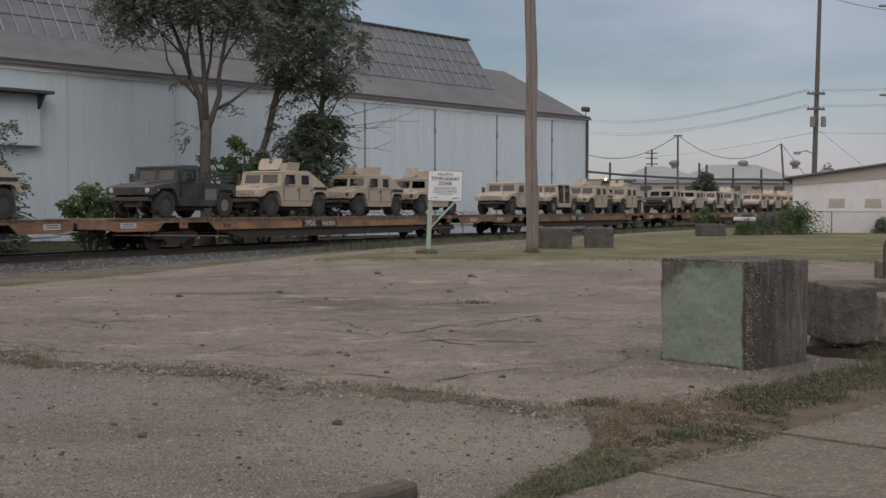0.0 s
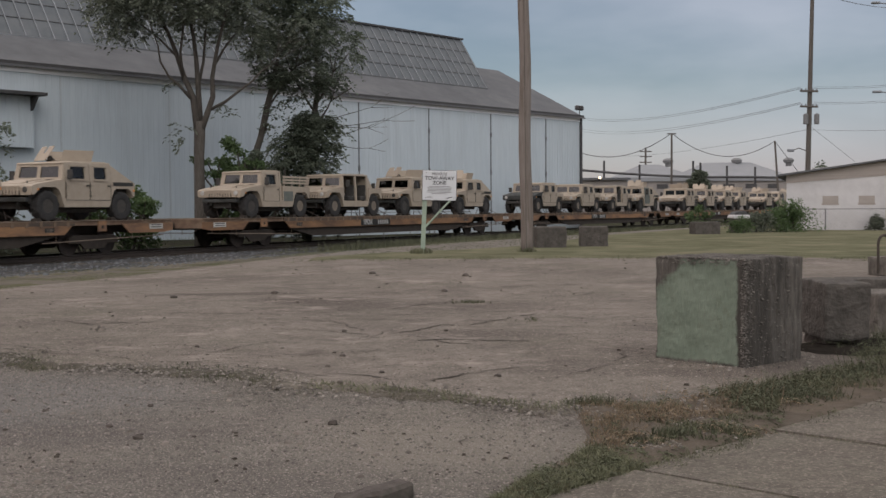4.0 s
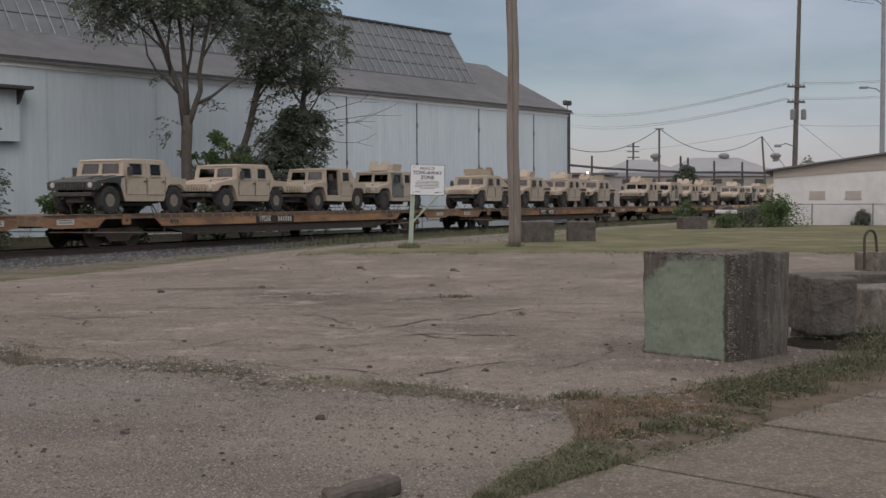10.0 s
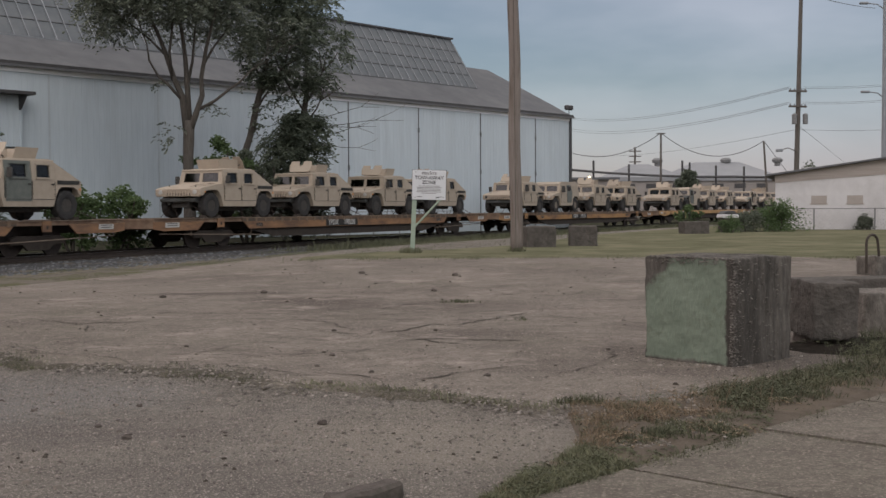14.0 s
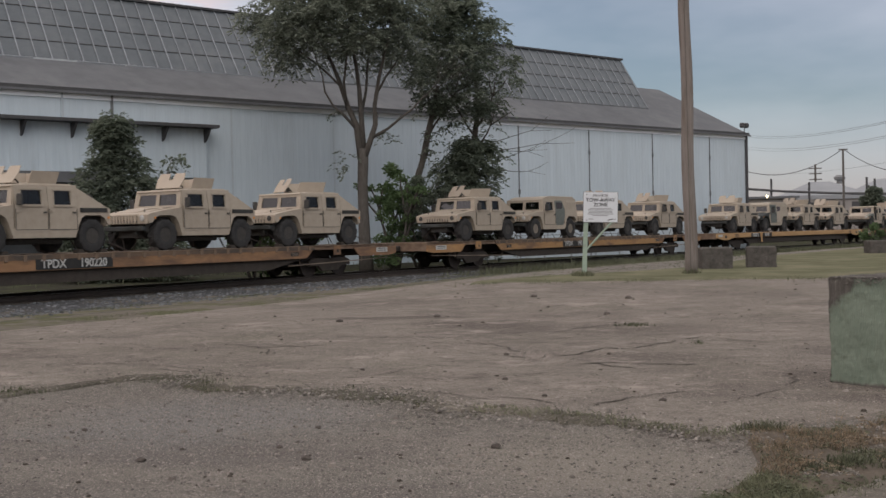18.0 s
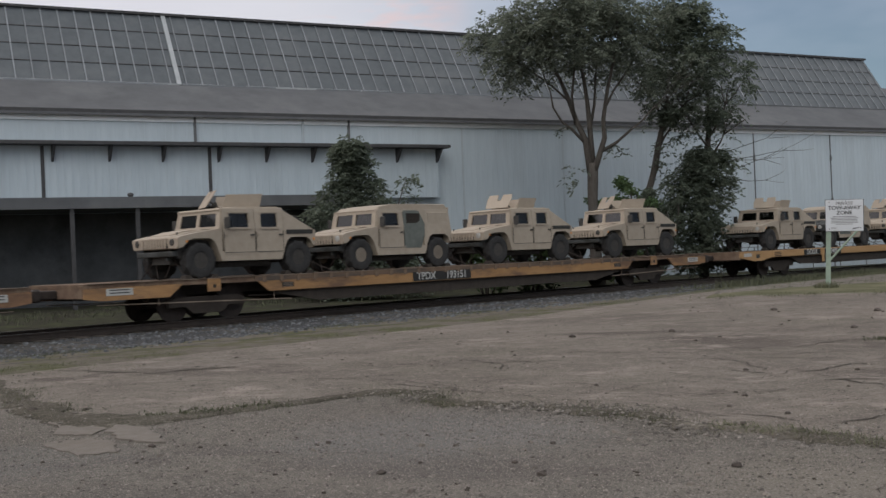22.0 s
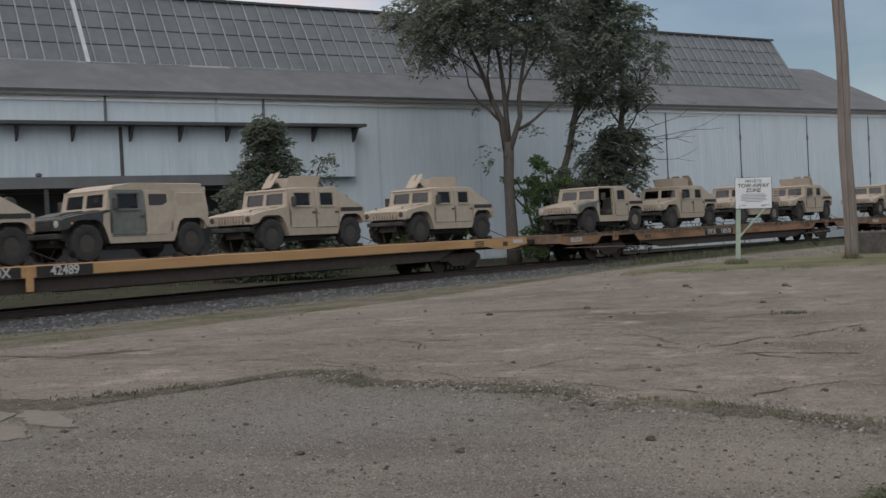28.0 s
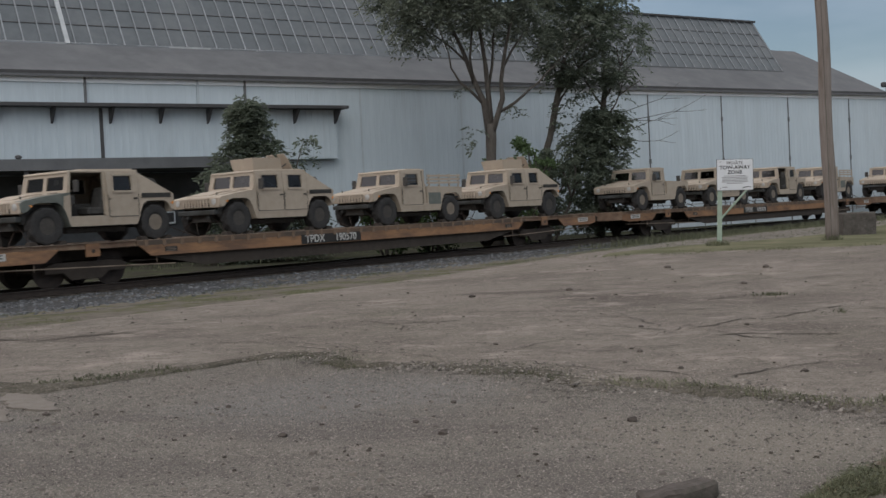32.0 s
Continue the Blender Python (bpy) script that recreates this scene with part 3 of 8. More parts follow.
def make_warehouse():
    e = thing("warehouse", SHED, "long pale metal warehouse with dark glazed roof", "warehouse", kind="structure")
    w = part("wall", box(A0, A1, WALL_O, WALL_O + 0.25, -0.4, EAVE), WALL_WHITE, e, "pale blue-grey ribbed metal wall")
    # ribs of the cladding
    first = part("cladding_rib", prism([(0, -0.3), (0.05, -0.3), (0.05, EAVE - 0.32), (0, EAVE - 0.32)], WALL_O - 0.007, WALL_O + 0.002), WALL_WHITE, w, "", pose(A1 - 0.3, 0, 0))
    a = A1 - 0.605
    for _ in range(299):
        again(first, pose(a, 0, 0))
        a -= 0.305
    bm = bmesh.new()
    while a > A0:
        add_prism(bm, [(a, -0.3), (a + 0.05, -0.3), (a + 0.05, EAVE - 0.32), (a, EAVE - 0.32)], WALL_O - 0.007, WALL_O + 0.002)
        a -= 0.305
    tagged(part("far_ribs", bm, WALL_WHITE, w), kind="stuff")
    # joints of the cladding sheets: open dark ones past the trees, closed pale ones along the rest
    first = None
    for a in (47.05, 53.15, 59.25, 65.35):
        if first is None:
            first = part("downpipe", rod((0, WALL_O - 0.03, -0.3), (0, WALL_O - 0.03, EAVE - 0.02), 0.034, n=8), JOINT_DARK, w, "thin dark pipe on a joint", pose(a, 0, 0))
        else:
            again(first, pose(a, 0, 0))
        for z in (6.1, 3.6):
            part("pipe_bracket", box(a - 0.06, a + 0.06, WALL_O - 0.075, WALL_O - 0.012, z, z + 0.28), JOINT_DARK, w)
    for a in (27.85, 33.85, 40.2):
        part("cladding_joint", box(a - 0.045, a + 0.045, WALL_O - 0.026, WALL_O - 0.013, -0.3, EAVE - 0.02), JOINT_PALE, w)
    for a, m in ((14.4, JOINT_DARK), (19.45, JOINT_PALE), (21.75, JOINT_DARK)):
        part("cladding_joint", box(a - 0.05, a + 0.05, WALL_O - 0.09, WALL_O - 0.014, 6.68, EAVE - 0.02), m, w)
    part("corner_trim", box(A1 - 0.02, A1 + 0.22, WALL_O - 0.10, WALL_O + 0.2, -0.3, EAVE), DARK_TRIM, w)
    part("eave_flashing", box(A0, A1, WALL_O - 0.07, WALL_O - 0.003, EAVE - 0.30, EAVE - 0.01), WALL_TRIM, e, "white strip under the eave")
    part("gutter", box(A0, A1 + 0.15, WALL_O - 0.30, WALL_O - 0.05, EAVE - 0.02, EAVE + 0.16), DARK_TRIM, e)
    # lower roof slope, with the gable end
    def roof(prof, a0, a1, name, material):
        bm = bmesh.new()
        va = [bm.verts.new((a0, o, z)) for o, z in prof]
        vb = [bm.verts.new((a1, o, z)) for o, z in prof]
        bm.faces.new(va)
        bm.faces.new(vb[::-1])
        for i in range(len(prof)):
            j = (i + 1) % len(prof)
            bm.faces.new((va[i], va[j], vb[j], vb[i]))
        return part(name, bm, material, e)
    roof([(WALL_O - 0.32, EAVE), (57.4, 12.12), (65.4, EAVE), (65.4, EAVE - 0.2), (57.4, 11.9), (WALL_O - 0.32, EAVE - 0.1)], A0, A1 + 0.3, "roof", ROOF_GREY)
    roof([(WALL_O + 0.25, -0.3), (WALL_O + 0.25, EAVE), (57.4, 11.95), (65.3, EAVE), (65.3, -0.3)], A1 - 0.25, A1 - 0.02, "gable_wall", WALL_WHITE)
    roof([(65.1, -0.3), (65.1, EAVE), (65.3, EAVE), (65.3, -0.3)], A0, A1 - 0.3, "back_wall", WALL_WHITE)
    # glazed monitor
    O0, Z0, O1, Z1 = 52.85, 9.80, 55.45, 13.62
    g = roof([(O0, Z0), (O1, Z1), (59.4, Z1), (62.0, Z0)], A0, 63.2, "roof_monitor", GLAZING)
    part("monitor_cap", prism([(A0, Z1 - 0.02), (63.3, Z1 - 0.02), (63.3, Z1 + 0.10), (A0, Z1 + 0.10)], O1 - 0.15, 59.5), DARK_TRIM, e)
    # sloping glazing bars and cross rails
    ln = math.hypot(O1 - O0, Z1 - Z0)
    ux, uz = (O1 - O0) / ln, (Z1 - Z0) / ln
    nx, nz = -uz, ux

    def bar(w, h, s0, s1):
        bm = bmesh.new()
        c = []
        for x in (-w / 2, w / 2):
            for s in (s0, s1):
                for k in (0.0, h):
                    c.append(bm.verts.new((x, O0 + ux * s + nx * k, Z0 + uz * s + nz * k)))
        for f in ((0, 1, 3, 2), (4, 6, 7, 5), (0, 4, 5, 1), (2, 3, 7, 6), (0, 2, 6, 4), (1, 5, 7, 3)):
            bm.faces.new([c[i] for i in f])
        return bm
    first = part("glazing_bar", bar(0.065, 0.06, 0.05, ln - 0.05), GLAZE_BAR, g, "", pose(63.0, 0, 0))
    a = 63.0 - 0.76
    while a > A0:
        again(first, pose(a, 0, 0))
        a -= 0.76
    part("wide_glazing_bar", bar(0.2, 0.09, 0.02, ln), PALE_BAR, g, "broad pale strip", pose(14.76, 0, 0))
    for a0, a1 in ((6.0, 14.7), (14.9, 17.0), (18.0, 25.6)):
        part("base_flashing", box(a0, a1, O0 - 0.05, O0 - 0.01, Z0 - 0.02, Z0 + 0.10), PALE_BAR, g, "pale strip at the foot of the glazing")
    for f in (0.27, 0.5, 0.74):
        bm = bmesh.new()
        s = ln * f
        c = []
        for x in (A0, 63.1):
            for t in (s - 0.02, s + 0.02):
                for k in (0.0, 0.03):
                    c.append(bm.verts.new((x, O0 + ux * t + nx * k, Z0 + uz * t + nz * k)))
        for q in ((0, 1, 3, 2), (4, 6, 7, 5), (0, 4, 5, 1), (2, 3, 7, 6), (0, 2, 6, 4), (1, 5, 7, 3)):
            bm.faces.new([c[i] for i in q])
        part("glazing_rail", bm, DARK_TRIM, g)
    for k, (a0, a1) in enumerate(((-34, 6.2), (7.0, 14.2), (14.9, 19.5), (21.6, 24.0), (24.1, 33.5), (33.7, 63.0))):
        part("sill_strip", box(a0, a1, O0 - 0.08, O0 - 0.005, Z0 - 0.02, Z0 + 0.08), GLAZE_BAR if k < 5 else ROOF_GREY, g)
    # projecting lean-to front with its canopy
    f = part("front_bay", box(5.9, 26.2, WALL_O - 0.55, WALL_O - 0.03, 4.2, 6.55), WALL_WHITE, e, "ribbed metal front of the loading bay")
    bm = bmesh.new()
    a = 5.95
    while a < 26.1:
        add_prism(bm, [(a, 4.2), (a + 0.06, 4.2), (a + 0.06, 6.5), (a, 6.5)], WALL_O - 0.58, WALL_O - 0.548)
        a += 0.305
    tagged(part("cladding_rib", bm, WALL_WHITE, f), kind="stuff")
    part("canopy", prism([(5.6, 6.52), (26.5, 6.52), (26.5, 6.66), (5.6, 6.66)], WALL_O - 1.3, WALL_O - 0.03), DARK_TRIM, e, "thin dark canopy")
    for a in (8.2, 10.5, 12.75, 15.2, 17.4, 19.6, 21.8, 23.9, 26.05):
        bm = bmesh.new()
        add_plate(bm, [(WALL_O - 0.55, 6.5), (WALL_O - 1.2, 6.5), (WALL_O - 0.72, 5.95), (WALL_O - 0.55, 5.85)], 0.09, "x", a)
        part("canopy_bracket", bm, DARK_TRIM, e)
    for a in (7.85, 14.85):
        part("bay_seam", box(a - 0.07, a + 0.07, WALL_O - 0.60, WALL_O - 0.5, 4.2, 6.5), DARK_TRIM, f)
    part("side_wall", box(4.2, 5.88, WALL_O - 0.3, WALL_O - 0.03, -0.3, 6.5), WALL_WHITE, e)
    part("side_hood", prism([(3.2, 6.45), (5.85, 6.55), (5.85, 5.75), (4.4, 5.3), (3.2, 5.1)], WALL_O - 1.0, WALL_O - 0.35), WALL_WHITE, e, "white angled hood at the bay end")
    # low roof over the open loading bay, and its inner shade painted on the back
    part("low_roof", prism([(A0, 3.72), (20.4, 3.72), (20.4, 4.16), (A0, 4.16)], WALL_O - 4.2, WALL_O - 0.56), ROOF_GREY, e, "low grey roof over the bay")
    part("bay_back", box(A0, 20.3, WALL_O - 0.62, WALL_O - 0.57, -0.3, 3.7), BAY_SHADE, e, "back of the open bay, coloured dark for its shade")
    for a in (-6.0, 1.0, 8.3, 10.8, 20.2):
        part("bay_post", box(a - 0.08, a + 0.08, WALL_O - 4.1, WALL_O - 3.95, -0.4, 3.72), DARK_TRIM, e)
    w2 = part("window_unit", box(17.1, 17.8, WALL_O - 0.85, WALL_O - 0.62, 1.45, 2.0, 0.02), WALL_TRIM, e, "white window air conditioner")
    part("vent", box(17.18, 17.72, WALL_O - 0.86, WALL_O - 0.848, 1.52, 1.93), DARK_TRIM, w2)
    part("vent_cowl", lathe([(4.10, 0.09), (4.26, 0.09), (4.28, 0.14), (4.36, 0.12), (4.40, 0.02)], 12, "z"), DARK_TRIM, e, "", pose(10.8, WALL_O - 3.0, 0))
    # corner flood light
    fl = part("flood_light_pole", rod((A1 - 0.3, WALL_O - 0.2, EAVE), (A1 - 0.3, WALL_O - 0.2, EAVE + 0.6), 0.03), DARK_TRIM, e)
    for dx in (-0.28, 0.2):
        part("flood_light", box(A1 - 0.3 + dx - 0.17, A1 - 0.3 + dx + 0.17, WALL_O - 0.38, WALL_O - 0.05, EAVE + 0.5, EAVE + 0.86, 0.08), DARK_TRIM, fl)
    return e


make_warehouse()

# ---------------------------------------------------------------- yard surfaces
# the last four spots hold stain plus painted contact shade round the concrete blocks
CONCRETE = ground_mat("worn_concrete", (0.184, 0.161, 0.142), (0.232, 0.204, 0.181), (0.104, 0.090, 0.081), (0.300, 0.266, 0.236), speck=70, contrast=0.5,
                      spots=((-1.75, 16.4, 1.0, 0.75, 1.0), (-3.1, 17.5, 1.3, 0.35, 0.9), (-9.1, 11.6, 0.4, 0.3, 1.0), (-8.75, 12.0, 0.35, 0.35, 1.0), (-7.0, 13.1, 0.6, 0.3, 0.6), (-1.2, 15.3, 0.9, 0.8, 0.8), (0.5, 11.9, 0.8, 0.6, 0.7), (0.2, 15.6, 0.9, 0.7, 0.7), (1.0, 9.4, 0.7, 0.6, 0.5), (0.9, 15.2, 0.8, 0.8, 0.5), (-7.6, 12.4, 1.4, 0.5, 0.7), (1.9, 10.2, 0.5, 0.9, 0.5), (5.2, 17.6, 1.8, 0.7, 0.7), (-4.4, 20.6, 2.2, 0.8, 0.5), (3.2, 9.6, 0.9, 0.7, 0.9), (4.2, 10.9, 1.1, 1.0, 1.0), (2.3, 9.0, 1.0, 0.35, 0.7), (3.3, 12.4, 1.4, 0.8, 0.6)))
SLAB = ground_mat("pavement_concrete", (0.150, 0.133, 0.114), (0.197, 0.176, 0.152), (0.112, 0.099, 0.086), (0.228, 0.204, 0.178), speck=75, contrast=0.5)
EDGE_DIRT = ground_mat("gritty_edge_dirt", (0.086, 0.077, 0.064), (0.130, 0.116, 0.097), (0.060, 0.056, 0.043), (0.185, 0.166, 0.142), speck=60, contrast=0.9)
CRACK = mat("dirt_in_cracks", (0.042, 0.036, 0.029), (0.072, 0.061, 0.05), 10, 0.95)
CHIP = mat("mixed_aggregate_chip", (0.075, 0.068, 0.061), (0.260, 0.236, 0.212), 14, 0.9, vary=0.45, random_island=True)
GRIT = mat("loose_grit", (0.12, 0.105, 0.092), (0.22, 0.195, 0.172), 3, 0.95, vary=0.35, random_island=True)
GRIT_PALE = mat("pale_grit", (0.20, 0.18, 0.16), (0.32, 0.29, 0.26), 3, 0.95, vary=0.3, random_island=True)
BALLAST_BED = mat("ballast_bed", (0.048, 0.049, 0.051), (0.095, 0.096, 0.099), 18, 0.95, c3=(0.14, 0.125, 0.10), c3_scale=0.5, bump=0.9, bump_scale=30, spec=0.0)
STONE = mat("ballast_stone", (0.068, 0.071, 0.077), (0.15, 0.155, 0.163), 6, 0.9, vary=0.4, random_island=True, spec=0.1)
DIRT = mat("brown_dirt", (0.078, 0.066, 0.053), (0.128, 0.109, 0.090), 9, 0.95, c3=(0.145, 0.118, 0.092), c3_scale=2.5, bump=0.6, bump_scale=40, spec=0.05)
TRACK_DIRT = mat("trackside_dirt", (0.115, 0.104, 0.09), (0.165, 0.148, 0.127), 5, 0.95, c3=(0.098, 0.10, 0.062), c3_scale=0.9, c3_at=(0.48, 0.58), bump=0.6, bump_scale=30, spec=0.0)
LAWN = mat("mown_grass", (0.098, 0.101, 0.065), (0.145, 0.145, 0.096), 1.2, 0.95, c3=(0.188, 0.175, 0.122), c3_scale=0.45, c3_at=(0.46, 0.66), bump=0.8, bump_scale=25, spec=0.0)
BLADE = mat("grass_blade", (0.088, 0.098, 0.056), (0.160, 0.160, 0.102), 5, 0.8, vary=0.35, random_island=True)
BLADE_DRY = mat("dry_grass_blade", (0.145, 0.107, 0.072), (0.225, 0.176, 0.122), 1.5, 0.85, vary=0.3, random_island=True)
WEED = mat("dark_weed_leaf", (0.058, 0.064, 0.040), (0.100, 0.106, 0.064), 1.5, 0.8, vary=0.35, random_island=True)

# where the asphalt ends and the concrete apron begins
EDGE_X = [-14, -8.8, -7.2, -6.1, -5.6, -5.08, -4.77, -4.5, -4.2, -3.66, -3.27, -2.85, -2.4, -1.6, -1.15, -0.65, -0.1, 0.44, 0.8, 1.2, 2.0, 3.5, 5.0, 9.0]
EDGE_Y = [15.2, 10.4, 9.1, 8.5, 8.88, 9.45, 9.98, 10.4, 10.6, 10.05, 9.73, 9.55, 9.45, 9.05, 8.6, 8.4, 8.08, 7.62, 7.4, 7.8, 8.3, 9.2, 10.6, 14.0]


def edge_y(x):
    return float(np.interp(x, EDGE_X, EDGE_Y)) + 0.10 * noise.noise(Vector((x * 2.1, 3.0, 0))) + 0.05 * noise.noise(Vector((x * 7.0, 1.0, 0)))


def apron_far(x):
    lo, hi = 10.0, 60.0
    for _ in range(26):
        mid = (lo + hi) / 2
        if track_distance(x, mid) > 10.9 + 0.35 * noise.noise(Vector((x * 0.7, 0, 5))):
            lo = mid
        else:
            hi = mid
    lawn = 25.6 + 0.75 * noise.noise(Vector((x * 0.5, 9, 0))) + 0.45 * noise.noise(Vector((x * 1.9, 4, 0))) - 0.09 * (x + 1)
    return min(lo, lawn) if x > -3.0 else lo


def columns(name, xs, near, far, lift, material, rows=40):
    vs, fs = [], []
    for x in xs:
        a, b = near(x), max(near(x) + 0.02, far(x))
        for j in range(rows + 1):
            y = a + (b - a) * (j / rows) ** 1.4
            vs.append((x, y, ground_z(x, y) + lift * min(1.0, j / 2 + 0.1)))
    n = rows + 1
    for i in range(len(xs) - 1):
        for j in range(rows):
            k = i * n + j
            fs.append((k, k + n, k + n + 1, k + 1))
    me = bpy.data.meshes.new(name)
    me.from_pydata(vs, [], fs)
    me.materials.append(material)
    for p in me.polygons:
        p.use_smooth = True
    return new(name, me)


apron = columns("pavement_apron", list(np.arange(-14, 16.01, 0.10)), edge_y, apron_far, 0.022, CONCRETE)
tagged(apron, "stained cracked concrete apron of the yard", "pavement", kind="structure")
lawn = columns("lawn", list(np.arange(-2.9, 70.1, 0.6)), lambda x: apron_far(x) - 0.1 if x < 16 else 22.0,
               lambda x: max(apron_far(x) + 0.05, float(np.interp(x, [-2.9, 1, 3, 6, 20, 40, 70], [27.2, 30.8, 34.0, 44, 72, 95, 130]))), 0.035, LAWN, 30)
tagged(lawn, "mown lawn with dry yellow patches", "lawn", kind="structure")


def along(name, offs, lift, material, s0=-75, s1=190, step=1.5):
    """A strip that follows the track between offsets towards the yard."""
    vs, fs = [], []
    ss = np.arange(s0, s1, step)
    for s in ss:
        for o, dz in offs:
            x, y, h = on_line(s, o)
            vs.append((x, y, dz + lift))
    n = len(offs)
    for i in range(len(ss) - 1):
        for j in range(n - 1):
            k = i * n + j
            fs.append((k, k + 1, k + n + 1, k + n))
    me = bpy.data.meshes.new(name)
    me.from_pydata(vs, [], fs)
    me.materials.append(material)
    return new(name, me)


BALLAST_PROF = [(-10.0, -0.40), (-5.0, -0.36), (-2.4, -0.30), (-1.5, -0.29), (1.5, -0.29), (2.4, -0.31), (4.2, -0.325), (6.5, -0.20), (8.6, -0.04), (9.8, 0.0)]


def ballast_z(d):
    return float(np.interp(d, [p[0] for p in BALLAST_PROF], [p[1] for p in BALLAST_PROF]))


tagged(along("ballast", BALLAST_PROF, 0.03, BALLAST_BED), "blue-grey crushed stone bed under the track", "ballast", kind="structure")


def scatter_stones(name, places, size, material, seed):
    """Many small broken stones as one mesh."""
    rng = np.random.RandomState(seed)
    base = np.array([(-1, -1, -0.5), (1, -0.8, -0.5), (0.9, 1, -0.5), (-0.9, 0.9, -0.5), (-0.6, -0.6, 0.6), (0.7, -0.5, 0.5), (0.5, 0.6, 0.65), (-0.5, 0.5, 0.5)]) * 0.5
    quads = np.array([(0, 3, 2, 1), (4, 5, 6, 7), (0, 1, 5, 4), (1, 2, 6, 5), (2, 3, 7, 6), (3, 0, 4, 7)])
    P = np.array(places)
    n = len(P)
    s = (size[0] + (size[1] - size[0]) * rng.rand(n) ** 2)[:, None, None]
    b = base[None] * (1 + 0.5 * (rng.rand(n, 8, 3) - 0.5)) * s
    b[:, :, 1] *= 0.6 + 0.5 * rng.rand(n, 1)
    b[:, :, 2] *= 0.5 + 0.4 * rng.rand(n, 1)
    a = rng.rand(n, 1) * 6.28
    x = b[:, :, 0] * np.cos(a) - b[:, :, 1] * np.sin(a) + P[:, :1]
    y = b[:, :, 0] * np.sin(a) + b[:, :, 1] * np.cos(a) + P[:, 1:2]
    z = b[:, :, 2] + P[:, 2:3] + s[:, :, 0] * 0.14
    V = np.stack([x, y, z], 2).reshape(-1, 3)
    F = (quads[None] + 8 * np.arange(n)[:, None, None]).reshape(-1, 4)
    me = bpy.data.meshes.new(name)
    me.from_pydata(V.tolist(), [], F.tolist())
    me.materials.append(material)
    return new(name, me)


def ballast_places(n, seed):
    rng = np.random.RandomState(seed)
    out = []
    for _ in range(n):
        s = -34 + 110 * rng.rand() ** 1.3
        o = 1.3 + 8.0 * rng.rand() ** 1.1
        x, y, h = on_line(s, o)
        out.append((x, y, ballast_z(o) + 0.03))
    return out


tagged(scatter_stones("ballast_stones", ballast_places(15000, 3), (0.04, 0.11), STONE, 4), "loose blue-grey ballast stones beside the rail", "stones", kind="stuff")


# rails and ties
def make_track():
    e = thing("railway_track", Matrix.Identity(4), "single railway track with dark rusty rails", "railway track", kind="structure")
    prof = [(-0.07, -0.17), (0.07, -0.17), (0.07, -0.155), (0.012, -0.135), (0.012, -0.045), (0.036, -0.03), (0.036, 0.0), (-0.036, 0.0), (-0.036, -0.03), (-0.012, -0.045), (-0.012, -0.135), (-0.07, -0.155)]
    for side in (0.755, -0.755):
        vs, fs = [], []
        ss = np.arange(-75, 190, 1.5)
        for s in ss:
            for o, z in prof:
                x, y, h = on_line(s, side + o)
                vs.append((x, y, RAIL_Z + z))
        n = len(prof)
        for i in range(len(ss) - 1):
            for j in range(n):
                k, l = i * n + j, i * n + (j + 1) % n
                fs.append((k, l, l + n, k + n))
        me = bpy.data.meshes.new("rail")
        me.from_pydata(vs, [], fs)
        me.materials.append(RAIL)
        r = new("rail", me)
        r.parent = e
        vs, fs = [], []
        for i, s in enumerate(ss):
            for o in (-0.03, 0.03):
                x, y, h = on_line(s, side + o)
                vs.append((x, y, RAIL_Z + 0.003))
            if i:
                fs.append((2 * i - 2, 2 * i - 1, 2 * i + 1, 2 * i))
        me = bpy.data.meshes.new("running_surface")
        me.from_pydata(vs, [], fs)
        me.materials.append(RAIL_TOP)
        c = new("running_surface", me)
        c.parent = r
        c["label"] = "polished running surface"
    tie = to_piece("tie", box(-1.3, 1.3, -0.115, 0.115, -0.15, 0.0, 0.012), TIE)
    s = -40.0
    for i in range(300):
        x, y, h = on_line(s)
        o = new("tie", tie)
        o.parent = e
        o.matrix_basis = pose(x, y, RAIL_Z - 0.165) @ Matrix.Rotation(-h, 4, "Z")
        s += 0.565
    return e


def to_piece(name, bm, material):
    me = bpy.data.meshes.new(name)
    bmesh.ops.recalc_face_normals(bm, faces=bm.faces[:])
    bm.to_mesh(me)
    bm.free()
    me.materials.append(material)
    return me


# cracks and joints of the apron: thin dirty seams
def seam(pts, w, seed, lift=0.028):
    rng = np.random.RandomState(seed)
    P = []
    for (x0, y0), (x1, y1) in zip(pts, pts[1:]):
        n = max(2, int(math.hypot(x1 - x0, y1 - y0) / 0.12))
        for i in range(n):
            t = i / n
            P.append((x0 + (x1 - x0) * t, y0 + (y1 - y0) * t))
    P.append(pts[-1])
    vs, fs = [], []
    for i, (x, y) in enumerate(P):
        a, b = P[max(0, i - 1)], P[min(len(P) - 1, i + 1)]
        dx, dy = b[0] - a[0], b[1] - a[1]
        l = math.hypot(dx, dy) or 1
        nx, ny = -dy / l, dx / l
        j = (rng.rand() - 0.5) * 0.10
        k = 0.92 * w * (0.2 + 1.2 * rng.rand()) * (1 if 0 < i < len(P) - 1 else 0.2)
        for sg in (-0.5, 0.5):
            px, py = x + nx * (j + sg * k), y + ny * (j + sg * k)
            vs.append((px, py, ground_z(px, py) + lift))
        if i:
            fs.append((2 * i - 2, 2 * i - 1, 2 * i + 1, 2 * i))
    return vs, fs


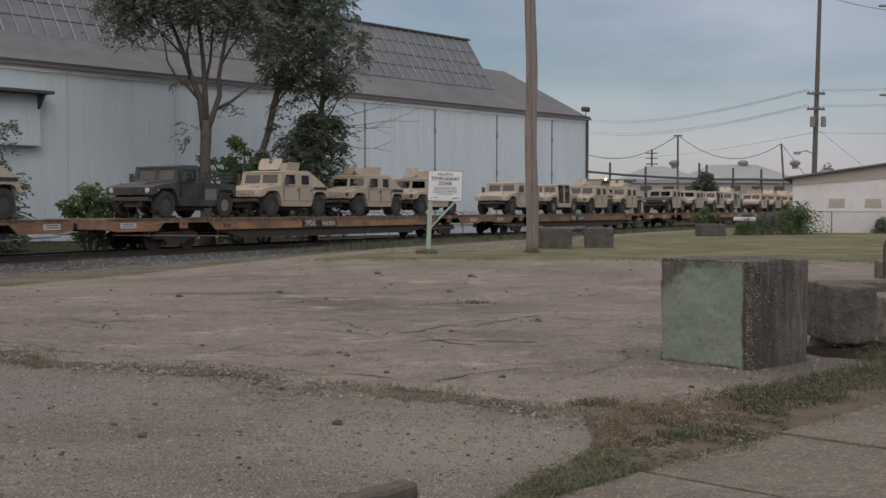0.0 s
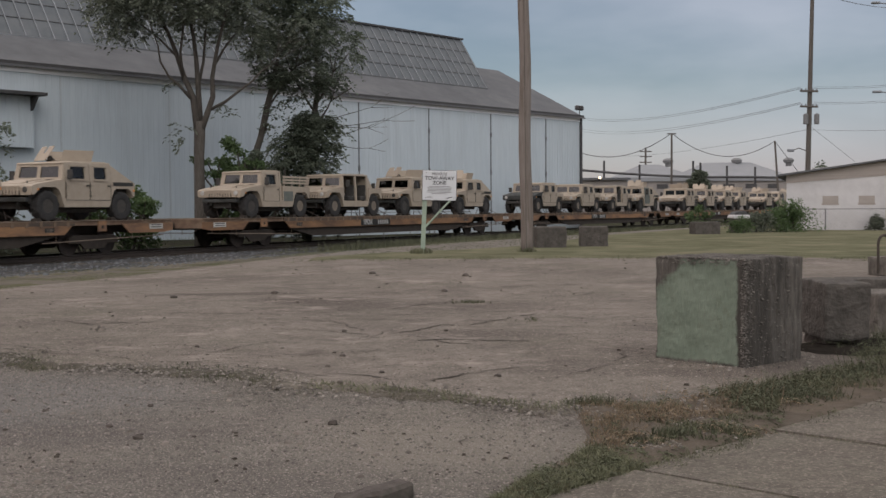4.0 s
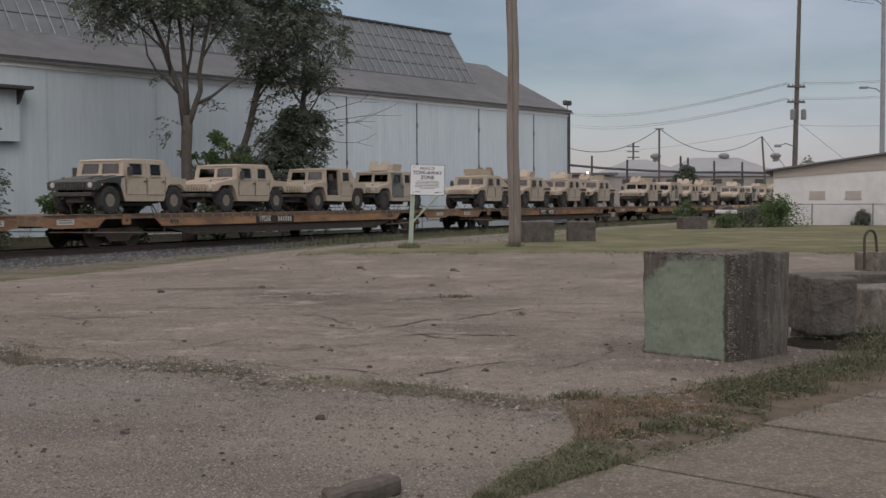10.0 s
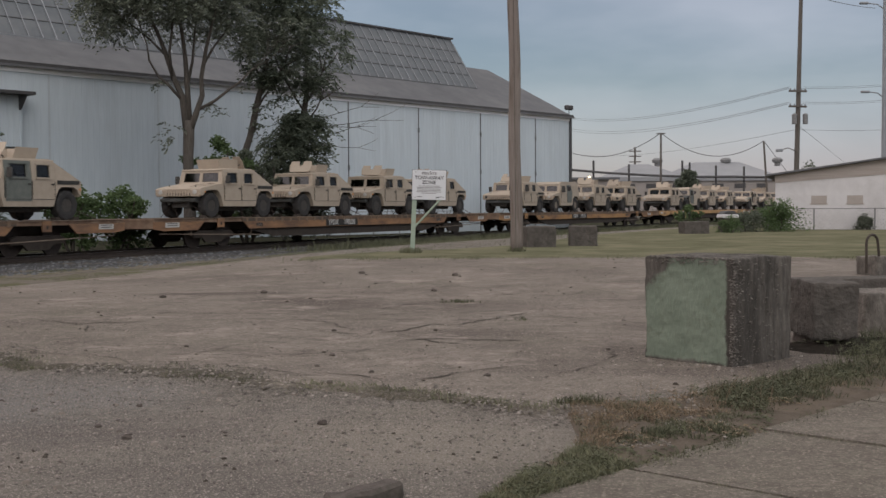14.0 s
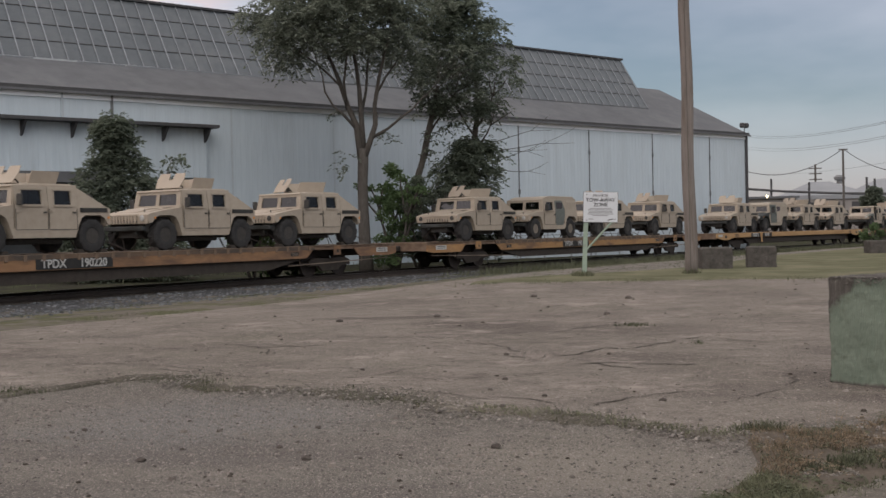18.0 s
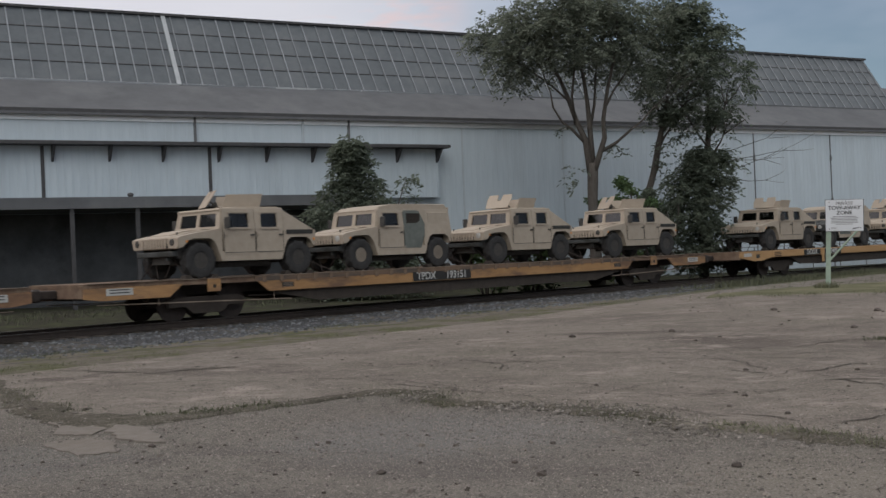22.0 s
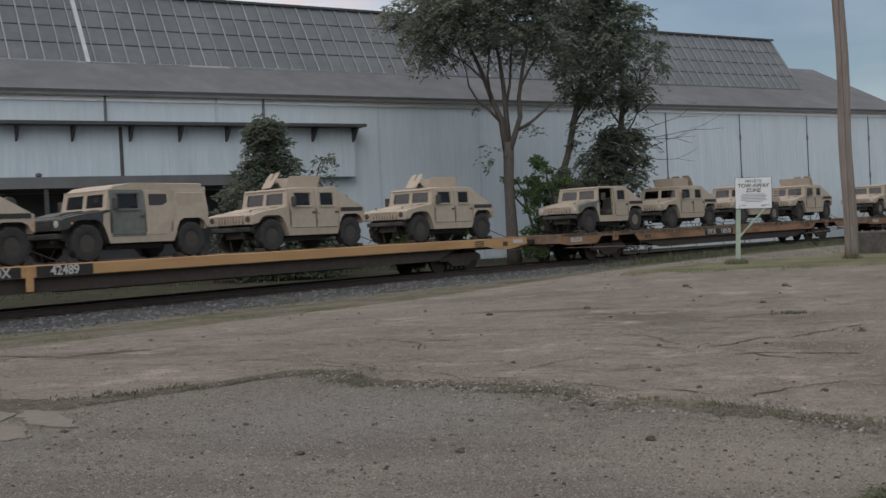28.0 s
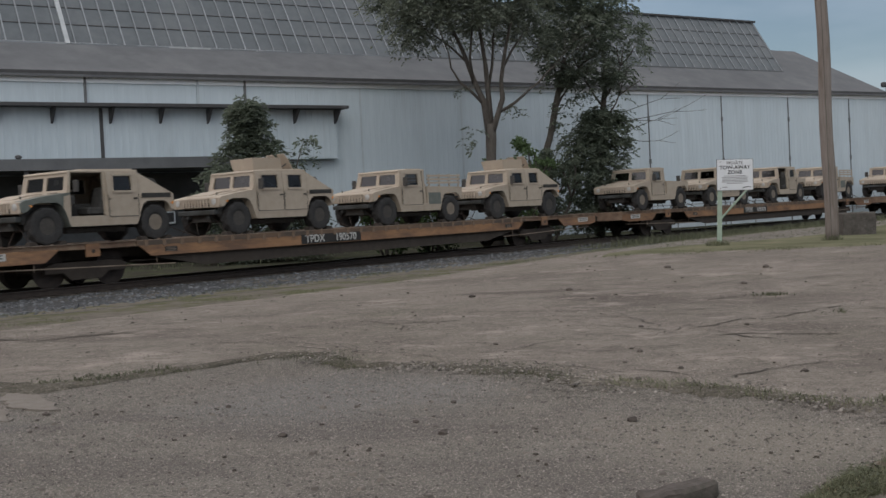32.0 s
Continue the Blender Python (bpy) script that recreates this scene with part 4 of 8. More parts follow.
def make_seams():
    lines = [([(-13, 16.2), (-9, 16.6), (-4, 17.4), (2, 18.6), (9, 19.6)], 0.03), ([(-10, 12.6), (-6, 12.9), (-2, 13.6), (1.5, 14.6), (6, 15.4)], 0.025),
              ([(-0.5, 12.0), (-0.16, 12.35), (0.06, 12.79), (0.32, 12.72), (0.64, 13.24), (1.25, 14.18)], 0.04), ([(-1.04, 11.6), (-0.79, 11.45), (-0.48, 12.37)], 0.022),
             ([(-0.29, 11.23), (-0.06, 11.41), (0.26, 11.35), (0.74, 11.23), (0.94, 11.17)], 0.04), ([(-0.28, 11.81), (-0.06, 11.41), (0.3, 10.87)], 0.03), ([(-0.12, 8.61), (0.13, 8.89), (0.42, 9.16), (0.69, 9.34)], 0.035),
             ([(-0.9, 9.12), (-0.58, 8.92), (-0.32, 8.73)], 0.025), ([(-4.49, 11.57), (-2.48, 9.85), (-1.8, 9.7), (-1.35, 9.27), (-0.6, 8.75)], 0.016), ([(-2.27, 10.2), (-2.06, 10.49), (-1.85, 10.98), (-1.66, 11.37)], 0.022),
             ([(-0.65, 14.81), (-0.16, 15.66), (0.28, 15.96)], 0.035), ([(-1.86, 13.98), (-1.62, 14.08), (-1.38, 14.18)], 0.03), ([(-3.41, 15.4), (-2.92, 15.51)], 0.03), ([(-0.09, 16.64), (0.56, 16.86), (1.34, 16.92)], 0.03),
             ([(1.35, 13.91), (1.68, 13.53)], 0.03), ([(-3.95, 12.03), (-3.24, 12.6), (-2.4, 12.9)], 0.018), ([(-4.8, 11.56), (-4.25, 11.2), (-2.81, 10.03)], 0.018), ([(-5.83, 11.42), (-5.56, 11.58), (-4.9, 11.5)], 0.025),
             ([(-8.38, 11.83), (-7.84, 12.77), (-7.64, 13.39), (-6.53, 15.78)], 0.02), ([(-7.62, 13.84), (-6.4, 14.6), (-4.72, 17.01)], 0.02),
             ([(-2.4, 10.3), (-1.2, 10.2), (-0.2, 10.7)], 0.02), ([(-3.6, 14.6), (-2.0, 14.2), (-0.9, 14.9)], 0.03), ([(-7.9, 11.0), (-7.0, 11.4), (-5.8, 11.2), (-4.6, 12.0)], 0.025),
             ([(-9.5, 12.6), (-8.2, 12.2), (-7.4, 13.0)], 0.07), ([(1.0, 8.9), (1.5, 9.5), (1.7, 10.4)], 0.02), ([(4.5, 17.5), (6.8, 18.2), (9.8, 18.0)], 0.05),
             ([(-6.2, 20.2), (-4.0, 21.2), (-1.5, 21.8), (2.5, 22.8)], 0.03)]
    for i, (pts, w) in enumerate(lines):
        vs, fs = seam(pts, w, 50 + i)
        me = bpy.data.meshes.new("crack")
        me.from_pydata(vs, [], fs)
        me.materials.append(CRACK)
        o = new("crack", me)
        o.parent = apron
    # cracks in the asphalt
    for i, pts in enumerate(([(-3.55, 7.28), (-3.21, 7.18), (-2.53, 7.41)], [(0.12, 6.35), (0.2, 6.55), (0.3, 6.6)], [(-6.5, 7.1), (-5.2, 7.5), (-4.2, 7.4)], [(-1.66, 8.4), (-1.2, 8.2), (-0.57, 8.22)], [(-1.33, 7.77), (-1.1, 8.1), (-0.84, 8.5)], [(-1.6, 8.0), (-1.1, 7.9), (-0.84, 7.75)], [(-2.3, 8.2), (-1.9, 7.9), (-1.5, 7.95)])):
        vs, fs = seam(pts, 0.011, 80 + i, 0.006)
        me = bpy.data.meshes.new("crack")
        me.from_pydata(vs, [], fs)
        me.materials.append(CRACK)
        o = new("crack", me)
        o.parent = ground
    # crumbled dirt strip along the edge of the apron
    xs = list(np.arange(-12, 0.9, 0.03))
    o = columns("dirt_strip", xs, lambda x: edge_y(x) - float(np.interp(x, [-12, -6.2, -5.4, -4.2, -3.6, 0.9], [0.15, 0.45, 0.42, 0.25, 0.13, 0.13])) - 0.30 * noise.noise(Vector((x * 1.3, 0, 2))) - 0.16 * noise.noise(Vector((x * 6.0, 0, 2))) - 0.12 * noise.noise(Vector((x * 17.0, 0, 2))), lambda x: edge_y(x) + 0.08 + 0.20 * noise.noise(Vector((x * 1.7, 4, 2))) + 0.16 * noise.noise(Vector((x * 7.0, 4, 2))) + 0.12 * noise.noise(Vector((x * 19.0, 4, 2))), 0.027, EDGE_DIRT, 5)
    tagged(o, "dirt and grit along the broken pavement edge", "dirt", kind="structure")


make_seams()
make_track()
FAR_SOIL = mat("weedy_dark_soil", (0.036, 0.035, 0.029), (0.060, 0.058, 0.047), 3, 0.95, c3=(0.062, 0.068, 0.042), c3_scale=0.7, c3_at=(0.48, 0.6), bump=0.8, bump_scale=14, spec=0.0)
tagged(along("far_verge", [(-26, 0.0), (-19, -0.10), (-13, -0.20), (-8, -0.27), (-4, -0.27), (-2.2, -0.255)], 0.035, FAR_SOIL), "dark weedy soil behind the track", "soil", kind="structure")

tagged(along("near_verge", [(3.0, -0.31), (4.2, -0.325), (6.5, -0.20), (8.6, -0.04), (9.6, -0.01)], 0.05, FAR_SOIL, 15, 150), "dark weedy strip between lawn and track", "soil", kind="structure")


# the overgrown strip between yard and pavement: its two sides, from the near end to the far
VERGE_A = [(0.22, 5.00), (0.36, 5.29), (0.47, 5.51), (0.65, 5.84), (0.86, 6.25), (0.95, 7.55), (1.33, 7.68), (1.70, 7.78), (2.25, 8.25), (3.09, 9.00), (4.2, 10.0), (5.6, 11.2)]
VERGE_B = [(0.33, 4.97), (0.51, 5.18), (0.65, 5.31), (0.84, 5.50), (1.01, 5.68), (1.22, 5.88), (1.49, 6.13), (1.74, 6.39), (2.05, 6.69), (2.72, 7.36), (4.3, 9.0), (5.9, 10.6)]


def verge_at(s, v):
    i = min(int(s), len(VERGE_A) - 2)
    f = s - i
    ax, ay = (VERGE_A[i][k] + (VERGE_A[i + 1][k] - VERGE_A[i][k]) * f for k in (0, 1))
    bx, by = (VERGE_B[i][k] + (VERGE_B[i + 1][k] - VERGE_B[i][k]) * f for k in (0, 1))
    return ax + (bx - ax) * v, ay + (by - ay) * v


def verge_strip():
    vs, fs = [], []
    n, m = 110, 7
    for i in range(n + 1):
        for j in range(m):
            s, v = 10.999 * i / n, -0.06 + 1.12 * j / (m - 1)
            x, y = verge_at(s, v)
            k = 0.05 * noise.noise(Vector((x * 5, y * 5, j)))
            rim = 1.0 if 0 < j < m - 1 else 0.0
            vs.append((x + k, y - k, 0.004 + rim * (0.022 + 0.016 * noise.noise(Vector((x * 6, y * 6, 2)))) + (0.022 if y > edge_y(x) else 0.0)))
    for i in range(n):
        for j in range(m - 1):
            q = i * m + j
            fs.append((q, q + 1, q + m + 1, q + m))
    me = bpy.data.meshes.new("verge_dirt")
    me.from_pydata(vs, [], fs)
    me.materials.append(DIRT)
    tagged(new("verge_dirt", me), "brown dirt strip with roots and dry grass", "dirt", kind="structure")


verge_strip()
tagged(along("trackside_dirt", [(8.3, -0.05), (9.2, -0.015), (10.2, 0.0), (11.0, 0.006), (11.6, -0.03)], 0.034, TRACK_DIRT, -75, 34, 0.7), "dusty brown dirt between ballast and pavement", "dirt", kind="structure")


# ---------------------------------------------------------------- grass, weeds and loose stones
def blades(name, spots, material, height, width, per, spread_r, seed, label, lean=0.5, lift=0.01):
    rng = np.random.RandomState(seed)
    vs, fs = [], []
    for (x, y, k) in spots:
        z = ground_z(x, y) + lift
        for _ in range(max(1, int(per * k))):
            a, r = rng.rand() * 6.283, spread_r * math.sqrt(rng.rand())
            px, py = x + r * math.cos(a), y + r * math.sin(a)
            h = height * (0.4 + 0.8 * rng.rand()) * (0.6 + 0.4 * k)
            b = rng.rand() * 6.283
            lx, ly = lean * h * math.cos(b) * rng.rand(), lean * h * math.sin(b) * rng.rand()
            w = width * (0.6 + 0.8 * rng.rand())
            c = rng.rand() * 6.283
            wx, wy = w * math.cos(c), w * math.sin(c)
            i = len(vs)
            vs += [(px - wx, py - wy, z), (px + wx, py + wy, z), (px + lx * 0.4 + wx * 0.7, py + ly * 0.4 + wy * 0.7, z + h * 0.6), (px + lx * 0.4 - wx * 0.7, py + ly * 0.4 - wy * 0.7, z + h * 0.6), (px + lx, py + ly, z + h)]
            fs += [(i, i + 1, i + 2, i + 3), (i + 3, i + 2, i + 4)]
    me = bpy.data.meshes.new(name)
    me.from_pydata(vs, [], fs)
    me.materials.append(material)
    return tagged(new(name, me), label, "grass" if "grass" in name else "weeds", kind="stuff")


def jitter_line(pts, step, r, seed, lo=0.3):
    rng = np.random.RandomState(seed)
    out = []
    for (x0, y0), (x1, y1) in zip(pts, pts[1:]):
        n = max(1, int(math.hypot(x1 - x0, y1 - y0) / step))
        for i in range(n):
            t = (i + rng.rand()) / n
            out.append((x0 + (x1 - x0) * t + r * rng.randn(), y0 + (y1 - y0) * t + r * rng.randn(), lo + (1 - lo) * rng.rand()))
    return out


def make_plants():
    rng = np.random.RandomState(10)
    green, dry, tall, mixed = [], [], [], []
    for _ in range(9000):
        a, v = 10.9 * rng.rand(), rng.rand()
        x, y = verge_at(a, v)
        k = 0.35 + 0.65 * rng.rand()
        p = noise.noise(Vector((x * 3.2, y * 3.2, 1)))
        if a < 4.0:
            if p > 0.02 + 0.5 * rng.rand() - 0.25 or v > 0.78:
                green.append((x, y, k))
            if p < -0.1 and rng.rand() < 0.12:
                dry.append((x, y, k * 0.7))
        elif a < 7.6:
            if v < 0.5 and p > -0.1:
                dry.append((x, y, k))
                if rng.rand() < 0.25:
                    mixed.append((x, y, k))
            elif p > 0.12:
                mixed.append((x, y, k))
                if rng.rand() < 0.3:
                    green.append((x, y, k))
        elif v < 0.6 + 0.45 * p:
            tall.append((x, y, k))
            if rng.rand() < 0.5:
                dry.append((x, y, k))
    for _ in range(700):
        a = 10.9 * rng.rand()
        x, y = verge_at(a, 1.0 + 0.10 * rng.rand() ** 2)
        if noise.noise(Vector((x * 4, y * 4, 6))) > 0.0:
            (green if a < 5 else mixed).append((x, y, 0.3 + 0.4 * rng.rand()))
    edge = [(x, edge_y(x)) for x in (-0.9, -0.5, -0.1, 0.3, 0.6, 0.85)]
    green += jitter_line(edge, 0.008, 0.07, 12)
    blades("grass_verge", green, BLADE, 0.052, 0.0028, 7, 0.05, 13, "green grass growing along the pavement joint", 1.3)
    blades("grass_verge", tall, WEED, 0.085, 0.0028, 8, 0.10, 15, "tall dark green grass beside the concrete blocks", 1.2)
    blades("dry_grass", dry, BLADE_DRY, 0.055, 0.0020, 8, 0.07, 18, "dry reddish brown grass at the pavement edge", 1.1)
    blades("grass_verge", mixed, WEED, 0.05, 0.0030, 6, 0.06, 16, "low dark weeds among dry grass", 1.3)
    blades("dry_stalks", jitter_line([(1.2, 7.45), (1.6, 7.3), (1.9, 7.5), (2.4, 8.0)], 0.035, 0.16, 17), BLADE_DRY, 0.26, 0.0016, 3, 0.06, 14, "thin pale dry stalks in the verge grass", 0.9)
    blades("weed_clump", [(1.0, 7.57, 1.0), (1.1, 7.62, 0.9), (0.9, 7.6, 0.6), (1.30, 6.50, 0.9), (1.38, 6.55, 0.8), (1.62, 6.58, 0.9), (1.7, 6.64, 0.6), (1.5, 6.45, 0.5), (2.3, 7.8, 1.0), (2.5, 7.95, 1.0), (2.42, 7.6, 0.8)], WEED, 0.075, 0.004, 90, 0.09, 19, "dark weeds in the pavement joint", 1.0)
    blades("tall_weeds", jitter_line([(3.55, 9.2), (3.8, 9.6), (4.1, 10.1), (4.5, 10.6)], 0.03, 0.16, 59) + jitter_line([(3.95, 10.6), (4.6, 11.5), (5.2, 12.1)], 0.05, 0.12, 58), WEED, 0.15, 0.003, 16, 0.10, 60, "rank weeds growing round the concrete blocks", 0.9)
    blades("dry_stalks", jitter_line([(2.2, 9.25), (2.6, 9.38), (3.0, 9.85)], 0.12, 0.05, 57), BLADE_DRY, 0.16, 0.0016, 4, 0.05, 56, "thin dry stalks at the foot of the block", 0.8)
    # thin growth along the broken edge and in the joints
    e2 = [(x, edge_y(x)) for x in np.arange(-9, -0.4, 0.4)]
    blades("grass_edge", [q for q in jitter_line(e2, 0.012, 0.14, 20, 0.1) if noise.noise(Vector((q[0] * 1.3, q[1] * 1.3, 4))) > 0.05], BLADE, 0.03, 0.002, 9, 0.06, 21, "sparse short grass in the broken edge")
    blades("grass_edge", [q for q in jitter_line(e2, 0.010, 0.16, 220, 0.1) if noise.noise(Vector((q[0] * 0.9, q[1] * 0.9, 14))) > 0.12], WEED, 0.045, 0.003, 9, 0.07, 221, "dark low weeds in the broken edge", 1.0)
    blades("weed_patch", jitter_line([(-6.0, 8.75), (-5.4, 9.0), (-5.0, 9.6)], 0.02, 0.10, 22), WEED, 0.05, 0.006, 10, 0.06, 23, "low weeds in a crack of the yard", 1.0)
    blades("weed_patch", jitter_line([(0.28, 15.86), (0.6, 15.84)], 0.012, 0.09, 24) + jitter_line([(1.0, 13.2), (1.3, 13.3)], 0.05, 0.08, 25) + jitter_line([(3.3, 16.4), (4.2, 16.6)], 0.06, 0.1, 26), WEED, 0.06, 0.007, 10, 0.07, 27, "low weeds in a crack of the yard", 1.0)
    # strip between apron and ballast
    pts = [on_line(s, 10.4)[:2] for s in np.arange(-45, 22, 3)]
    blades("grass_strip", [q for q in jitter_line(pts, 0.010, 0.75, 28, 0.05) if noise.noise(Vector((q[0] * 0.35, q[1] * 0.35, 4))) > 0.0], BLADE, 0.022, 0.004, 22, 0.3, 29, "patchy grass between ballast and pavement", 0.8, 0.05)
    pts = [on_line(s, 9.3)[:2] for s in np.arange(-45, 22, 3)]
    blades("grass_strip", [q for q in jitter_line(pts, 0.03, 0.9, 30) if noise.noise(Vector((q[0] * 0.4, q[1] * 0.4, 9))) > 0.1], WEED, 0.028, 0.004, 22, 0.28, 31, "patchy grass between ballast and pavement", 0.8, 0.16)
    # rank growth beside the track past the sign
    pts = [on_line(s, 4.6)[:2] for s in np.arange(8, 95, 4)]
    blades("weed_bank", jitter_line(pts, 0.018, 0.9, 32), WEED, 0.42, 0.02, 6, 0.25, 33, "tall weeds beside the track", 0.7)
    pts = [on_line(s, 7.0)[:2] for s in np.arange(24, 95, 4)]
    blades("weed_bank", jitter_line(pts, 0.05, 0.8, 34), BLADE, 0.28, 0.015, 6, 0.25, 35, "tall weeds beside the track", 0.7)
    pts = [on_line(s, 5.9)[:2] for s in np.arange(12, 60, 4)]
    blades("weed_bank", jitter_line(pts, 0.02, 1.1, 132), WEED, 0.30, 0.016, 6, 0.3, 133, "tall weeds beside the track", 0.8, 0.1)
    # lawn edge, and tufts at posts
    le = [(x, apron_far(x)) for x in np.arange(-2.8, 15, 0.5)]
    blades("lawn_edge", [q for q in jitter_line(le, 0.012, 0.42, 36) if noise.noise(Vector((q[0] * 1.3, q[1] * 1.3, 7))) > -0.12], BLADE, 0.055, 0.007, 8, 0.20, 37, "ragged grass edge of the lawn")
    lawn_spots = []
    rng = np.random.RandomState(38)
    for _ in range(5200):
        x = -2 + 34 * rng.rand() ** 1.2
        y = apron_far(min(x, 15.9)) + 26 * rng.rand() ** 1.5
        if track_distance(x, y) > 5.5:
            lawn_spots.append((x, y, 0.3 + 0.7 * rng.rand()))
    blades("lawn_blades", lawn_spots, BLADE, 0.035, 0.010, 7, 0.30, 39, "short uneven blades of the mown lawn")
    blades("grass_tuft", [(2.24, 28.55, 1), (-0.37, 27.9, 1), (-0.45, 28.05, 1)], BLADE, 0.16, 0.008, 160, 0.24, 40, "grass tufts at the foot of posts")
    # growth behind the track
    pts = [on_line(s, -10.5)[:2] for s in np.arange(-40, 120, 4)]
    blades("far_weeds", jitter_line(pts, 0.03, 1.6, 41), WEED, 0.30, 0.02, 4, 0.5, 42, "weeds behind the track", 0.7)
    # loose stones on the yard
    rng = np.random.RandomState(43)
    pl = []
    for _ in range(1500):
        x, y = -10 + 13 * rng.rand(), 4.6 + 18 * rng.rand() ** 1.8
        pl.append((x, y, ground_z(x, y) + (0.02 if y > edge_y(x) else 0.0)))
    tagged(scatter_stones("yard_grit", pl, (0.012, 0.05), GRIT, 44), "loose grit and small stones on the yard", "grit", kind="stuff")
    rng = np.random.RandomState(45)
    pl = []
    for _ in range(60000):
        x, y = -7.0 + 8.0 * rng.rand(), 4.4 + 5.6 * rng.rand() ** 1.1
        if y < edge_y(x):
            pl.append((x, y, 0.0))
    tagged(scatter_stones("asphalt_chippings", pl, (0.005, 0.017), CHIP, 46), "pale chippings in the worn asphalt", "grit", kind="stuff")


make_plants()


def make_apron_chips():
    rng = np.random.RandomState(48)
    for k, (m, size, label) in enumerate(((GRIT_PALE, (0.006, 0.020), "small pale chippings scattered on the concrete"), (CRACK, (0.005, 0.018), "fine dark crumbs scattered on the concrete"))):
        pl = []
        while len(pl) < 7500:
            x, y = -9 + 12 * rng.rand(), 7.4 + 10.0 * rng.rand() ** 1.2
            if y > edge_y(x) and track_distance(x, y) > 11.5 and noise.noise(Vector((x * 0.9, y * 0.9, 3 + k))) > 0.6 * rng.rand() - 0.45:
                pl.append((x, y, ground_z(x, y) + 0.020))
        tagged(scatter_stones("apron_chippings", pl, size, m, 49 + k), label, "grit", kind="stuff")


make_apron_chips()


def make_dark_stones():
    """Dark pebbles and crumbs of tar strewn over the concrete."""
    rng = np.random.RandomState(148)
    pl = []
    while len(pl) < 170:
        x, y = -9 + 14 * rng.rand(), 8.0 + 17.0 * rng.rand()
        if y > edge_y(x) and track_distance(x, y) > 11.3:
            pl.append((x, y, ground_z(x, y) + 0.020))
    tagged(scatter_stones("dark_pebbles", pl, (0.012, 0.055), CRACK, 149), "dark pebbles strewn over the concrete", "stones", kind="stuff")
    pl = []
    while len(pl) < 500:
        x, y = -8 + 9 * rng.rand(), 4.6 + 5.0 * rng.rand()
        if y < edge_y(x):
            pl.append((x, y, 0.0))
    tagged(scatter_stones("dark_pebbles", pl, (0.008, 0.030), CRACK, 150), "dark crumbs of tar on the asphalt", "stones", kind="stuff")


make_dark_stones()


def make_rubble():
    """Crumbs of broken paving along the edge of the apron, and finer cracks on it."""
    rng = np.random.RandomState(90)
    pl = []
    for _ in range(11000):
        x = -9.5 + 10.5 * rng.rand()
        y = edge_y(x) - 0.10 + 0.26 * rng.randn()
        if noise.noise(Vector((x * 1.1, y * 1.1, 8))) < 0.02 + 0.2 * rng.randn() or (x < -4.0 and rng.rand() < 0.85):
            continue
        pl.append((x, y, ground_z(x, y) + 0.022))
    tagged(scatter_stones("edge_crumbs", pl, (0.006, 0.032), CHIP, 91), "crumbled paving along the broken edge", "rubble", kind="stuff")
    for i in range(64):
        x, y = -9 + 15 * rng.rand(), 10.3 + 12 * rng.rand()
        if track_distance(x, y) < 12.5 or y > 23 or y < edge_y(x) + 0.6:
            continue
        l, a = 0.5 + 1.3 * rng.rand(), 0.35 * rng.randn()
        pts = [(x, y)]
        for k in range(3):
            a += 0.35 * rng.randn()
            pts.append((pts[-1][0] + l / 3 * math.cos(a), pts[-1][1] + l / 3 * math.sin(a)))
        vs, fs = seam(pts, 0.012 + 0.018 * rng.rand(), 400 + i)
        me = bpy.data.meshes.new("crack")
        me.from_pydata(vs, [], fs)
        me.materials.append(CRACK)
        o = new("crack", me)
        o.parent = apron


make_rubble()


def make_broken_slabs():
    """Pale pieces of an older slab, cracked apart at the edge of the apron."""
    shapes = [[(-7.6, 9.5), (-6.95, 9.67), (-6.3, 9.12), (-6.25, 8.83), (-7.1, 8.96)], [(-6.7, 8.50), (-6.40, 8.66), (-6.0, 8.28), (-5.76, 7.74), (-6.10, 7.76)],
              [(-5.92, 8.26), (-5.66, 8.22), (-5.02, 7.66), (-4.92, 7.42), (-5.42, 7.63), (-5.74, 7.88)], [(-5.70, 7.58), (-5.42, 7.50), (-5.0, 7.06), (-5.28, 6.92), (-5.9, 7.3)]]
    rng = np.random.RandomState(77)
    for pts in shapes:
        ring = []
        for (x0, y0), (x1, y1) in zip(pts, pts[1:] + pts[:1]):
            for k in range(5):
                ring.append((x0 + (x1 - x0) * k / 5 + 0.03 * rng.randn(), y0 + (y1 - y0) * k / 5 + 0.03 * rng.randn()))
        bm = bmesh.new()
        z = 0.008 + 0.010 * rng.rand()
        lo = [bm.verts.new((x, y, -0.04)) for x, y in ring]
        hi = [bm.verts.new((x, y, z)) for x, y in ring]
        bm.faces.new(hi)
        for k in range(len(ring)):
            m = (k + 1) % len(ring)
            bm.faces.new((lo[k], lo[m], hi[m], hi[k]))
        part("broken_slab", bm, BROKEN, apron)


BROKEN = mat("pale_broken_concrete", (0.142, 0.127, 0.111), (0.186, 0.167, 0.148), 8, 0.94, c3=(0.145, 0.125, 0.106), c3_scale=1.4, bump=0.6, bump_scale=50, vary=0.05)
make_broken_slabs()
ROCK = mat("dark_lump_of_rubble", (0.05, 0.042, 0.038), (0.10, 0.085, 0.075), 9, 0.95, bump=0.5, vary=0.25)


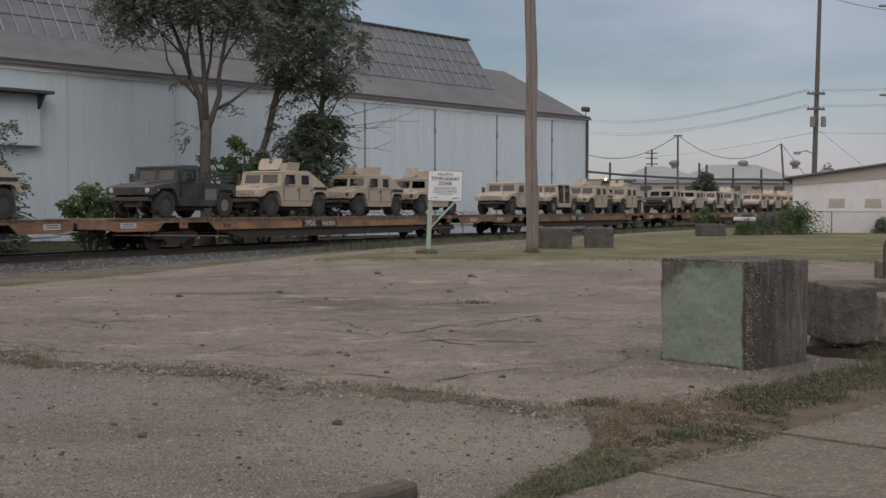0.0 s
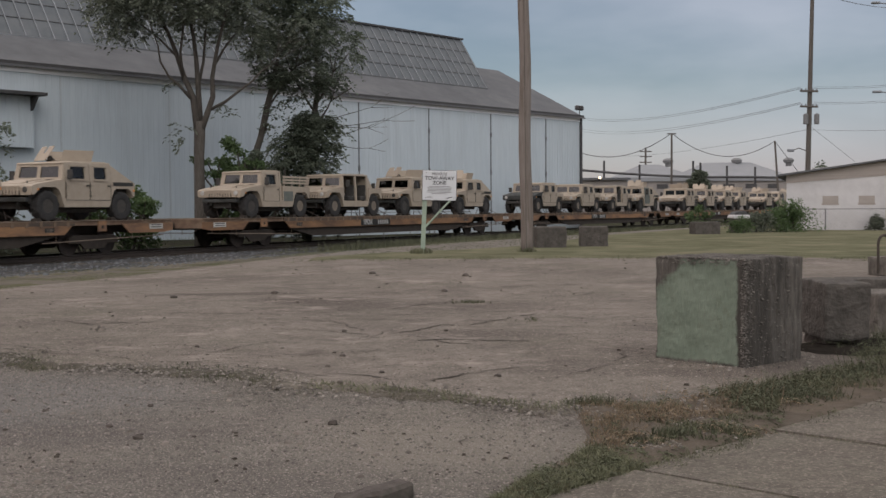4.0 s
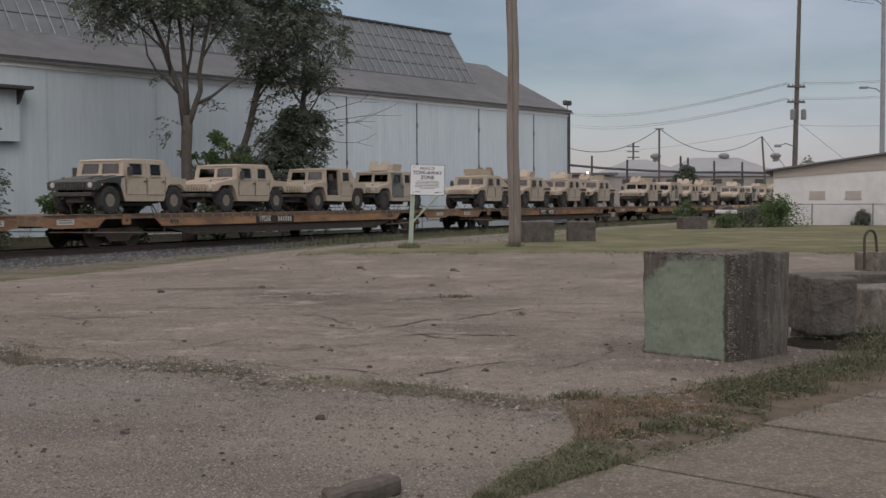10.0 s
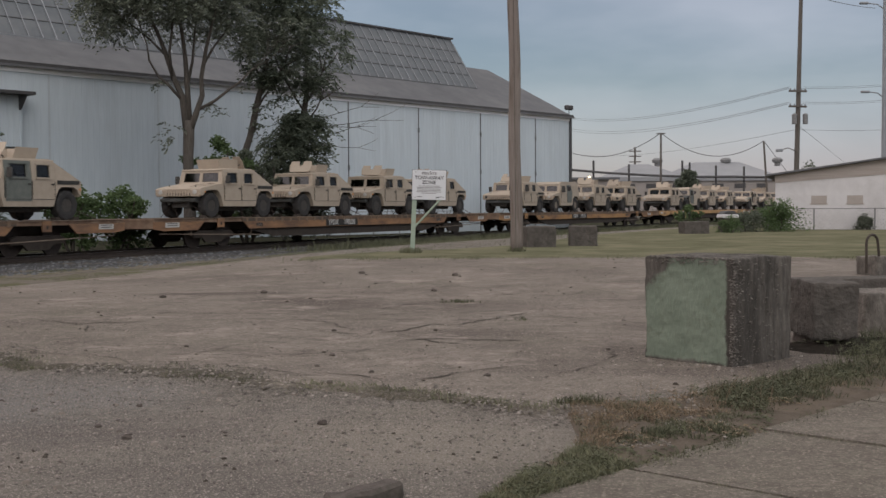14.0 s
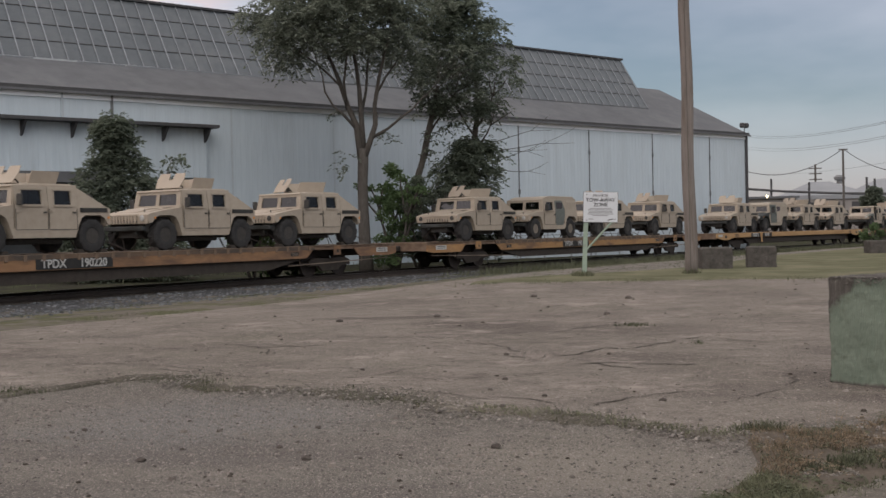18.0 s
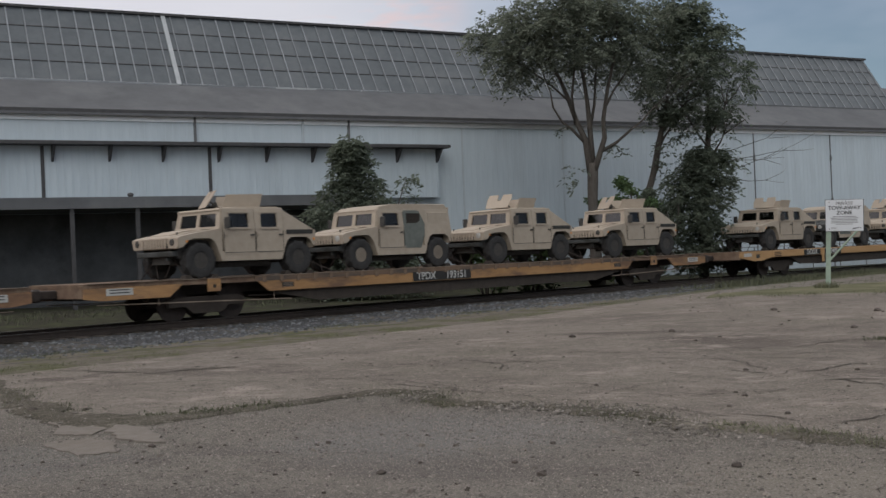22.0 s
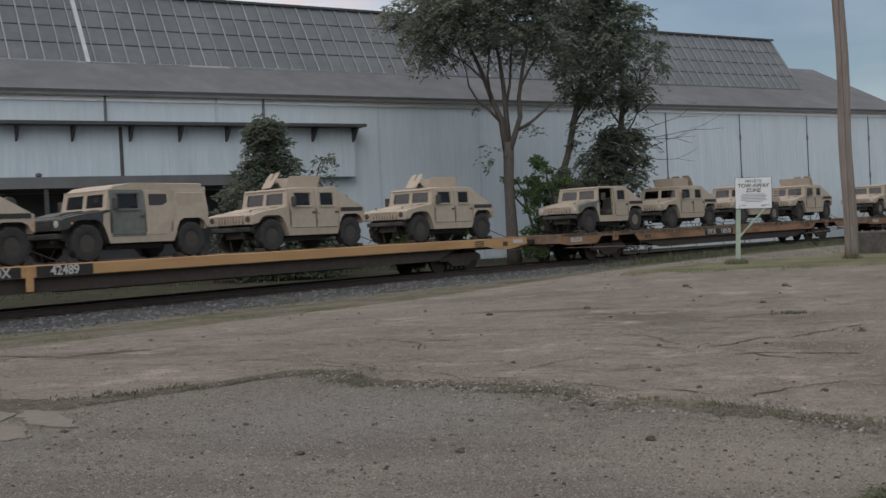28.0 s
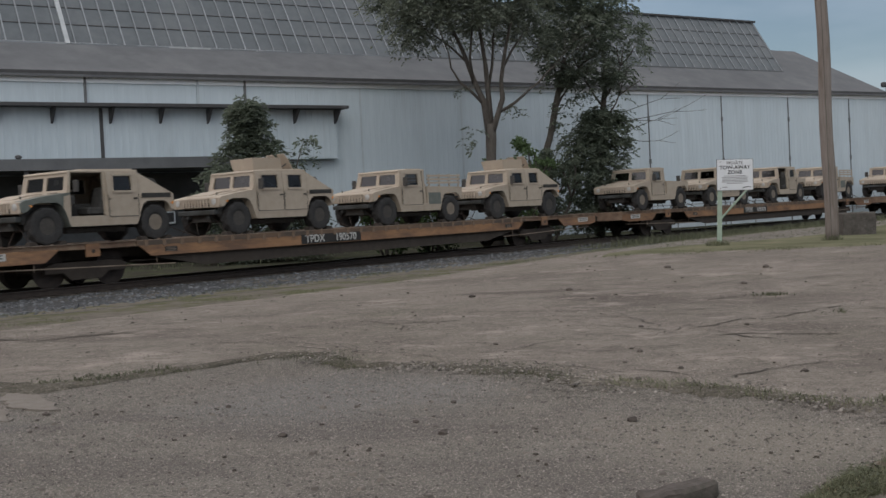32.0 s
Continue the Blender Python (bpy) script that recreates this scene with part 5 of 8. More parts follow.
def rock(name, x, y, s, label, flat=0.6, seed=0, material=None, cat="stone"):
    bm = bmesh.new()
    bmesh.ops.create_icosphere(bm, subdivisions=2, radius=s)
    for v in bm.verts:
        k = 1 + 0.35 * noise.noise(v.co * (1.6 / s) + Vector((seed * 7.1, 0, 0)))
        v.co = Vector((v.co.x * k, v.co.y * k * 0.85, v.co.z * k * flat))
        v.co.z = max(v.co.z, -s * flat * 0.45)
    z = ground_z(x, y) + (0.02 if y > edge_y(x) else 0.0)
    ob = part(name, bm, material or ROCK, None, "", pose(x, y, z + s * flat * 0.42))
    return tagged(ob, label, cat, "loose stones on the yard")


for i, (x, y, s) in enumerate(((-0.65, 7.03, 0.034), (-1.75, 6.63, 0.030), (-2.02, 7.0, 0.022), (-1.95, 7.72, 0.022), (-2.75, 6.55, 0.03), (-0.85, 10.15, 0.028), (-0.45, 9.1, 0.024),
                               (0.46, 8.85, 0.03), (-3.6, 7.6, 0.022), (0.5, 20.4, 0.06), (-1.2, 21.0, 0.06), (-2.3, 10.9, 0.025), (-1.0, 12.2, 0.03), (-4.9, 7.3, 0.03), (-7.35, 9.0, 0.06), (-2.5, 17.5, 0.05), (0.1, 17.6, 0.05), (-3.9, 16.9, 0.05))):
    rock("stone", x, y, s, "dark lump of stone lying on the yard", 0.62, i)
CURB_STONE = mat("weathered_concrete_lump", (0.055, 0.048, 0.043), (0.115, 0.10, 0.09), 12, 0.95, bump=0.6, c3=(0.05, 0.05, 0.04), c3_scale=4)


def make_curb_piece():
    bm = box(-0.185, 0.175, -0.07, 0.06, -0.02, 0.07, 0.015)
    bmesh.ops.subdivide_edges(bm, edges=bm.edges[:], cuts=3, use_grid_fill=True)
    for v in bm.verts:
        v.co += Vector((0.012, 0.012, 0.012)) * noise.noise(v.co * 14)
    tagged(part("concrete_lump", bm, CURB_STONE, None, "", pose(-0.29, 5.14, 0.0, 0, -5, 34)), "broken dark concrete lump on the asphalt", "rubble")


make_curb_piece()


# ---------------------------------------------------------------- pavement slabs
def make_pavement():
    e = thing("pavement", Matrix.Identity(4), "pale concrete pavement slabs with weedy joints", "pavement", kind="structure")
    o = Vector((0.985, 5.645, 0))
    d = Vector((0.70, 0.714, 0))
    n = Vector((0.73, -0.683, 0)).normalized()
    for i in range(-2, 7):
        for j in range(0, 3):
            a, b = i * 1.37, (i + 1) * 1.37 - 0.018
            c, f = j * 1.6, (j + 1) * 1.6 - 0.022
            bm = bmesh.new()
            q = [o + d * a + n * c, o + d * b + n * c, o + d * b + n * f, o + d * a + n * f]
            lo = [bm.verts.new((v.x, v.y, -0.06)) for v in q]
            hi = [bm.verts.new((v.x, v.y, 0.03 + 0.006 * random.uniform(-1, 1))) for v in q]
            bm.faces.new(hi)
            for k in range(4):
                bm.faces.new((lo[k], lo[(k + 1) % 4], hi[(k + 1) % 4], hi[k]))
            bmesh.ops.bevel(bm, geom=[x for x in bm.edges if all(v in hi for v in x.verts)], offset=0.012, segments=2, affect="EDGES")
            part("slab", bm, SLAB, e)
    spots = jitter_line([tuple((o + d * 1.36 + n * k)[:2]) for k in (0.25, 0.55)], 0.02, 0.02, 61) + jitter_line([tuple((o - d * 0.01 + n * k)[:2]) for k in (0.36, 0.56)], 0.025, 0.02, 62) + jitter_line([tuple((o - d * 0.01 + n * k)[:2]) for k in (0.0, 1.5)], 0.06, 0.008, 64) + jitter_line([tuple((o + d * 1.36 + n * k)[:2]) for k in (0.0, 1.5)], 0.06, 0.008, 65)
    blades("joint_grass", spots, BLADE, 0.035, 0.0016, 14, 0.03, 63, "small grass tufts between the slabs")


make_pavement()

# ---------------------------------------------------------------- concrete blocks
BLOCK = mat("old_grey_concrete", (0.085, 0.077, 0.069), (0.205, 0.188, 0.168), 15, 0.95, bump=1.0, bump_scale=48, c3=(0.075, 0.068, 0.06), c3_scale=2.4, c3_at=(0.48, 0.66), stretch=(1, 1, 0.5))
BLOCK_DARK = mat("dark_stained_concrete", (0.06, 0.055, 0.05), (0.105, 0.096, 0.087), 8, 0.95, bump=1.0, bump_scale=30, c3=(0.15, 0.138, 0.125), c3_scale=1.6, c3_at=(0.58, 0.75))
AGGREGATE = mat("exposed_aggregate", (0.085, 0.078, 0.070), (0.190, 0.176, 0.160), 9, 0.9, vary=0.4, random_island=True)


def rough_block(w, l, h, amount, seed, cuts=5, streak=0.0, power=34):
    """A cast block with worn, rounded edges; power: the higher, the sharper."""
    bm = box(-w / 2, w / 2, -l / 2, l / 2, 0, h, 0.0)
    bmesh.ops.subdivide_edges(bm, edges=bm.edges[:], cuts=cuts, use_grid_fill=True)
    mid = Vector((0, 0, h / 2))
    for v in bm.verts:
        u = v.co - mid
        k = sum(abs(q) ** power for q in (u.x * 2 / w, u.y * 2 / l, u.z * 2 / h)) ** (-1.0 / power)
        v.co = mid + u * k
        if streak and abs(v.co.x) > w / 2 - 0.02:
            v.co.x += streak * (noise.noise(Vector((3.0, v.co.y * 11, v.co.z * 0.9))) + 0.6 * noise.noise(Vector((7.0, v.co.y * 26, v.co.z * 2.0)))) * (1 if v.co.x > 0 else -1)
        p = v.co * 6 + Vector((seed * 9.1, 0, 0))
        v.co += Vector((noise.noise(p), noise.noise(p + Vector((5, 0, 0))), noise.noise(p + Vector((0, 5, 0))))) * amount
        p = v.co * 21 + Vector((seed * 3.7, 2, 0))
        v.co += Vector((noise.noise(p), noise.noise(p + Vector((5, 0, 0))), noise.noise(p + Vector((0, 5, 0))))) * amount * 0.45
    return bm


def painted_block_mat():
    """Old concrete whose one face still carries pale green paint, flaked off at the rim and at one corner."""
    m = mat("painted_old_concrete", (0.058, 0.053, 0.048), (0.150, 0.138, 0.124), 15, 0.95, bump=0.8, bump_scale=44, c3=(0.052, 0.048, 0.043), c3_scale=3.6, c3_at=(0.46, 0.60), stretch=(1.6, 1.6, 0.22))
    nt = m.node_tree
    b = nt.nodes["Principled BSDF"]
    co = nt.nodes.new("ShaderNodeTexCoord")
    sep = nt.nodes.new("ShaderNodeSeparateXYZ")
    nt.links.new(co.outputs["Object"], sep.inputs[0])

    def calc(op, a, c=None, d=None):
        n = nt.nodes.new("ShaderNodeMath")
        n.operation = op
        for k, v in enumerate((a, c, d)):
            if v is None:
                continue
            if isinstance(v, (int, float)):
                n.inputs[k].default_value = v
            else:
                nt.links.new(v, n.inputs[k])
        return n.outputs[0]

    def cloud(scale, detail, rough=0.65):
        n = nt.nodes.new("ShaderNodeTexNoise")
        n.inputs["Scale"].default_value, n.inputs["Detail"].default_value = scale, detail
        n.inputs["Roughness"].default_value = rough
        nt.links.new(co.outputs["Object"], n.inputs["Vector"])
        return n.outputs["Fac"]

    def ramp(v, lo, hi):
        n = nt.nodes.new("ShaderNodeMapRange")
        n.inputs["From Min"].default_value, n.inputs["From Max"].default_value = lo, hi
        nt.links.new(v, n.inputs["Value"])
        return n.outputs[0]

    def blend(fac, a, c):
        n = nt.nodes.new("ShaderNodeMixRGB")
        nt.links.new(fac, n.inputs["Fac"])
        for k, v in (("Color1", a), ("Color2", c)):
            if isinstance(v, tuple):
                n.inputs[k].default_value = (*v, 1)
            else:
                nt.links.new(v, n.inputs[k])
        return n.outputs[0]
    x, y, z = sep.outputs
    a = calc("DIVIDE", calc("ABSOLUTE", calc("ADD", x, 0.026)), 0.424)
    c = calc("DIVIDE", calc("ABSOLUTE", calc("SUBTRACT", z, 0.475)), 0.445)
    d = calc("DIVIDE", calc("SUBTRACT", z, x), 1.11)
    rim = calc("MAXIMUM", calc("MAXIMUM", a, c), d)
    rim = calc("ADD", rim, calc("MULTIPLY", calc("SUBTRACT", cloud(9, 8, 0.75), 0.5), 0.26))
    keep = calc("SUBTRACT", 1.0, ramp(rim, 0.93, 0.985))
    keep = calc("MULTIPLY", keep, calc("LESS_THAN", y, -0.39))
    keep = calc("MULTIPLY", keep, calc("SUBTRACT", 1.0, ramp(cloud(16, 6, 0.7), 0.665, 0.70)))
    paint = blend(ramp(cloud(3, 6), 0.35, 0.65), (0.150, 0.186, 0.146), (0.188, 0.228, 0.182))
    paint = blend(ramp(cloud(5, 8, 0.75), 0.55, 0.75), paint, (0.115, 0.122, 0.09))
    base = b.inputs["Base Color"].links[0].from_socket
    nt.links.new(blend(keep, base, paint), b.inputs["Base Color"])
    return m


def make_big_block():
    w, l, h = 0.91, 0.87, 0.915
    ang = 131.0
    ca, sa = math.cos(radians(ang)), math.sin(radians(ang))
    # local x runs along the painted face, local y along the bare one
    cx = 2.482 + (ca * w + sa * l) / 2
    cy = 9.225 + (sa * w - ca * l) / 2
    e = thing("concrete_block", pose(cx, cy, -0.008, 0, 0, ang - 180), "big concrete block with one pale green face", "concrete block")
    part("block_body", rough_block(w, l, h, 0.012, 1, 44, 0.016, 60), painted_block_mat(), e, "rough concrete with flaking green paint")
    rng = np.random.RandomState(5)
    # pebbles bared along the edges
    pl = []
    for _ in range(1500):
        t = rng.rand()
        if rng.rand() < 0.66:
            pl.append((w / 2 - 0.035 + 0.045 * rng.rand(), -l / 2 - 0.004 + 0.15 * rng.rand() ** 2.2, 0.04 + 0.84 * t))
        else:
            pl.append((-w / 2 + w * t, -l / 2 + 0.006 * (rng.rand() - 0.4), h - 0.002 - 0.06 * rng.rand() ** 2))
    for _ in range(500):
        pl.append((w / 2 + 0.008 * (rng.rand() - 0.6), -l / 2 + l * rng.rand(), 0.04 + 0.85 * rng.rand()))
    # crumbs fallen round the foot of the block
    fallen = []
    for _ in range(150):
        a = 6.283 * rng.rand()
        fx, fy = cx + 0.62 * math.cos(a) + 0.12 * rng.randn(), cy + 0.70 * math.sin(a) + 0.12 * rng.randn()
        fallen.append((fx, fy, 0.022))
    tagged(scatter_stones("block_crumbs", fallen, (0.01, 0.045), CHIP, 8), "crumbs of concrete at the foot of a block", "rubble", kind="stuff")
    s = scatter_stones("pebble", pl, (0.006, 0.024), AGGREGATE, 6)
    s.parent = e
    tagged(s, "bared pebbles in the concrete", kind="stuff")


make_big_block()


def plain_block(x, y, z, w, l, h, rz, label, tilt=0.0, seed=3, material=None):
    ob = part("concrete_block", rough_block(w, l, h, 0.015, seed, 20, 0.006, 24), material or BLOCK_DARK, None, "", pose(x, y, z, tilt, 0, rz))
    return tagged(ob, label, "concrete block", "concrete blocks of the yard")


plain_block(3.745, 10.78, 0.10, 0.43, 0.62, 0.53, 3, "dark weathered concrete block lying askew", 2, 4)
# added footing; its dark colour holds the shade in the gap
plain_block(3.76, 10.86, -0.02, 0.36, 0.50, 0.14, 6, "added footing under a block, coloured dark for the shade there", 0, 5, ROCK)
plain_block(4.74, 12.0, 0.0, 0.7, 0.7, 0.44, 12, "pale weathered concrete block in weeds", 0, 6, BLOCK)


def make_block_shade():
    """A near-black sheet that paints the shade on the ground round the smaller blocks."""
    bm = bmesh.new()
    rings = []
    for f, z in ((1.0, 0.024), (0.8, 0.034), (0.45, 0.05)):
        ring = []
        for k in range(40):
            a = 6.2832 * k / 40
            j = 1 + 0.22 * noise.noise(Vector((2.2 * math.cos(a), 2.2 * math.sin(a), 3)))
            ring.append(bm.verts.new((0.82 * f * j * math.cos(a), 0.52 * f * j * math.sin(a), z + 0.008 * noise.noise(Vector((6 * math.cos(a), 6 * math.sin(a), f * 9))))))
        rings.append(ring)
    for p, q in zip(rings, rings[1:]):
        for k in range(40):
            m = (k + 1) % 40
            bm.faces.new((p[k], p[m], q[m], q[k]))
    bm.faces.new(rings[-1])
    tagged(part("damp_soil", bm, BLOCK_SHADE, None, "", pose(3.95, 10.62, 0, 0, 0, 40)), "dark patch of painted shade under the smaller blocks", "soil", kind="structure")


# very dark tone: the shade under the blocks is put into this colour
BLOCK_SHADE = mat("dark_damp_soil", (0.018, 0.016, 0.014), (0.036, 0.032, 0.028), 12, 0.9, bump=0.7, bump_scale=40, spec=0.0)
make_block_shade()
plain_block(3.10, 31.9, 0.18, 0.85, 0.8, 0.63, 8, "dark concrete block on the lawn", 0, 7)
plain_block(4.44, 32.6, 0.18, 0.80, 0.8, 0.62, -6, "dark concrete block on the lawn", 0, 8)
plain_block(10.80, 46.2, 0.15, 1.05, 0.8, 0.58, 5, "dark concrete block by the shrubs", 0, 9)
plain_block(7.9, 17.7, 0.02, 3.4, 0.6, 0.20, 4, "low concrete kerb beside the lawn", 0, 10)
HOOP = mat("bent_rusty_pipe", (0.04, 0.035, 0.03), (0.08, 0.065, 0.055), 9, 0.7, metal=0.3)


def make_hoop():
    e = thing("bent_pipe", pose(7.78, 19.9, 0.15, 0, 0, 30), "bent dark steel pipe hoop on concrete", "pipe")
    bm = bmesh.new()
    pts = [(-0.15, 0, 0)] + [(0.15 * -math.cos(math.pi * i / 8), 0, 0.52 + 0.15 * math.sin(math.pi * i / 8)) for i in range(9)] + [(0.22, 0, 0.0)]
    add_tube(bm, pts, [0.024] * len(pts), 8)
    part("hoop", bm, HOOP, e)
    part("footing", rough_block(0.55, 0.45, 0.34, 0.02, 12), BLOCK, e, "small concrete footing", pose(0.25, 0.1, -0.05))


make_hoop()

# ---------------------------------------------------------------- poles and the sign
WOOD = mat("weathered_pole_wood", (0.172, 0.148, 0.134), (0.238, 0.209, 0.192), 4, 0.9, c3=(0.11, 0.088, 0.07), c3_scale=1.2, bump=0.5, bump_scale=20, stretch=(6, 6, 0.4))
POLE_DARK = mat("dark_pole_wood", (0.085, 0.078, 0.07), (0.135, 0.122, 0.112), 4, 0.9, stretch=(6, 6, 0.4))
WIRE = mat("weathered_cable", (0.13, 0.13, 0.135), (0.18, 0.18, 0.185), 5, 0.8)
POST_GREEN = mat("pale_green_post_paint", (0.26, 0.33, 0.27), (0.32, 0.39, 0.32), 5, 0.7, c3=(0.2, 0.22, 0.18), c3_scale=3)
SIGN_WHITE = mat("white_sign_board", (0.56, 0.58, 0.61), (0.62, 0.64, 0.67), 3, 0.6)
SIGN_INK = mat("black_sign_ink", (0.03, 0.03, 0.035), (0.05, 0.05, 0.055), 9, 0.7)
SIGN_GREY = mat("faded_sign_ink", (0.16, 0.16, 0.17), (0.22, 0.22, 0.23), 9, 0.7)


def make_near_pole():
    e = thing("utility_pole", pose(2.24, 28.7, 0.2, 0, -0.5, 0), "weathered brown wooden utility pole on the lawn", "utility pole")
    bm = bmesh.new()
    n = 24
    add_tube(bm, [(0.02 * math.sin(i * 0.9), 0, i * 0.55 - 0.15) for i in range(n)], [0.160 - 0.0018 * i for i in range(n)], 18)
    part("shaft", bm, WOOD, e, "", None, True)
    part("ground_wire", rod((-0.02, -0.166, 0.1), (0.0, -0.15, 11.5), 0.008, n=5), POLE_DARK, e)


def make_sign():
    e = thing("tow_away_sign", pose(-0.37, 28.0, 0.2, 0, 0, 0), "white tow-away sign on a pale green post", "sign")
    bm = bmesh.new()
    add_box(bm, -0.055, 0.055, -0.05, 0.05, -0.1, 2.02)
    for v in bm.verts:
        if v.co.z > 1:
            v.co.x += 0.10
    part("post", bm, POST_GREEN, e, "pale green wooden post")
    askew = pose(-0.05, 0, 0.012, 0, 1.6, 0)
    b = part("board", box(0.02, 0.84, -0.085, -0.06, 1.33, 2.05, 0.004), SIGN_WHITE, e, "white metal sign board", askew)
    part("board_edge", box(0.01, 0.85, -0.06, -0.05, 1.32, 2.06), SIGN_INK, e, "", askew)
    text_part("lettering", "PRIVATE", 0.10, SIGN_GREY, b, pose(0.43, -0.088, 1.965, 90), "grey word")
    text_part("lettering", "TOW-AWAY", 0.122, SIGN_INK, b, pose(0.43, -0.088, 1.862, 90), "bold black word")
    text_part("lettering", "ZONE", 0.122, SIGN_INK, b, pose(0.43, -0.088, 1.75, 90), "bold black word")
    for i, (w, z) in enumerate(((0.50, 1.665), (0.60, 1.630), (0.56, 1.595), (0.58, 1.560), (0.60, 1.525), (0.36, 1.490))):
        part("text_line", box(0.43 - w / 2, 0.43 + w / 2, -0.0875, -0.085, z - 0.007, z + 0.007), SIGN_GREY, b)
    part("text_line", box(0.14, 0.26, -0.0875, -0.085, 1.395, 1.412), SIGN_GREY, b)
    bm = bmesh.new()
    add_plate(bm, [(0.60, 1.37), (0.74, 1.40), (0.75, 1.42), (0.61, 1.395)], 0.003, "y", -0.088)
    part("arrow", bm, SIGN_INK, b, "small dark arrow shape")
    bm = bmesh.new()
    add_rod(bm, (0.02, -0.03, 0.62), (0.72, -0.055, 1.36), 0.028, n=6)
    part("brace", bm, POST_GREEN, e, "diagonal brace")
    for x, z in ((0.10, 2.0), (0.10, 1.38), (0.78, 1.40), (0.46, 2.02)):
        part("bolt", rod((x, -0.09, z), (x, -0.082, z), 0.012, n=8), SIGN_INK, b)


make_near_pole()
make_sign()


def spot(az_right, r):
    """A place by its bearing from the eye (degrees to the right) and its distance ahead."""
    return r * math.tan(radians(az_right)), r


def bearing(u):
    """Degrees to the right of the first line of sight, from a mark on a picture plane."""
    return math.degrees(math.atan((u - 784) / 2027.0))


def height(v, r):
    """Height above the yard at the distance r, by the same picture plane."""
    return 1.33 + (370.5 - v) / 2027.0 * r


def cable(name, pts, r, label, material=None):
    bm = bmesh.new()
    add_tube(bm, pts, [r] * len(pts), 5)
    return tagged(part(name, bm, material or WIRE, None), label, "cable", "overhead wires")


def sagging(a, b, sag, n=14):
    a, b = Vector(a), Vector(b)
    return [tuple(a.lerp(b, i / n) - Vector((0, 0, sag * 4 * (i / n) * (1 - i / n)))) for i in range(n + 1)]


def make_tall_pole():
    R = 76.0
    x, y = spot(bearing(1440), R)
    e = thing("power_pole", pose(x, y, 0), "tall dark power pole with crossarms and transformers", "power pole")
    bm = bmesh.new()
    add_tube(bm, [(0.31 * (z / 15.0 - 0.2), 0, z) for z in np.linspace(-0.3, 18.5, 12)], list(np.linspace(0.19, 0.11, 12)), 10)
    part("shaft", bm, POLE_DARK, e, "", None, True)
    z1, z2 = height(168, R), height(195, R)
    for z in (z1, z2):
        a = part("crossarm", box(-0.75, 0.55, -0.06, 0.06, z - 0.06, z + 0.06), POLE_DARK, e, "", pose(0.1, -0.2, 0, 0, 0, 14))
        for k in (-0.65, -0.35, 0.2, 0.45):
            part("insulator", lathe([(z + 0.06, 0.03), (z + 0.1, 0.06), (z + 0.16, 0.05), (z + 0.2, 0.02)], 8, "z"), GLAZE_BAR, a, "", pose(k, 0, 0))
    for k in (-0.30, 0.42, 0.1):
        zt = height(226, R)
        part("transformer", lathe([(0, 0.15), (0.02, 0.17), (0.62, 0.17), (0.68, 0.12), (0.72, 0.02)], 14, "z"), STEEL_DULL, e, "grey can transformer", pose(k + 0.08, -0.25 if k != 0.1 else 0.3, zt))
    bm = bmesh.new()
    add_tube(bm, [(0.1, -0.1, height(275, R)), (-0.7, -0.4, height(268, R)), (-1.2, -0.6, height(272, R))], [0.03] * 3, 6)
    a = part("lamp_arm", bm, POLE_DARK, e)
    part("lamp_head", box(-1.55, -1.1, -0.7, -0.5, height(275, R), height(270, R), 0.03), GLAZE_BAR, a)
    # conductors away to the far side and to the right
    for z, zl in ((z1, 213), (z1 + 0.1, 210), (z2, 234), (z2 + 0.1, 230)):
        bx, by = spot(bearing(1030), 190)
        cable("overhead_wire", sagging((x - 0.5, y, z + 0.2), (bx, by, height(zl, 190)), 1.2), 0.016, "thin dark power line across the sky")
        bx, by = spot(bearing(1640), 74)
        cable("overhead_wire", sagging((x + 0.4, y, z + 0.2), (bx, by, z + 0.25), 0.1), 0.010, "thin dark power line across the sky")
    bx, by = spot(bearing(1030), 190)
    cable("overhead_wire", sagging((x, y, height(235, R)), (bx, by, height(275, 190)), 1.0), 0.012, "thin dark power line across the sky")
    bx, by = spot(bearing(1640), 74)
    cable("overhead_wire", sagging((x, y, height(235, R)), (bx, by, height(238, R)), 0.1), 0.010, "thin dark power line across the sky")
    bx, by = spot(bearing(1540), 78)
    cable("guy_wire", sagging((x + 0.1, y, height(228, R)), (bx, by, height(305, 78)), 0.0, 2), 0.012, "taut guy wire of the power pole")
    cable("overhead_wire", sagging((2.24, 28.7, 10.6), (spot(bearing(1596), 58.0)[0] - 0.5, 58.0, height(22, 58.0)), 0.9), 0.014, "thin dark power line from the wooden pole")


make_tall_pole()


def make_street_light():
    R = 58.0
    x, y = spot(bearing(1596), R)
    e = thing("street_lamp", pose(x, y, 0), "grey metal street lamp with two arms", "street lamp")
    bm = bmesh.new()
    add_tube(bm, [(0, 0, z) for z in np.linspace(-0.2, 13, 6)], list(np.linspace(0.14, 0.09, 6)), 12)
    part("shaft", bm, GLAZE_BAR, e)
    for py, ln in ((172, 0.85), (16, 0.95)):
        z = height(py, R)
        bm = bmesh.new()
        add_tube(bm, [(0, 0, z - 0.25), (-ln * 0.4, 0, z + 0.02), (-ln, 0, z + 0.08)], [0.03] * 3, 7)
        a = part("lamp_arm", bm, GLAZE_BAR, e)
        part("lamp_head", box(-ln - 0.35, -ln + 0.1, -0.1, 0.1, z + 0.02, z + 0.14, 0.04), GLAZE_BAR, a)


make_street_light()

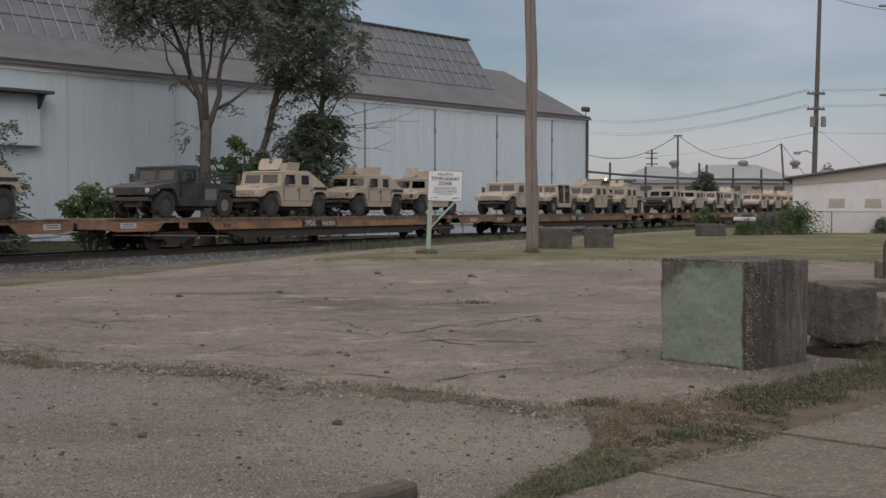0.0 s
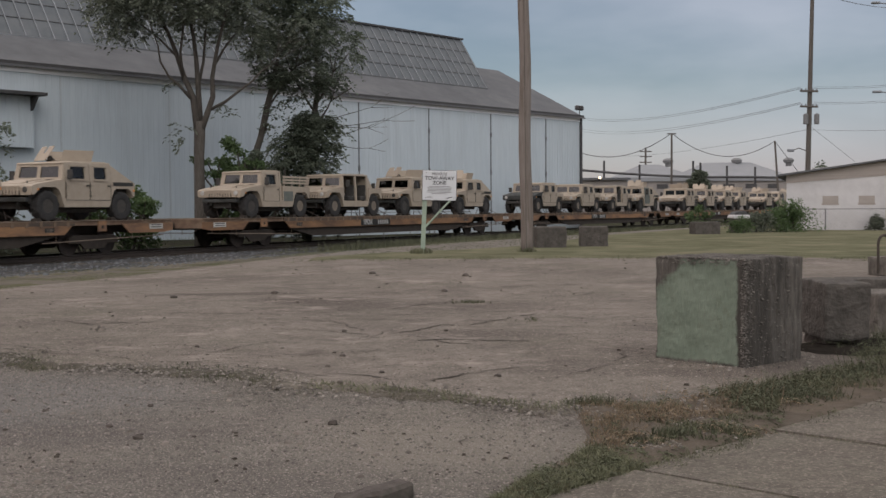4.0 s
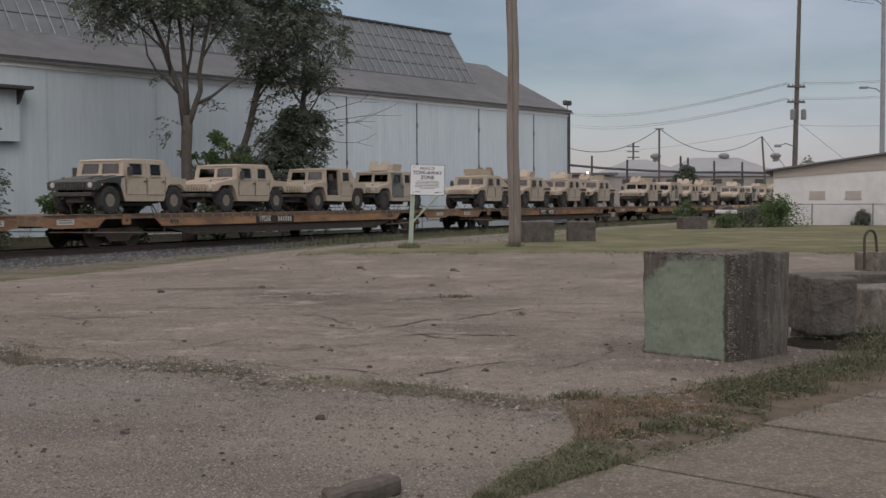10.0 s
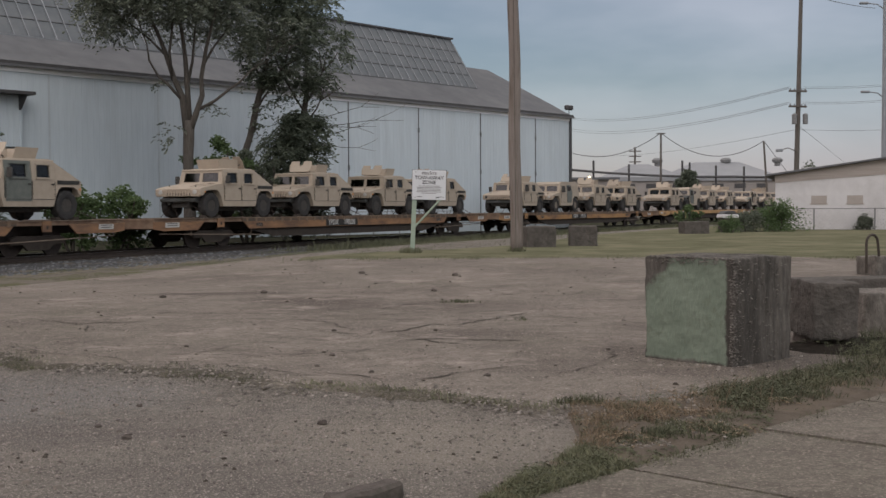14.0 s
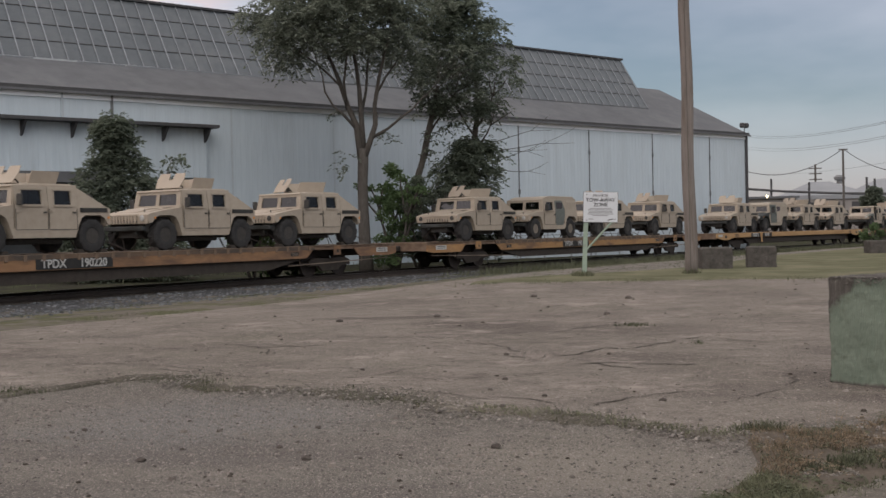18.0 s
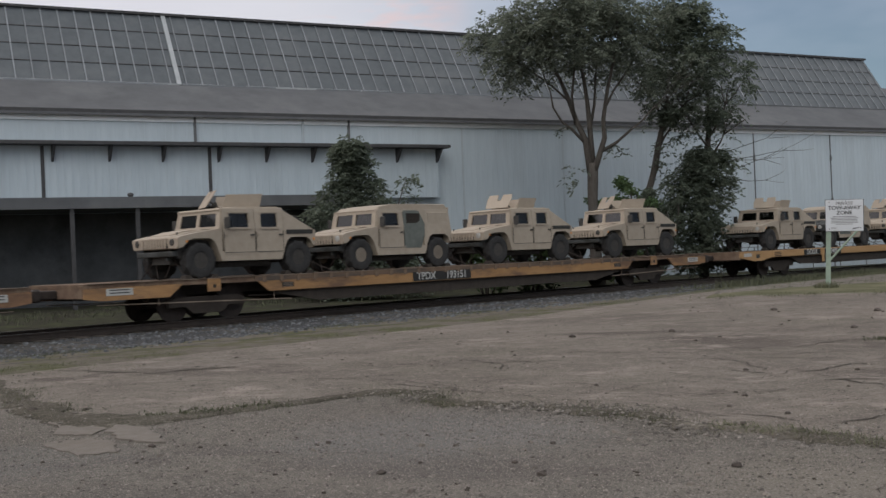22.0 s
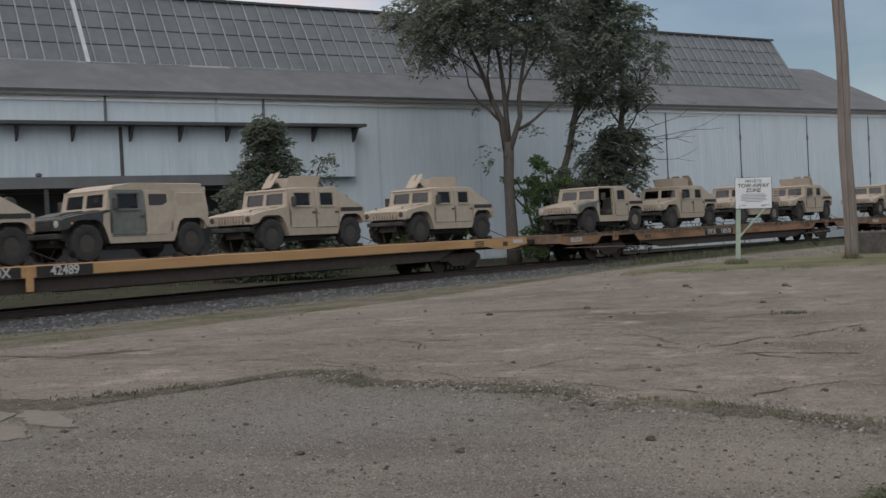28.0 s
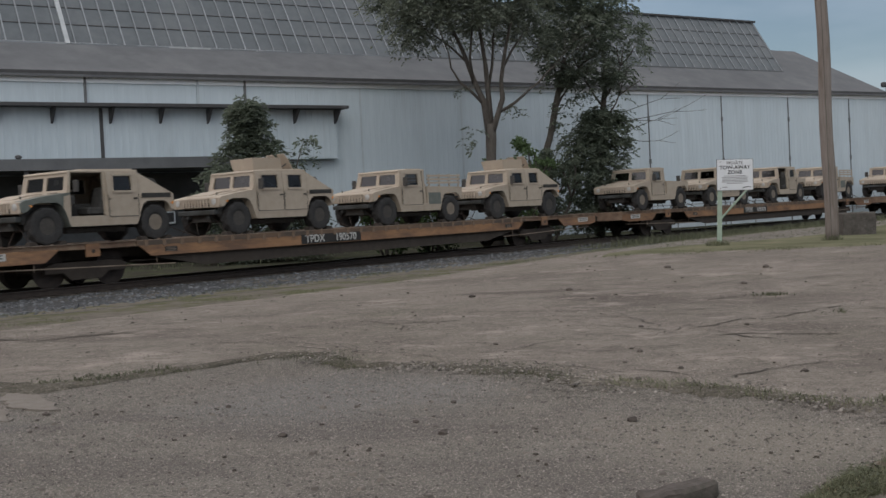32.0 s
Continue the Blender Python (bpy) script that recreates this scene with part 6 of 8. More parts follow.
# ---------------------------------------------------------------- buildings in the distance
SIDING_WHITE = mat("white_block_wall", (0.52, 0.515, 0.53), (0.60, 0.595, 0.61), 1.5, 0.8, c3=(0.46, 0.455, 0.46), c3_scale=0.4, bump=0.1)
SIDING_TAN = mat("tan_gable_siding", (0.34, 0.305, 0.285), (0.41, 0.37, 0.345), 2, 0.8, stretch=(0.3, 0.3, 6))
BOARD_TAN = mat("boarded_window", (0.33, 0.30, 0.28), (0.39, 0.355, 0.33), 3, 0.8)
FAR_TAN = mat("far_tan_wall", (0.25, 0.232, 0.222), (0.31, 0.288, 0.275), 0.4, 0.9)
FAR_WHITE = mat("far_pale_roof", (0.222, 0.233, 0.248), (0.266, 0.277, 0.292), 0.3, 0.8)


def make_white_building():
    X0, Y0 = 16.3, 53.4
    e = thing("white_building", pose(X0, Y0, 0.1, 0, 0, -19), "low white building with tan gable and boarded windows", "building")
    w = part("wall", prism([(0, -0.4), (20, -0.4), (20, 3.70), (0, 2.31)], 0, 0.25), SIDING_WHITE, e, "white painted wall")
    part("gable", prism([(-0.02, 2.31), (20, 3.70), (20, 5.45), (-0.02, 2.66)], -0.03, 0.24), SIDING_TAN, e, "tan lap-sided gable")
    for i in range(5):
        part("lap_line", prism([(1.2 + 1.4 * i, 2.31 + 0.14 * (1.2 + 1.4 * i) - 0.02), (20, 3.80 + 0.26 * i), (20, 3.815 + 0.26 * i), (1.2 + 1.4 * i, 2.31 + 0.14 * (1.2 + 1.4 * i))], -0.04, -0.03), BOARD_TAN, e)
    part("side_wall", box(0, 0.25, 0.25, 18, -0.4, 2.6), SIDING_WHITE, e)
    part("roof", prism([(-0.45, 2.62), (20.3, 5.50), (20.3, 5.58), (-0.45, 2.70)], -0.35, 18), ROOF_GREY, e, "thin dark roof edge")
    for x in (1.6, 3.17, 8.2, 9.9):
        k = part("window", box(x, x + 0.69, -0.03, 0.02, 1.35, 1.70), BOARD_TAN, w, "boarded tan window")
        part("frame", box(x - 0.04, x + 0.73, -0.02, 0.0, 1.29, 1.35), SIDING_TAN, k)
    # wire fence in front
    f = thing("wire_fence", pose(X0 + 1.35, Y0 - 1.4, 0.15, 0, 0, -19), "low chain-link fence before the white building", "fence")
    for i in range(10):
        part("fence_post", rod((i * 2.6, 0, -0.2), (i * 2.6, 0, 1.08), 0.03, n=8), STEEL_DULL, f)
    for z in (1.05, 0.06):
        part("fence_rail", rod((-2.2, 0, z), (24, 0, z), 0.018, n=6), STEEL_DULL, f)
    bm = bmesh.new()
    for i in range(160):
        for sg in (1, -1):
            x = -2.0 + i * 0.16
            add_rod(bm, (x, 0, 0.06), (x + sg * 1.0, 0, 1.05), 0.0022, n=3, caps=False)
    tagged(part("mesh", bm, STEEL_DULL, f, "thin diamond wire mesh"), kind="stuff")


make_white_building()


def make_far_buildings():
    R = 165.0
    # long tan building with pale hipped roofs
    x0, x1 = spot(bearing(1045), R)[0], spot(bearing(1420), R)[0]
    e = thing("far_building", pose(0, R, 0), "long tan industrial building with pale hipped roofs", "building")
    part("wall", box(x0, x1, 0, 20, -1, height(325, R)), FAR_TAN, e)
    part("flat_roof", box(x0 - 0.3, x1 + 0.3, -0.3, 20, height(325, R), height(318, R)), FAR_WHITE, e)
    for a, b, zt in ((1105, 1260, 291), (1225, 1430, 288)):
        xa, xb = spot(bearing(a), R)[0], spot(bearing(b), R)[0]
        bm = bmesh.new()
        z0, z1 = height(320, R), height(zt, R)
        lo = [bm.verts.new(p) for p in ((xa, 2, z0), (xb, 2, z0), (xb, 18, z0), (xa, 18, z0))]
        hi = [bm.verts.new(p) for p in ((xa + 5.0, 9, z1), (xb - 5.0, 9, z1), (xb - 5.0, 11, z1), (xa + 5.0, 11, z1))]
        bm.faces.new(hi)
        for i in range(4):
            bm.faces.new((lo[i], lo[(i + 1) % 4], hi[(i + 1) % 4], hi[i]))
        r = part("hipped_roof", bm, FAR_WHITE, e, "pale sheet roof")
    for px in (1215, 1343, 1440):
        xx = spot(bearing(px), R)[0]
        part("roof_ventilator", lathe([(0, 0.45), (0.5, 0.45), (0.55, 0.72), (0.95, 0.85), (1.25, 0.5), (1.3, 0.05)], 12, "z"), STEEL_DULL, e, "", pose(xx, 9, height(293, R) - 0.2))
    for i in range(9):
        xx = x0 + 4 + i * 3.2
        part("window", box(xx, xx + 1.6, -0.06, 0.0, height(338, R), height(330, R)), DARK_TRIM, e)
    # post-and-pipe line
    R2 = 150.0
    f = thing("pipe_bridge", pose(0, R2, 0), "long dark pipe carried on tall posts", "pipe bridge")
    bm = bmesh.new()
    pts = [(spot(bearing(px), R2)[0], 0, height(py, R2)) for px, py in ((1035, 304), (1100, 310), (1180, 315), (1260, 318), (1330, 318), (1410, 320))]
    add_tube(bm, pts, [0.16] * len(pts), 7)
    part("pipe", bm, DARK_TRIM, f)
    for px, py in ((1080, 288), (1143, 295), (1238, 289), (1251, 292), (1298, 298), (1348, 300)):
        xx = spot(bearing(px), R2)[0]
        part("post", rod((xx, 0.3, -1), (xx, 0.3, height(py, R2)), 0.14, n=8), DARK_TRIM, f)
    R3 = 132.0
    px0 = []
    for px, py, lean in ((1199, 240, 0.0), (1387, 255, 0.35)):
        xx, yy = spot(bearing(px), R3)
        g = thing("cable_pole", pose(xx, yy, 0), "slim dark pole carrying a slack cable", "utility pole")
        zt = height(py, R3)
        part("shaft", rod((lean, 0, -1), (-lean, 0, zt), 0.15, 0.11, n=8), POLE_DARK, g)
        if lean == 0:
            part("crossarm", box(-0.5, 0.5, -0.08, 0.08, zt - 0.12, zt), POLE_DARK, g)
        px0.append((xx - lean, yy, zt))
    xx, yy = spot(bearing(1040), R3 + 10)
    cable("slack_cable", sagging(px0[0], (xx, yy, height(274, R3 + 10)), 1.4), 0.045, "thick slack cable between poles")
    cable("slack_cable", sagging(px0[0], px0[1], 2.2), 0.045, "thick slack cable between poles")
    cable("guy_wire", sagging(px0[1], (spot(bearing(1425), R3)[0], R3, height(312, R3)), 0.0, 2), 0.04, "taut guy wire of a cable pole")
    xx, yy = spot(bearing(1153), 230)
    g = thing("power_pole", pose(xx, yy, 0), "distant power pole with three crossarms", "power pole")
    part("shaft", rod((0, 0, -1), (0, 0, height(265, 230)), 0.2, n=8), POLE_DARK, g)
    for py in (272, 281, 291):
        z = height(py, 230)
        part("crossarm", box(-1.2, 1.2, -0.1, 0.1, z - 0.1, z + 0.1), POLE_DARK, g)
    # shed with a lit lamp past the corner of the warehouse
    x0, x1 = spot(bearing(1030), 118)[0], spot(bearing(1120), 118)[0]
    s = thing("low_shed", pose(0, 118, 0), "low grey shed beyond the warehouse corner", "shed")
    part("wall", box(x0, x1, 0, 6, -1, height(322, 118)), FAR_TAN, s)
    part("roof", box(x0 - 0.3, x1 + 0.3, -0.4, 6.4, height(322, 118), height(318, 118)), ROOF_GREY, s)
    xl, yl = spot(bearing(1072), 117)
    lm = thing("wall_lamp", pose(xl, yl, height(318, 117)), "glowing warm yard lamp", "lamp")
    bm = bmesh.new()
    bmesh.ops.create_uvsphere(bm, u_segments=12, v_segments=8, radius=0.12)
    part("bulb", bm, LAMP_GLOW, lm, "glowing warm bulb")
    part("bracket", rod((0, 0, -0.15), (0, 0.9, -0.3), 0.04), DARK_TRIM, lm)


LAMP_GLOW = mat("warm_lamp_glow", (1.0, 0.78, 0.45), (1.0, 0.82, 0.5), 1, 0.5, emit=4.0)
make_far_buildings()

# ---------------------------------------------------------------- trees and shrubs
BARK = mat("grey_brown_bark", (0.062, 0.056, 0.050), (0.115, 0.104, 0.093), 6, 0.95, bump=0.7, bump_scale=18, stretch=(4, 4, 0.6))
LEAF = leaf_mat("dark_tree_leaf", (0.135, 0.156, 0.124), (0.196, 0.218, 0.170))
LEAF_DENSE = leaf_mat("deep_green_leaf", (0.110, 0.134, 0.106), (0.168, 0.194, 0.144))
LEAF_LIGHT = leaf_mat("fresh_green_leaf", (0.09, 0.14, 0.065), (0.145, 0.205, 0.095))


def leaf_cloud(clumps, per, size, seed):
    """Leaves as small folded blades, scattered in clumps (centre, radii)."""
    rng = np.random.RandomState(seed)
    P = []
    for (cx, cy, cz, rx, ry, rz) in clumps:
        n = int(per * max(0.03, rx * ry * rz) ** 0.66)
        u = rng.randn(n, 3)
        u /= np.linalg.norm(u, axis=1)[:, None]
        u *= rng.rand(n, 1) ** 0.5
        P.append(u * (rx, ry, rz) + (cx, cy, cz))
    P = np.concatenate(P)
    n = len(P)
    s = size * (0.5 + 0.9 * rng.rand(n, 1))
    a = rng.randn(n, 3) * (1, 1, 0.5)
    a /= np.linalg.norm(a, axis=1)[:, None]
    b = np.cross(a, rng.randn(n, 3))
    b /= np.linalg.norm(b, axis=1)[:, None] + 1e-9
    c = np.cross(a, b) * 0.22
    V = np.stack([P - a * s * 0.5, P + b * s * 0.26 + c * s, P + a * s * 0.5, P - b * s * 0.26 + c * s], 1).reshape(-1, 3)
    i = np.arange(n)[:, None] * 4
    F = np.concatenate([i + (0, 1, 2), i + (0, 2, 3)])
    me = bpy.data.meshes.new("crown")
    me.from_pydata(V.tolist(), [], F.tolist())
    return me


def grow(bm, p, d, length, r, depth, rng, tips, up=0.25, fork=3, spread=0.55, shrink=0.72):
    """A limb that forks; the ends are kept for the leaves."""
    n = 5
    pts, rad = [tuple(p)], [r]
    q = Vector(p)
    v = Vector(d).normalized()
    for i in range(n):
        v = (v + Vector((rng.randn() * 0.10, rng.randn() * 0.10, up * 0.12 + rng.randn() * 0.05))).normalized()
        q = q + v * (length / n)
        pts.append(tuple(q))
        rad.append(r * (1 - 0.42 * (i + 1) / n))
    add_tube(bm, pts, rad, 7 if depth > 1 else 5)
    if depth <= 1:
        tips.append(q.copy())
    if depth <= 2:
        tips.append(Vector(pts[3]))
    if depth == 0:
        return
    for k in range(fork):
        a = 6.283 * (k + 0.6 * rng.rand()) / fork
        side = v.orthogonal().normalized()
        side.rotate(Matrix.Rotation(a, 3, v))
        nd = (v + side * spread * (0.7 + 0.6 * rng.rand())).normalized()
        grow(bm, q, nd, length * shrink * (0.8 + 0.4 * rng.rand()), r * 0.56, depth - 1, rng, tips, up, fork, spread, shrink)


def frond_cloud(spots, length, leaf, seed, pairs=6, droop=0.55):
    """Feathered leaves: each spot (place, radius, count) throws out drooping stalks set with pairs of leaflets."""
    rng = np.random.RandomState(seed)
    P = []
    D = []
    for (cx, cy, cz, r, n) in spots:
        u = rng.randn(n, 3) * (1, 1, 0.55)
        u /= np.linalg.norm(u, axis=1)[:, None]
        P.append(u * (r * rng.rand(n, 1) ** 0.6) + (cx, cy, cz))
        D.append(u * (1, 1, 0.35) + rng.randn(n, 3) * (0.55, 0.55, 0.12))
    P, D = np.concatenate(P), np.concatenate(D)
    D /= np.linalg.norm(D, axis=1)[:, None]
    n = len(P)
    L = length * (0.6 + 0.7 * rng.rand(n, 1))
    side = np.cross(D, (0, 0, 1.0))
    side /= np.linalg.norm(side, axis=1)[:, None] + 1e-6
    V = []
    for k in range(pairs):
        f = (k + 1.0) / pairs
        Q = P + D * L * f
        Q[:, 2] -= droop * (L[:, 0] * f * f)
        for sg in (-1, 1):
            jit = rng.randn(n, 3) * 0.28
            a = side * sg * 0.85 + D * 0.55 + jit
            a[:, 2] -= 0.35
            a /= np.linalg.norm(a, axis=1)[:, None]
            w = np.cross(a, rng.randn(n, 3) * 0.5 + (0, 0, 1.0))
            w /= np.linalg.norm(w, axis=1)[:, None] + 1e-6
            s = leaf * (0.65 + 0.6 * rng.rand(n, 1))
            V.append(np.stack([Q, Q + a * s * 0.5 + w * s * 0.21, Q + a * s, Q + a * s * 0.5 - w * s * 0.21], 1))
    V = np.concatenate(V)
    m = len(V)
    i = np.arange(m)[:, None] * 4
    F = np.concatenate([i + (0, 1, 2), i + (0, 2, 3)])
    me = bpy.data.meshes.new("crown")
    me.from_pydata(V.reshape(-1, 3).tolist(), [], F.tolist())
    return me


def crown(e, spots, length, leaf, seed, material, label, pairs=6):
    me = frond_cloud(spots, length, leaf, seed, pairs)
    me.materials.append(material)
    c = new("crown", me)
    c.parent = e
    c["label"] = label
    return c


def make_big_tree():
    e = thing("tree", pose(-10.35, 49.0, -0.35, 0, 0, 11.9), "tall open-crowned tree with several bare stems", "tree")
    rng = np.random.RandomState(21)
    bm = bmesh.new()
    tips = []
    add_tube(bm, [(0.30, 0, -0.1), (0.24, 0, 1.4), (0.21, 0, 2.8), (0.20, 0, 3.9), (0.24, 0, 4.8), (0.27, 0, 5.45)], [0.36, 0.27, 0.235, 0.225, 0.24, 0.22], 12)
    # one trunk that parts into a fan of stems: points along each, first and last thickness
    stems = (([(0.16, 0, 5.0), (0.0, 0.05, 6.45), (-0.38, 0.1, 7.25), (-0.70, 0.15, 8.5), (-1.08, 0.2, 9.3), (-1.7, 0.3, 10.7)], 0.165, 0.05),
             ([(0.27, 0.05, 5.3), (0.24, 0.1, 7.1), (0.18, 0.2, 8.1), (0.0, 0.3, 9.1), (-0.25, 0.3, 10.6), (-0.3, 0.4, 11.8)], 0.135, 0.045),
             ([(0.34, -0.05, 5.0), (0.56, -0.1, 5.7), (0.82, -0.15, 6.5), (0.77, -0.2, 7.3), (1.02, -0.3, 8.5), (1.28, -0.4, 9.5), (1.7, -0.5, 10.9)], 0.15, 0.045),
             ([(0.62, -0.1, 5.9), (1.25, -0.3, 6.28), (1.89, -0.5, 6.75), (2.44, -0.6, 7.1), (3.0, -0.7, 7.7)], 0.075, 0.03),
             ([(-0.06, 0, 6.4), (-0.57, -0.2, 6.93), (-0.99, -0.3, 7.27), (-1.33, -0.5, 7.9), (-1.42, -0.6, 8.5), (-1.9, -0.8, 9.8)], 0.07, 0.025),
             ([(0.22, 0.1, 6.9), (0.42, 0.4, 8.0), (0.52, 0.7, 9.2), (0.75, 1.0, 10.8)], 0.08, 0.03),
             ([(-0.36, 0.1, 7.2), (-0.48, -0.3, 8.3), (-0.32, -0.7, 9.6), (-0.4, -1.1, 10.8)], 0.07, 0.03),
             ([(0.84, -0.2, 7.7), (1.35, 0.1, 8.6), (2.0, 0.4, 9.5), (2.6, 0.7, 10.6)], 0.06, 0.025),
             ([(-0.6, 0.1, 8.1), (-1.3, 0.3, 8.9), (-2.2, 0.5, 9.6), (-3.1, 0.6, 10.4)], 0.055, 0.02))
    for pts, r0, r1 in stems:
        bent = [(x + rng.randn() * 0.035, y, z) for x, y, z in pts]
        add_tube(bm, bent, list(np.linspace(r0, r1, len(bent))), 8)
        end, before = Vector(bent[-1]), Vector(bent[-2])
        d = (end - before).normalized()
        for k in range(3):
            grow(bm, before.lerp(end, 0.35 + 0.3 * k), d + Vector((rng.randn() * 0.5, rng.randn() * 0.5, 0.15)), 1.5, r1 * 0.8, 1, rng, tips, 0.3, 3, 0.6, 0.7)
    part("trunk", bm, BARK, e, "forked grey-brown trunk", None, True)
    spots = [(t.x, t.y, t.z, 0.4, 5) for t in tips if t.z > 9.3]
    for _ in range(190):
        a, rr = rng.rand() * 6.283, math.sqrt(rng.rand())
        cx, cy = -0.45 + 3.5 * rr * math.cos(a), 3.4 * rr * math.sin(a)
        hi = 13.4 - 2.3 * rr * rr + 0.45 * rng.randn()
        lo = 9.75 - 0.55 * rr
        spots.append((cx, cy, lo + (hi - lo) * rng.rand() ** 0.75, 0.55, 11))
    # low sprays at the rim, and tufts on the bare stems
    for lx, lz, n in ((-3.6, 9.3, 7), (-2.9, 9.0, 7), (-3.2, 9.6, 8), (-2.2, 9.2, 6), (2.6, 8.3, 8), (3.0, 8.9, 9), (2.2, 8.9, 7), (2.8, 9.6, 9), (-1.5, 9.3, 6)):
        spots.append((lx, 0.6 * rng.randn(), lz, 0.45, n))
    for lx, lz in ((-0.42, 5.15), (-0.35, 4.75), (1.15, 6.15), (1.4, 6.0), (-0.95, 7.0)):
        spots.append((lx, -0.15, lz, 0.12, 4))
    crown(e, spots, 0.62, 0.20, 22, LEAF, "ragged dark green crown with gaps")


def make_dense_tree():
    e = thing("tree", pose(-8.0, 53.0, -0.35, 0, 0, 8.6), "dense dark tree with a leaning trunk", "tree")
    rng = np.random.RandomState(31)
    bm = bmesh.new()
    tips = []
    add_tube(bm, [(-1.5, 0, -0.1), (-0.95, 0, 2.4), (-0.47, 0, 3.9), (-0.12, 0, 5.0), (0.0, 0, 5.5), (0.22, 0, 6.5), (0.45, 0, 7.4), (0.7, 0, 8.6)], [0.24, 0.20, 0.17, 0.15, 0.15, 0.15, 0.13, 0.09], 10)
    add_tube(bm, [(-0.1, 0, 5.1), (0.12, 0, 5.35), (0.25, 0, 5.4)], [0.06, 0.05, 0.03], 6)
    add_tube(bm, [(2.0, 0.5, -0.1), (2.0, 0.4, 2.0), (2.1, 0.4, 4.5), (2.35, 0.3, 6.0), (2.55, 0.3, 7.4), (2.5, 0.3, 9.0)], [0.22, 0.2, 0.17, 0.14, 0.11, 0.07], 9)
    for x, z, lean in ((0.35, 6.9, 0.7), (0.1, 6.2, 0.9), (2.4, 6.2, -0.5), (2.45, 6.6, 0.6), (2.2, 5.2, 0.8), (0.5, 7.6, -0.4)):
        grow(bm, (x, 0.2, z), Vector((lean, rng.randn() * 0.3, 0.9)), 1.8, 0.06, 1, rng, tips)
    # bare twigs at the side
    for z, up, ln in ((5.9, 0.25, 2.0), (5.55, 0.02, 2.6), (4.9, 0.35, 1.9), (4.7, -0.25, 1.8), (5.6, -0.12, 1.8)):
        grow(bm, (3.1, 0.2, z), Vector((1, 0.05, up)), ln, 0.020, 1, rng, [], 0.05, 2, 0.35, 0.55)
    part("trunk", bm, BARK, e, "leaning grey-brown trunk", None, True)
    spots = []
    for _ in range(150):
        zc = 7.3 + 5.6 * rng.rand() ** 0.9
        w = float(np.interp(zc, [7.3, 8.2, 9.2, 10.5, 11.8, 12.9], [1.6, 2.35, 2.6, 2.3, 1.7, 0.7]))
        mid = float(np.interp(zc, [7.3, 8.6, 12.9], [1.75, 2.0, 1.45]))
        a, rr = rng.rand() * 6.283, math.sqrt(rng.rand())
        spots.append((mid + w * rr * math.cos(a), w * rr * math.sin(a), zc, 0.50, 14))
    for _ in range(130):
        zc = 0.8 + 5.2 * rng.rand()
        w = float(np.interp(zc, [0.8, 3.5, 5.2, 6.2], [1.7, 1.45, 1.2, 0.5]))
        mid = float(np.interp(zc, [0.8, 4.0, 6.0], [1.8, 1.8, 2.3]))
        a, rr = rng.rand() * 6.283, math.sqrt(rng.rand())
        spots.append((mid + w * rr * math.cos(a), w * rr * math.sin(a), zc, 0.42, 15))
    for lx, lz in ((0.5, 6.6), (1.0, 6.7), (0.35, 6.2), (3.1, 6.6), (2.9, 6.9), (3.35, 5.6), (3.6, 5.35), (3.2, 4.6), (0.5, 5.6), (1.4, 6.9)):
        spots.append((lx, 0.3 * rng.randn(), lz, 0.25, 6))
    crown(e, spots, 0.5, 0.21, 32, LEAF_DENSE, "thick dark green crown")


def make_young_tree():
    e = thing("tree", pose(-18.1, 41.2, -0.35, 0, 0, 23.7), "dark leafy young tree before the loading bay", "tree")
    rng = np.random.RandomState(71)
    bm = bmesh.new()
    tips = []
    add_tube(bm, [(0.1, 0, -0.1), (0.05, 0, 2.0), (0.0, 0, 4.0), (0.06, 0, 6.2)], [0.11, 0.085, 0.05, 0.015], 7)
    add_tube(bm, [(0.9, 0.3, -0.1), (1.2, 0.3, 1.6), (1.7, 0.2, 3.4), (2.2, 0.1, 4.85)], [0.07, 0.055, 0.035, 0.012], 6)
    for z in (1.2, 2.0, 2.8, 3.5, 4.2, 4.9):
        for sg in (-1, 1):
            grow(bm, (0.05, 0, z), Vector((sg, rng.randn() * 0.6, 0.7)), 1.0 - 0.1 * z, 0.03, 1, rng, tips, 0.3, 2, 0.5, 0.6)
    part("trunk", bm, BARK, e, "thin forked stem", None, True)
    spots = []
    for _ in range(230):
        z = 0.4 + 5.9 * rng.rand() ** 1.15
        lo = -float(np.interp(z, [0.4, 2.8, 3.9, 4.9, 6.0, 6.4], [1.7, 1.7, 1.35, 0.6, 0.25, 0.05]))
        hi = float(np.interp(z, [0.4, 2.6, 3.3, 4.2, 5.0, 6.0, 6.4], [2.6, 2.6, 2.0, 1.15, 0.75, 0.25, 0.05]))
        d = 0.5 * (hi - lo)
        spots.append((lo + (hi - lo) * rng.rand(), d * (rng.rand() - 0.5) * 1.4, z, 0.34, 13))
    for lx, lz in ((2.15, 4.75), (2.4, 4.6), (1.95, 4.4), (2.1, 4.0), (1.7, 3.9), (2.55, 4.85)):
        spots.append((lx, 0.1, lz, 0.16, 4))
    crown(e, spots, 0.40, 0.22, 72, LEAF_DENSE, "ragged dark green foliage", 4)


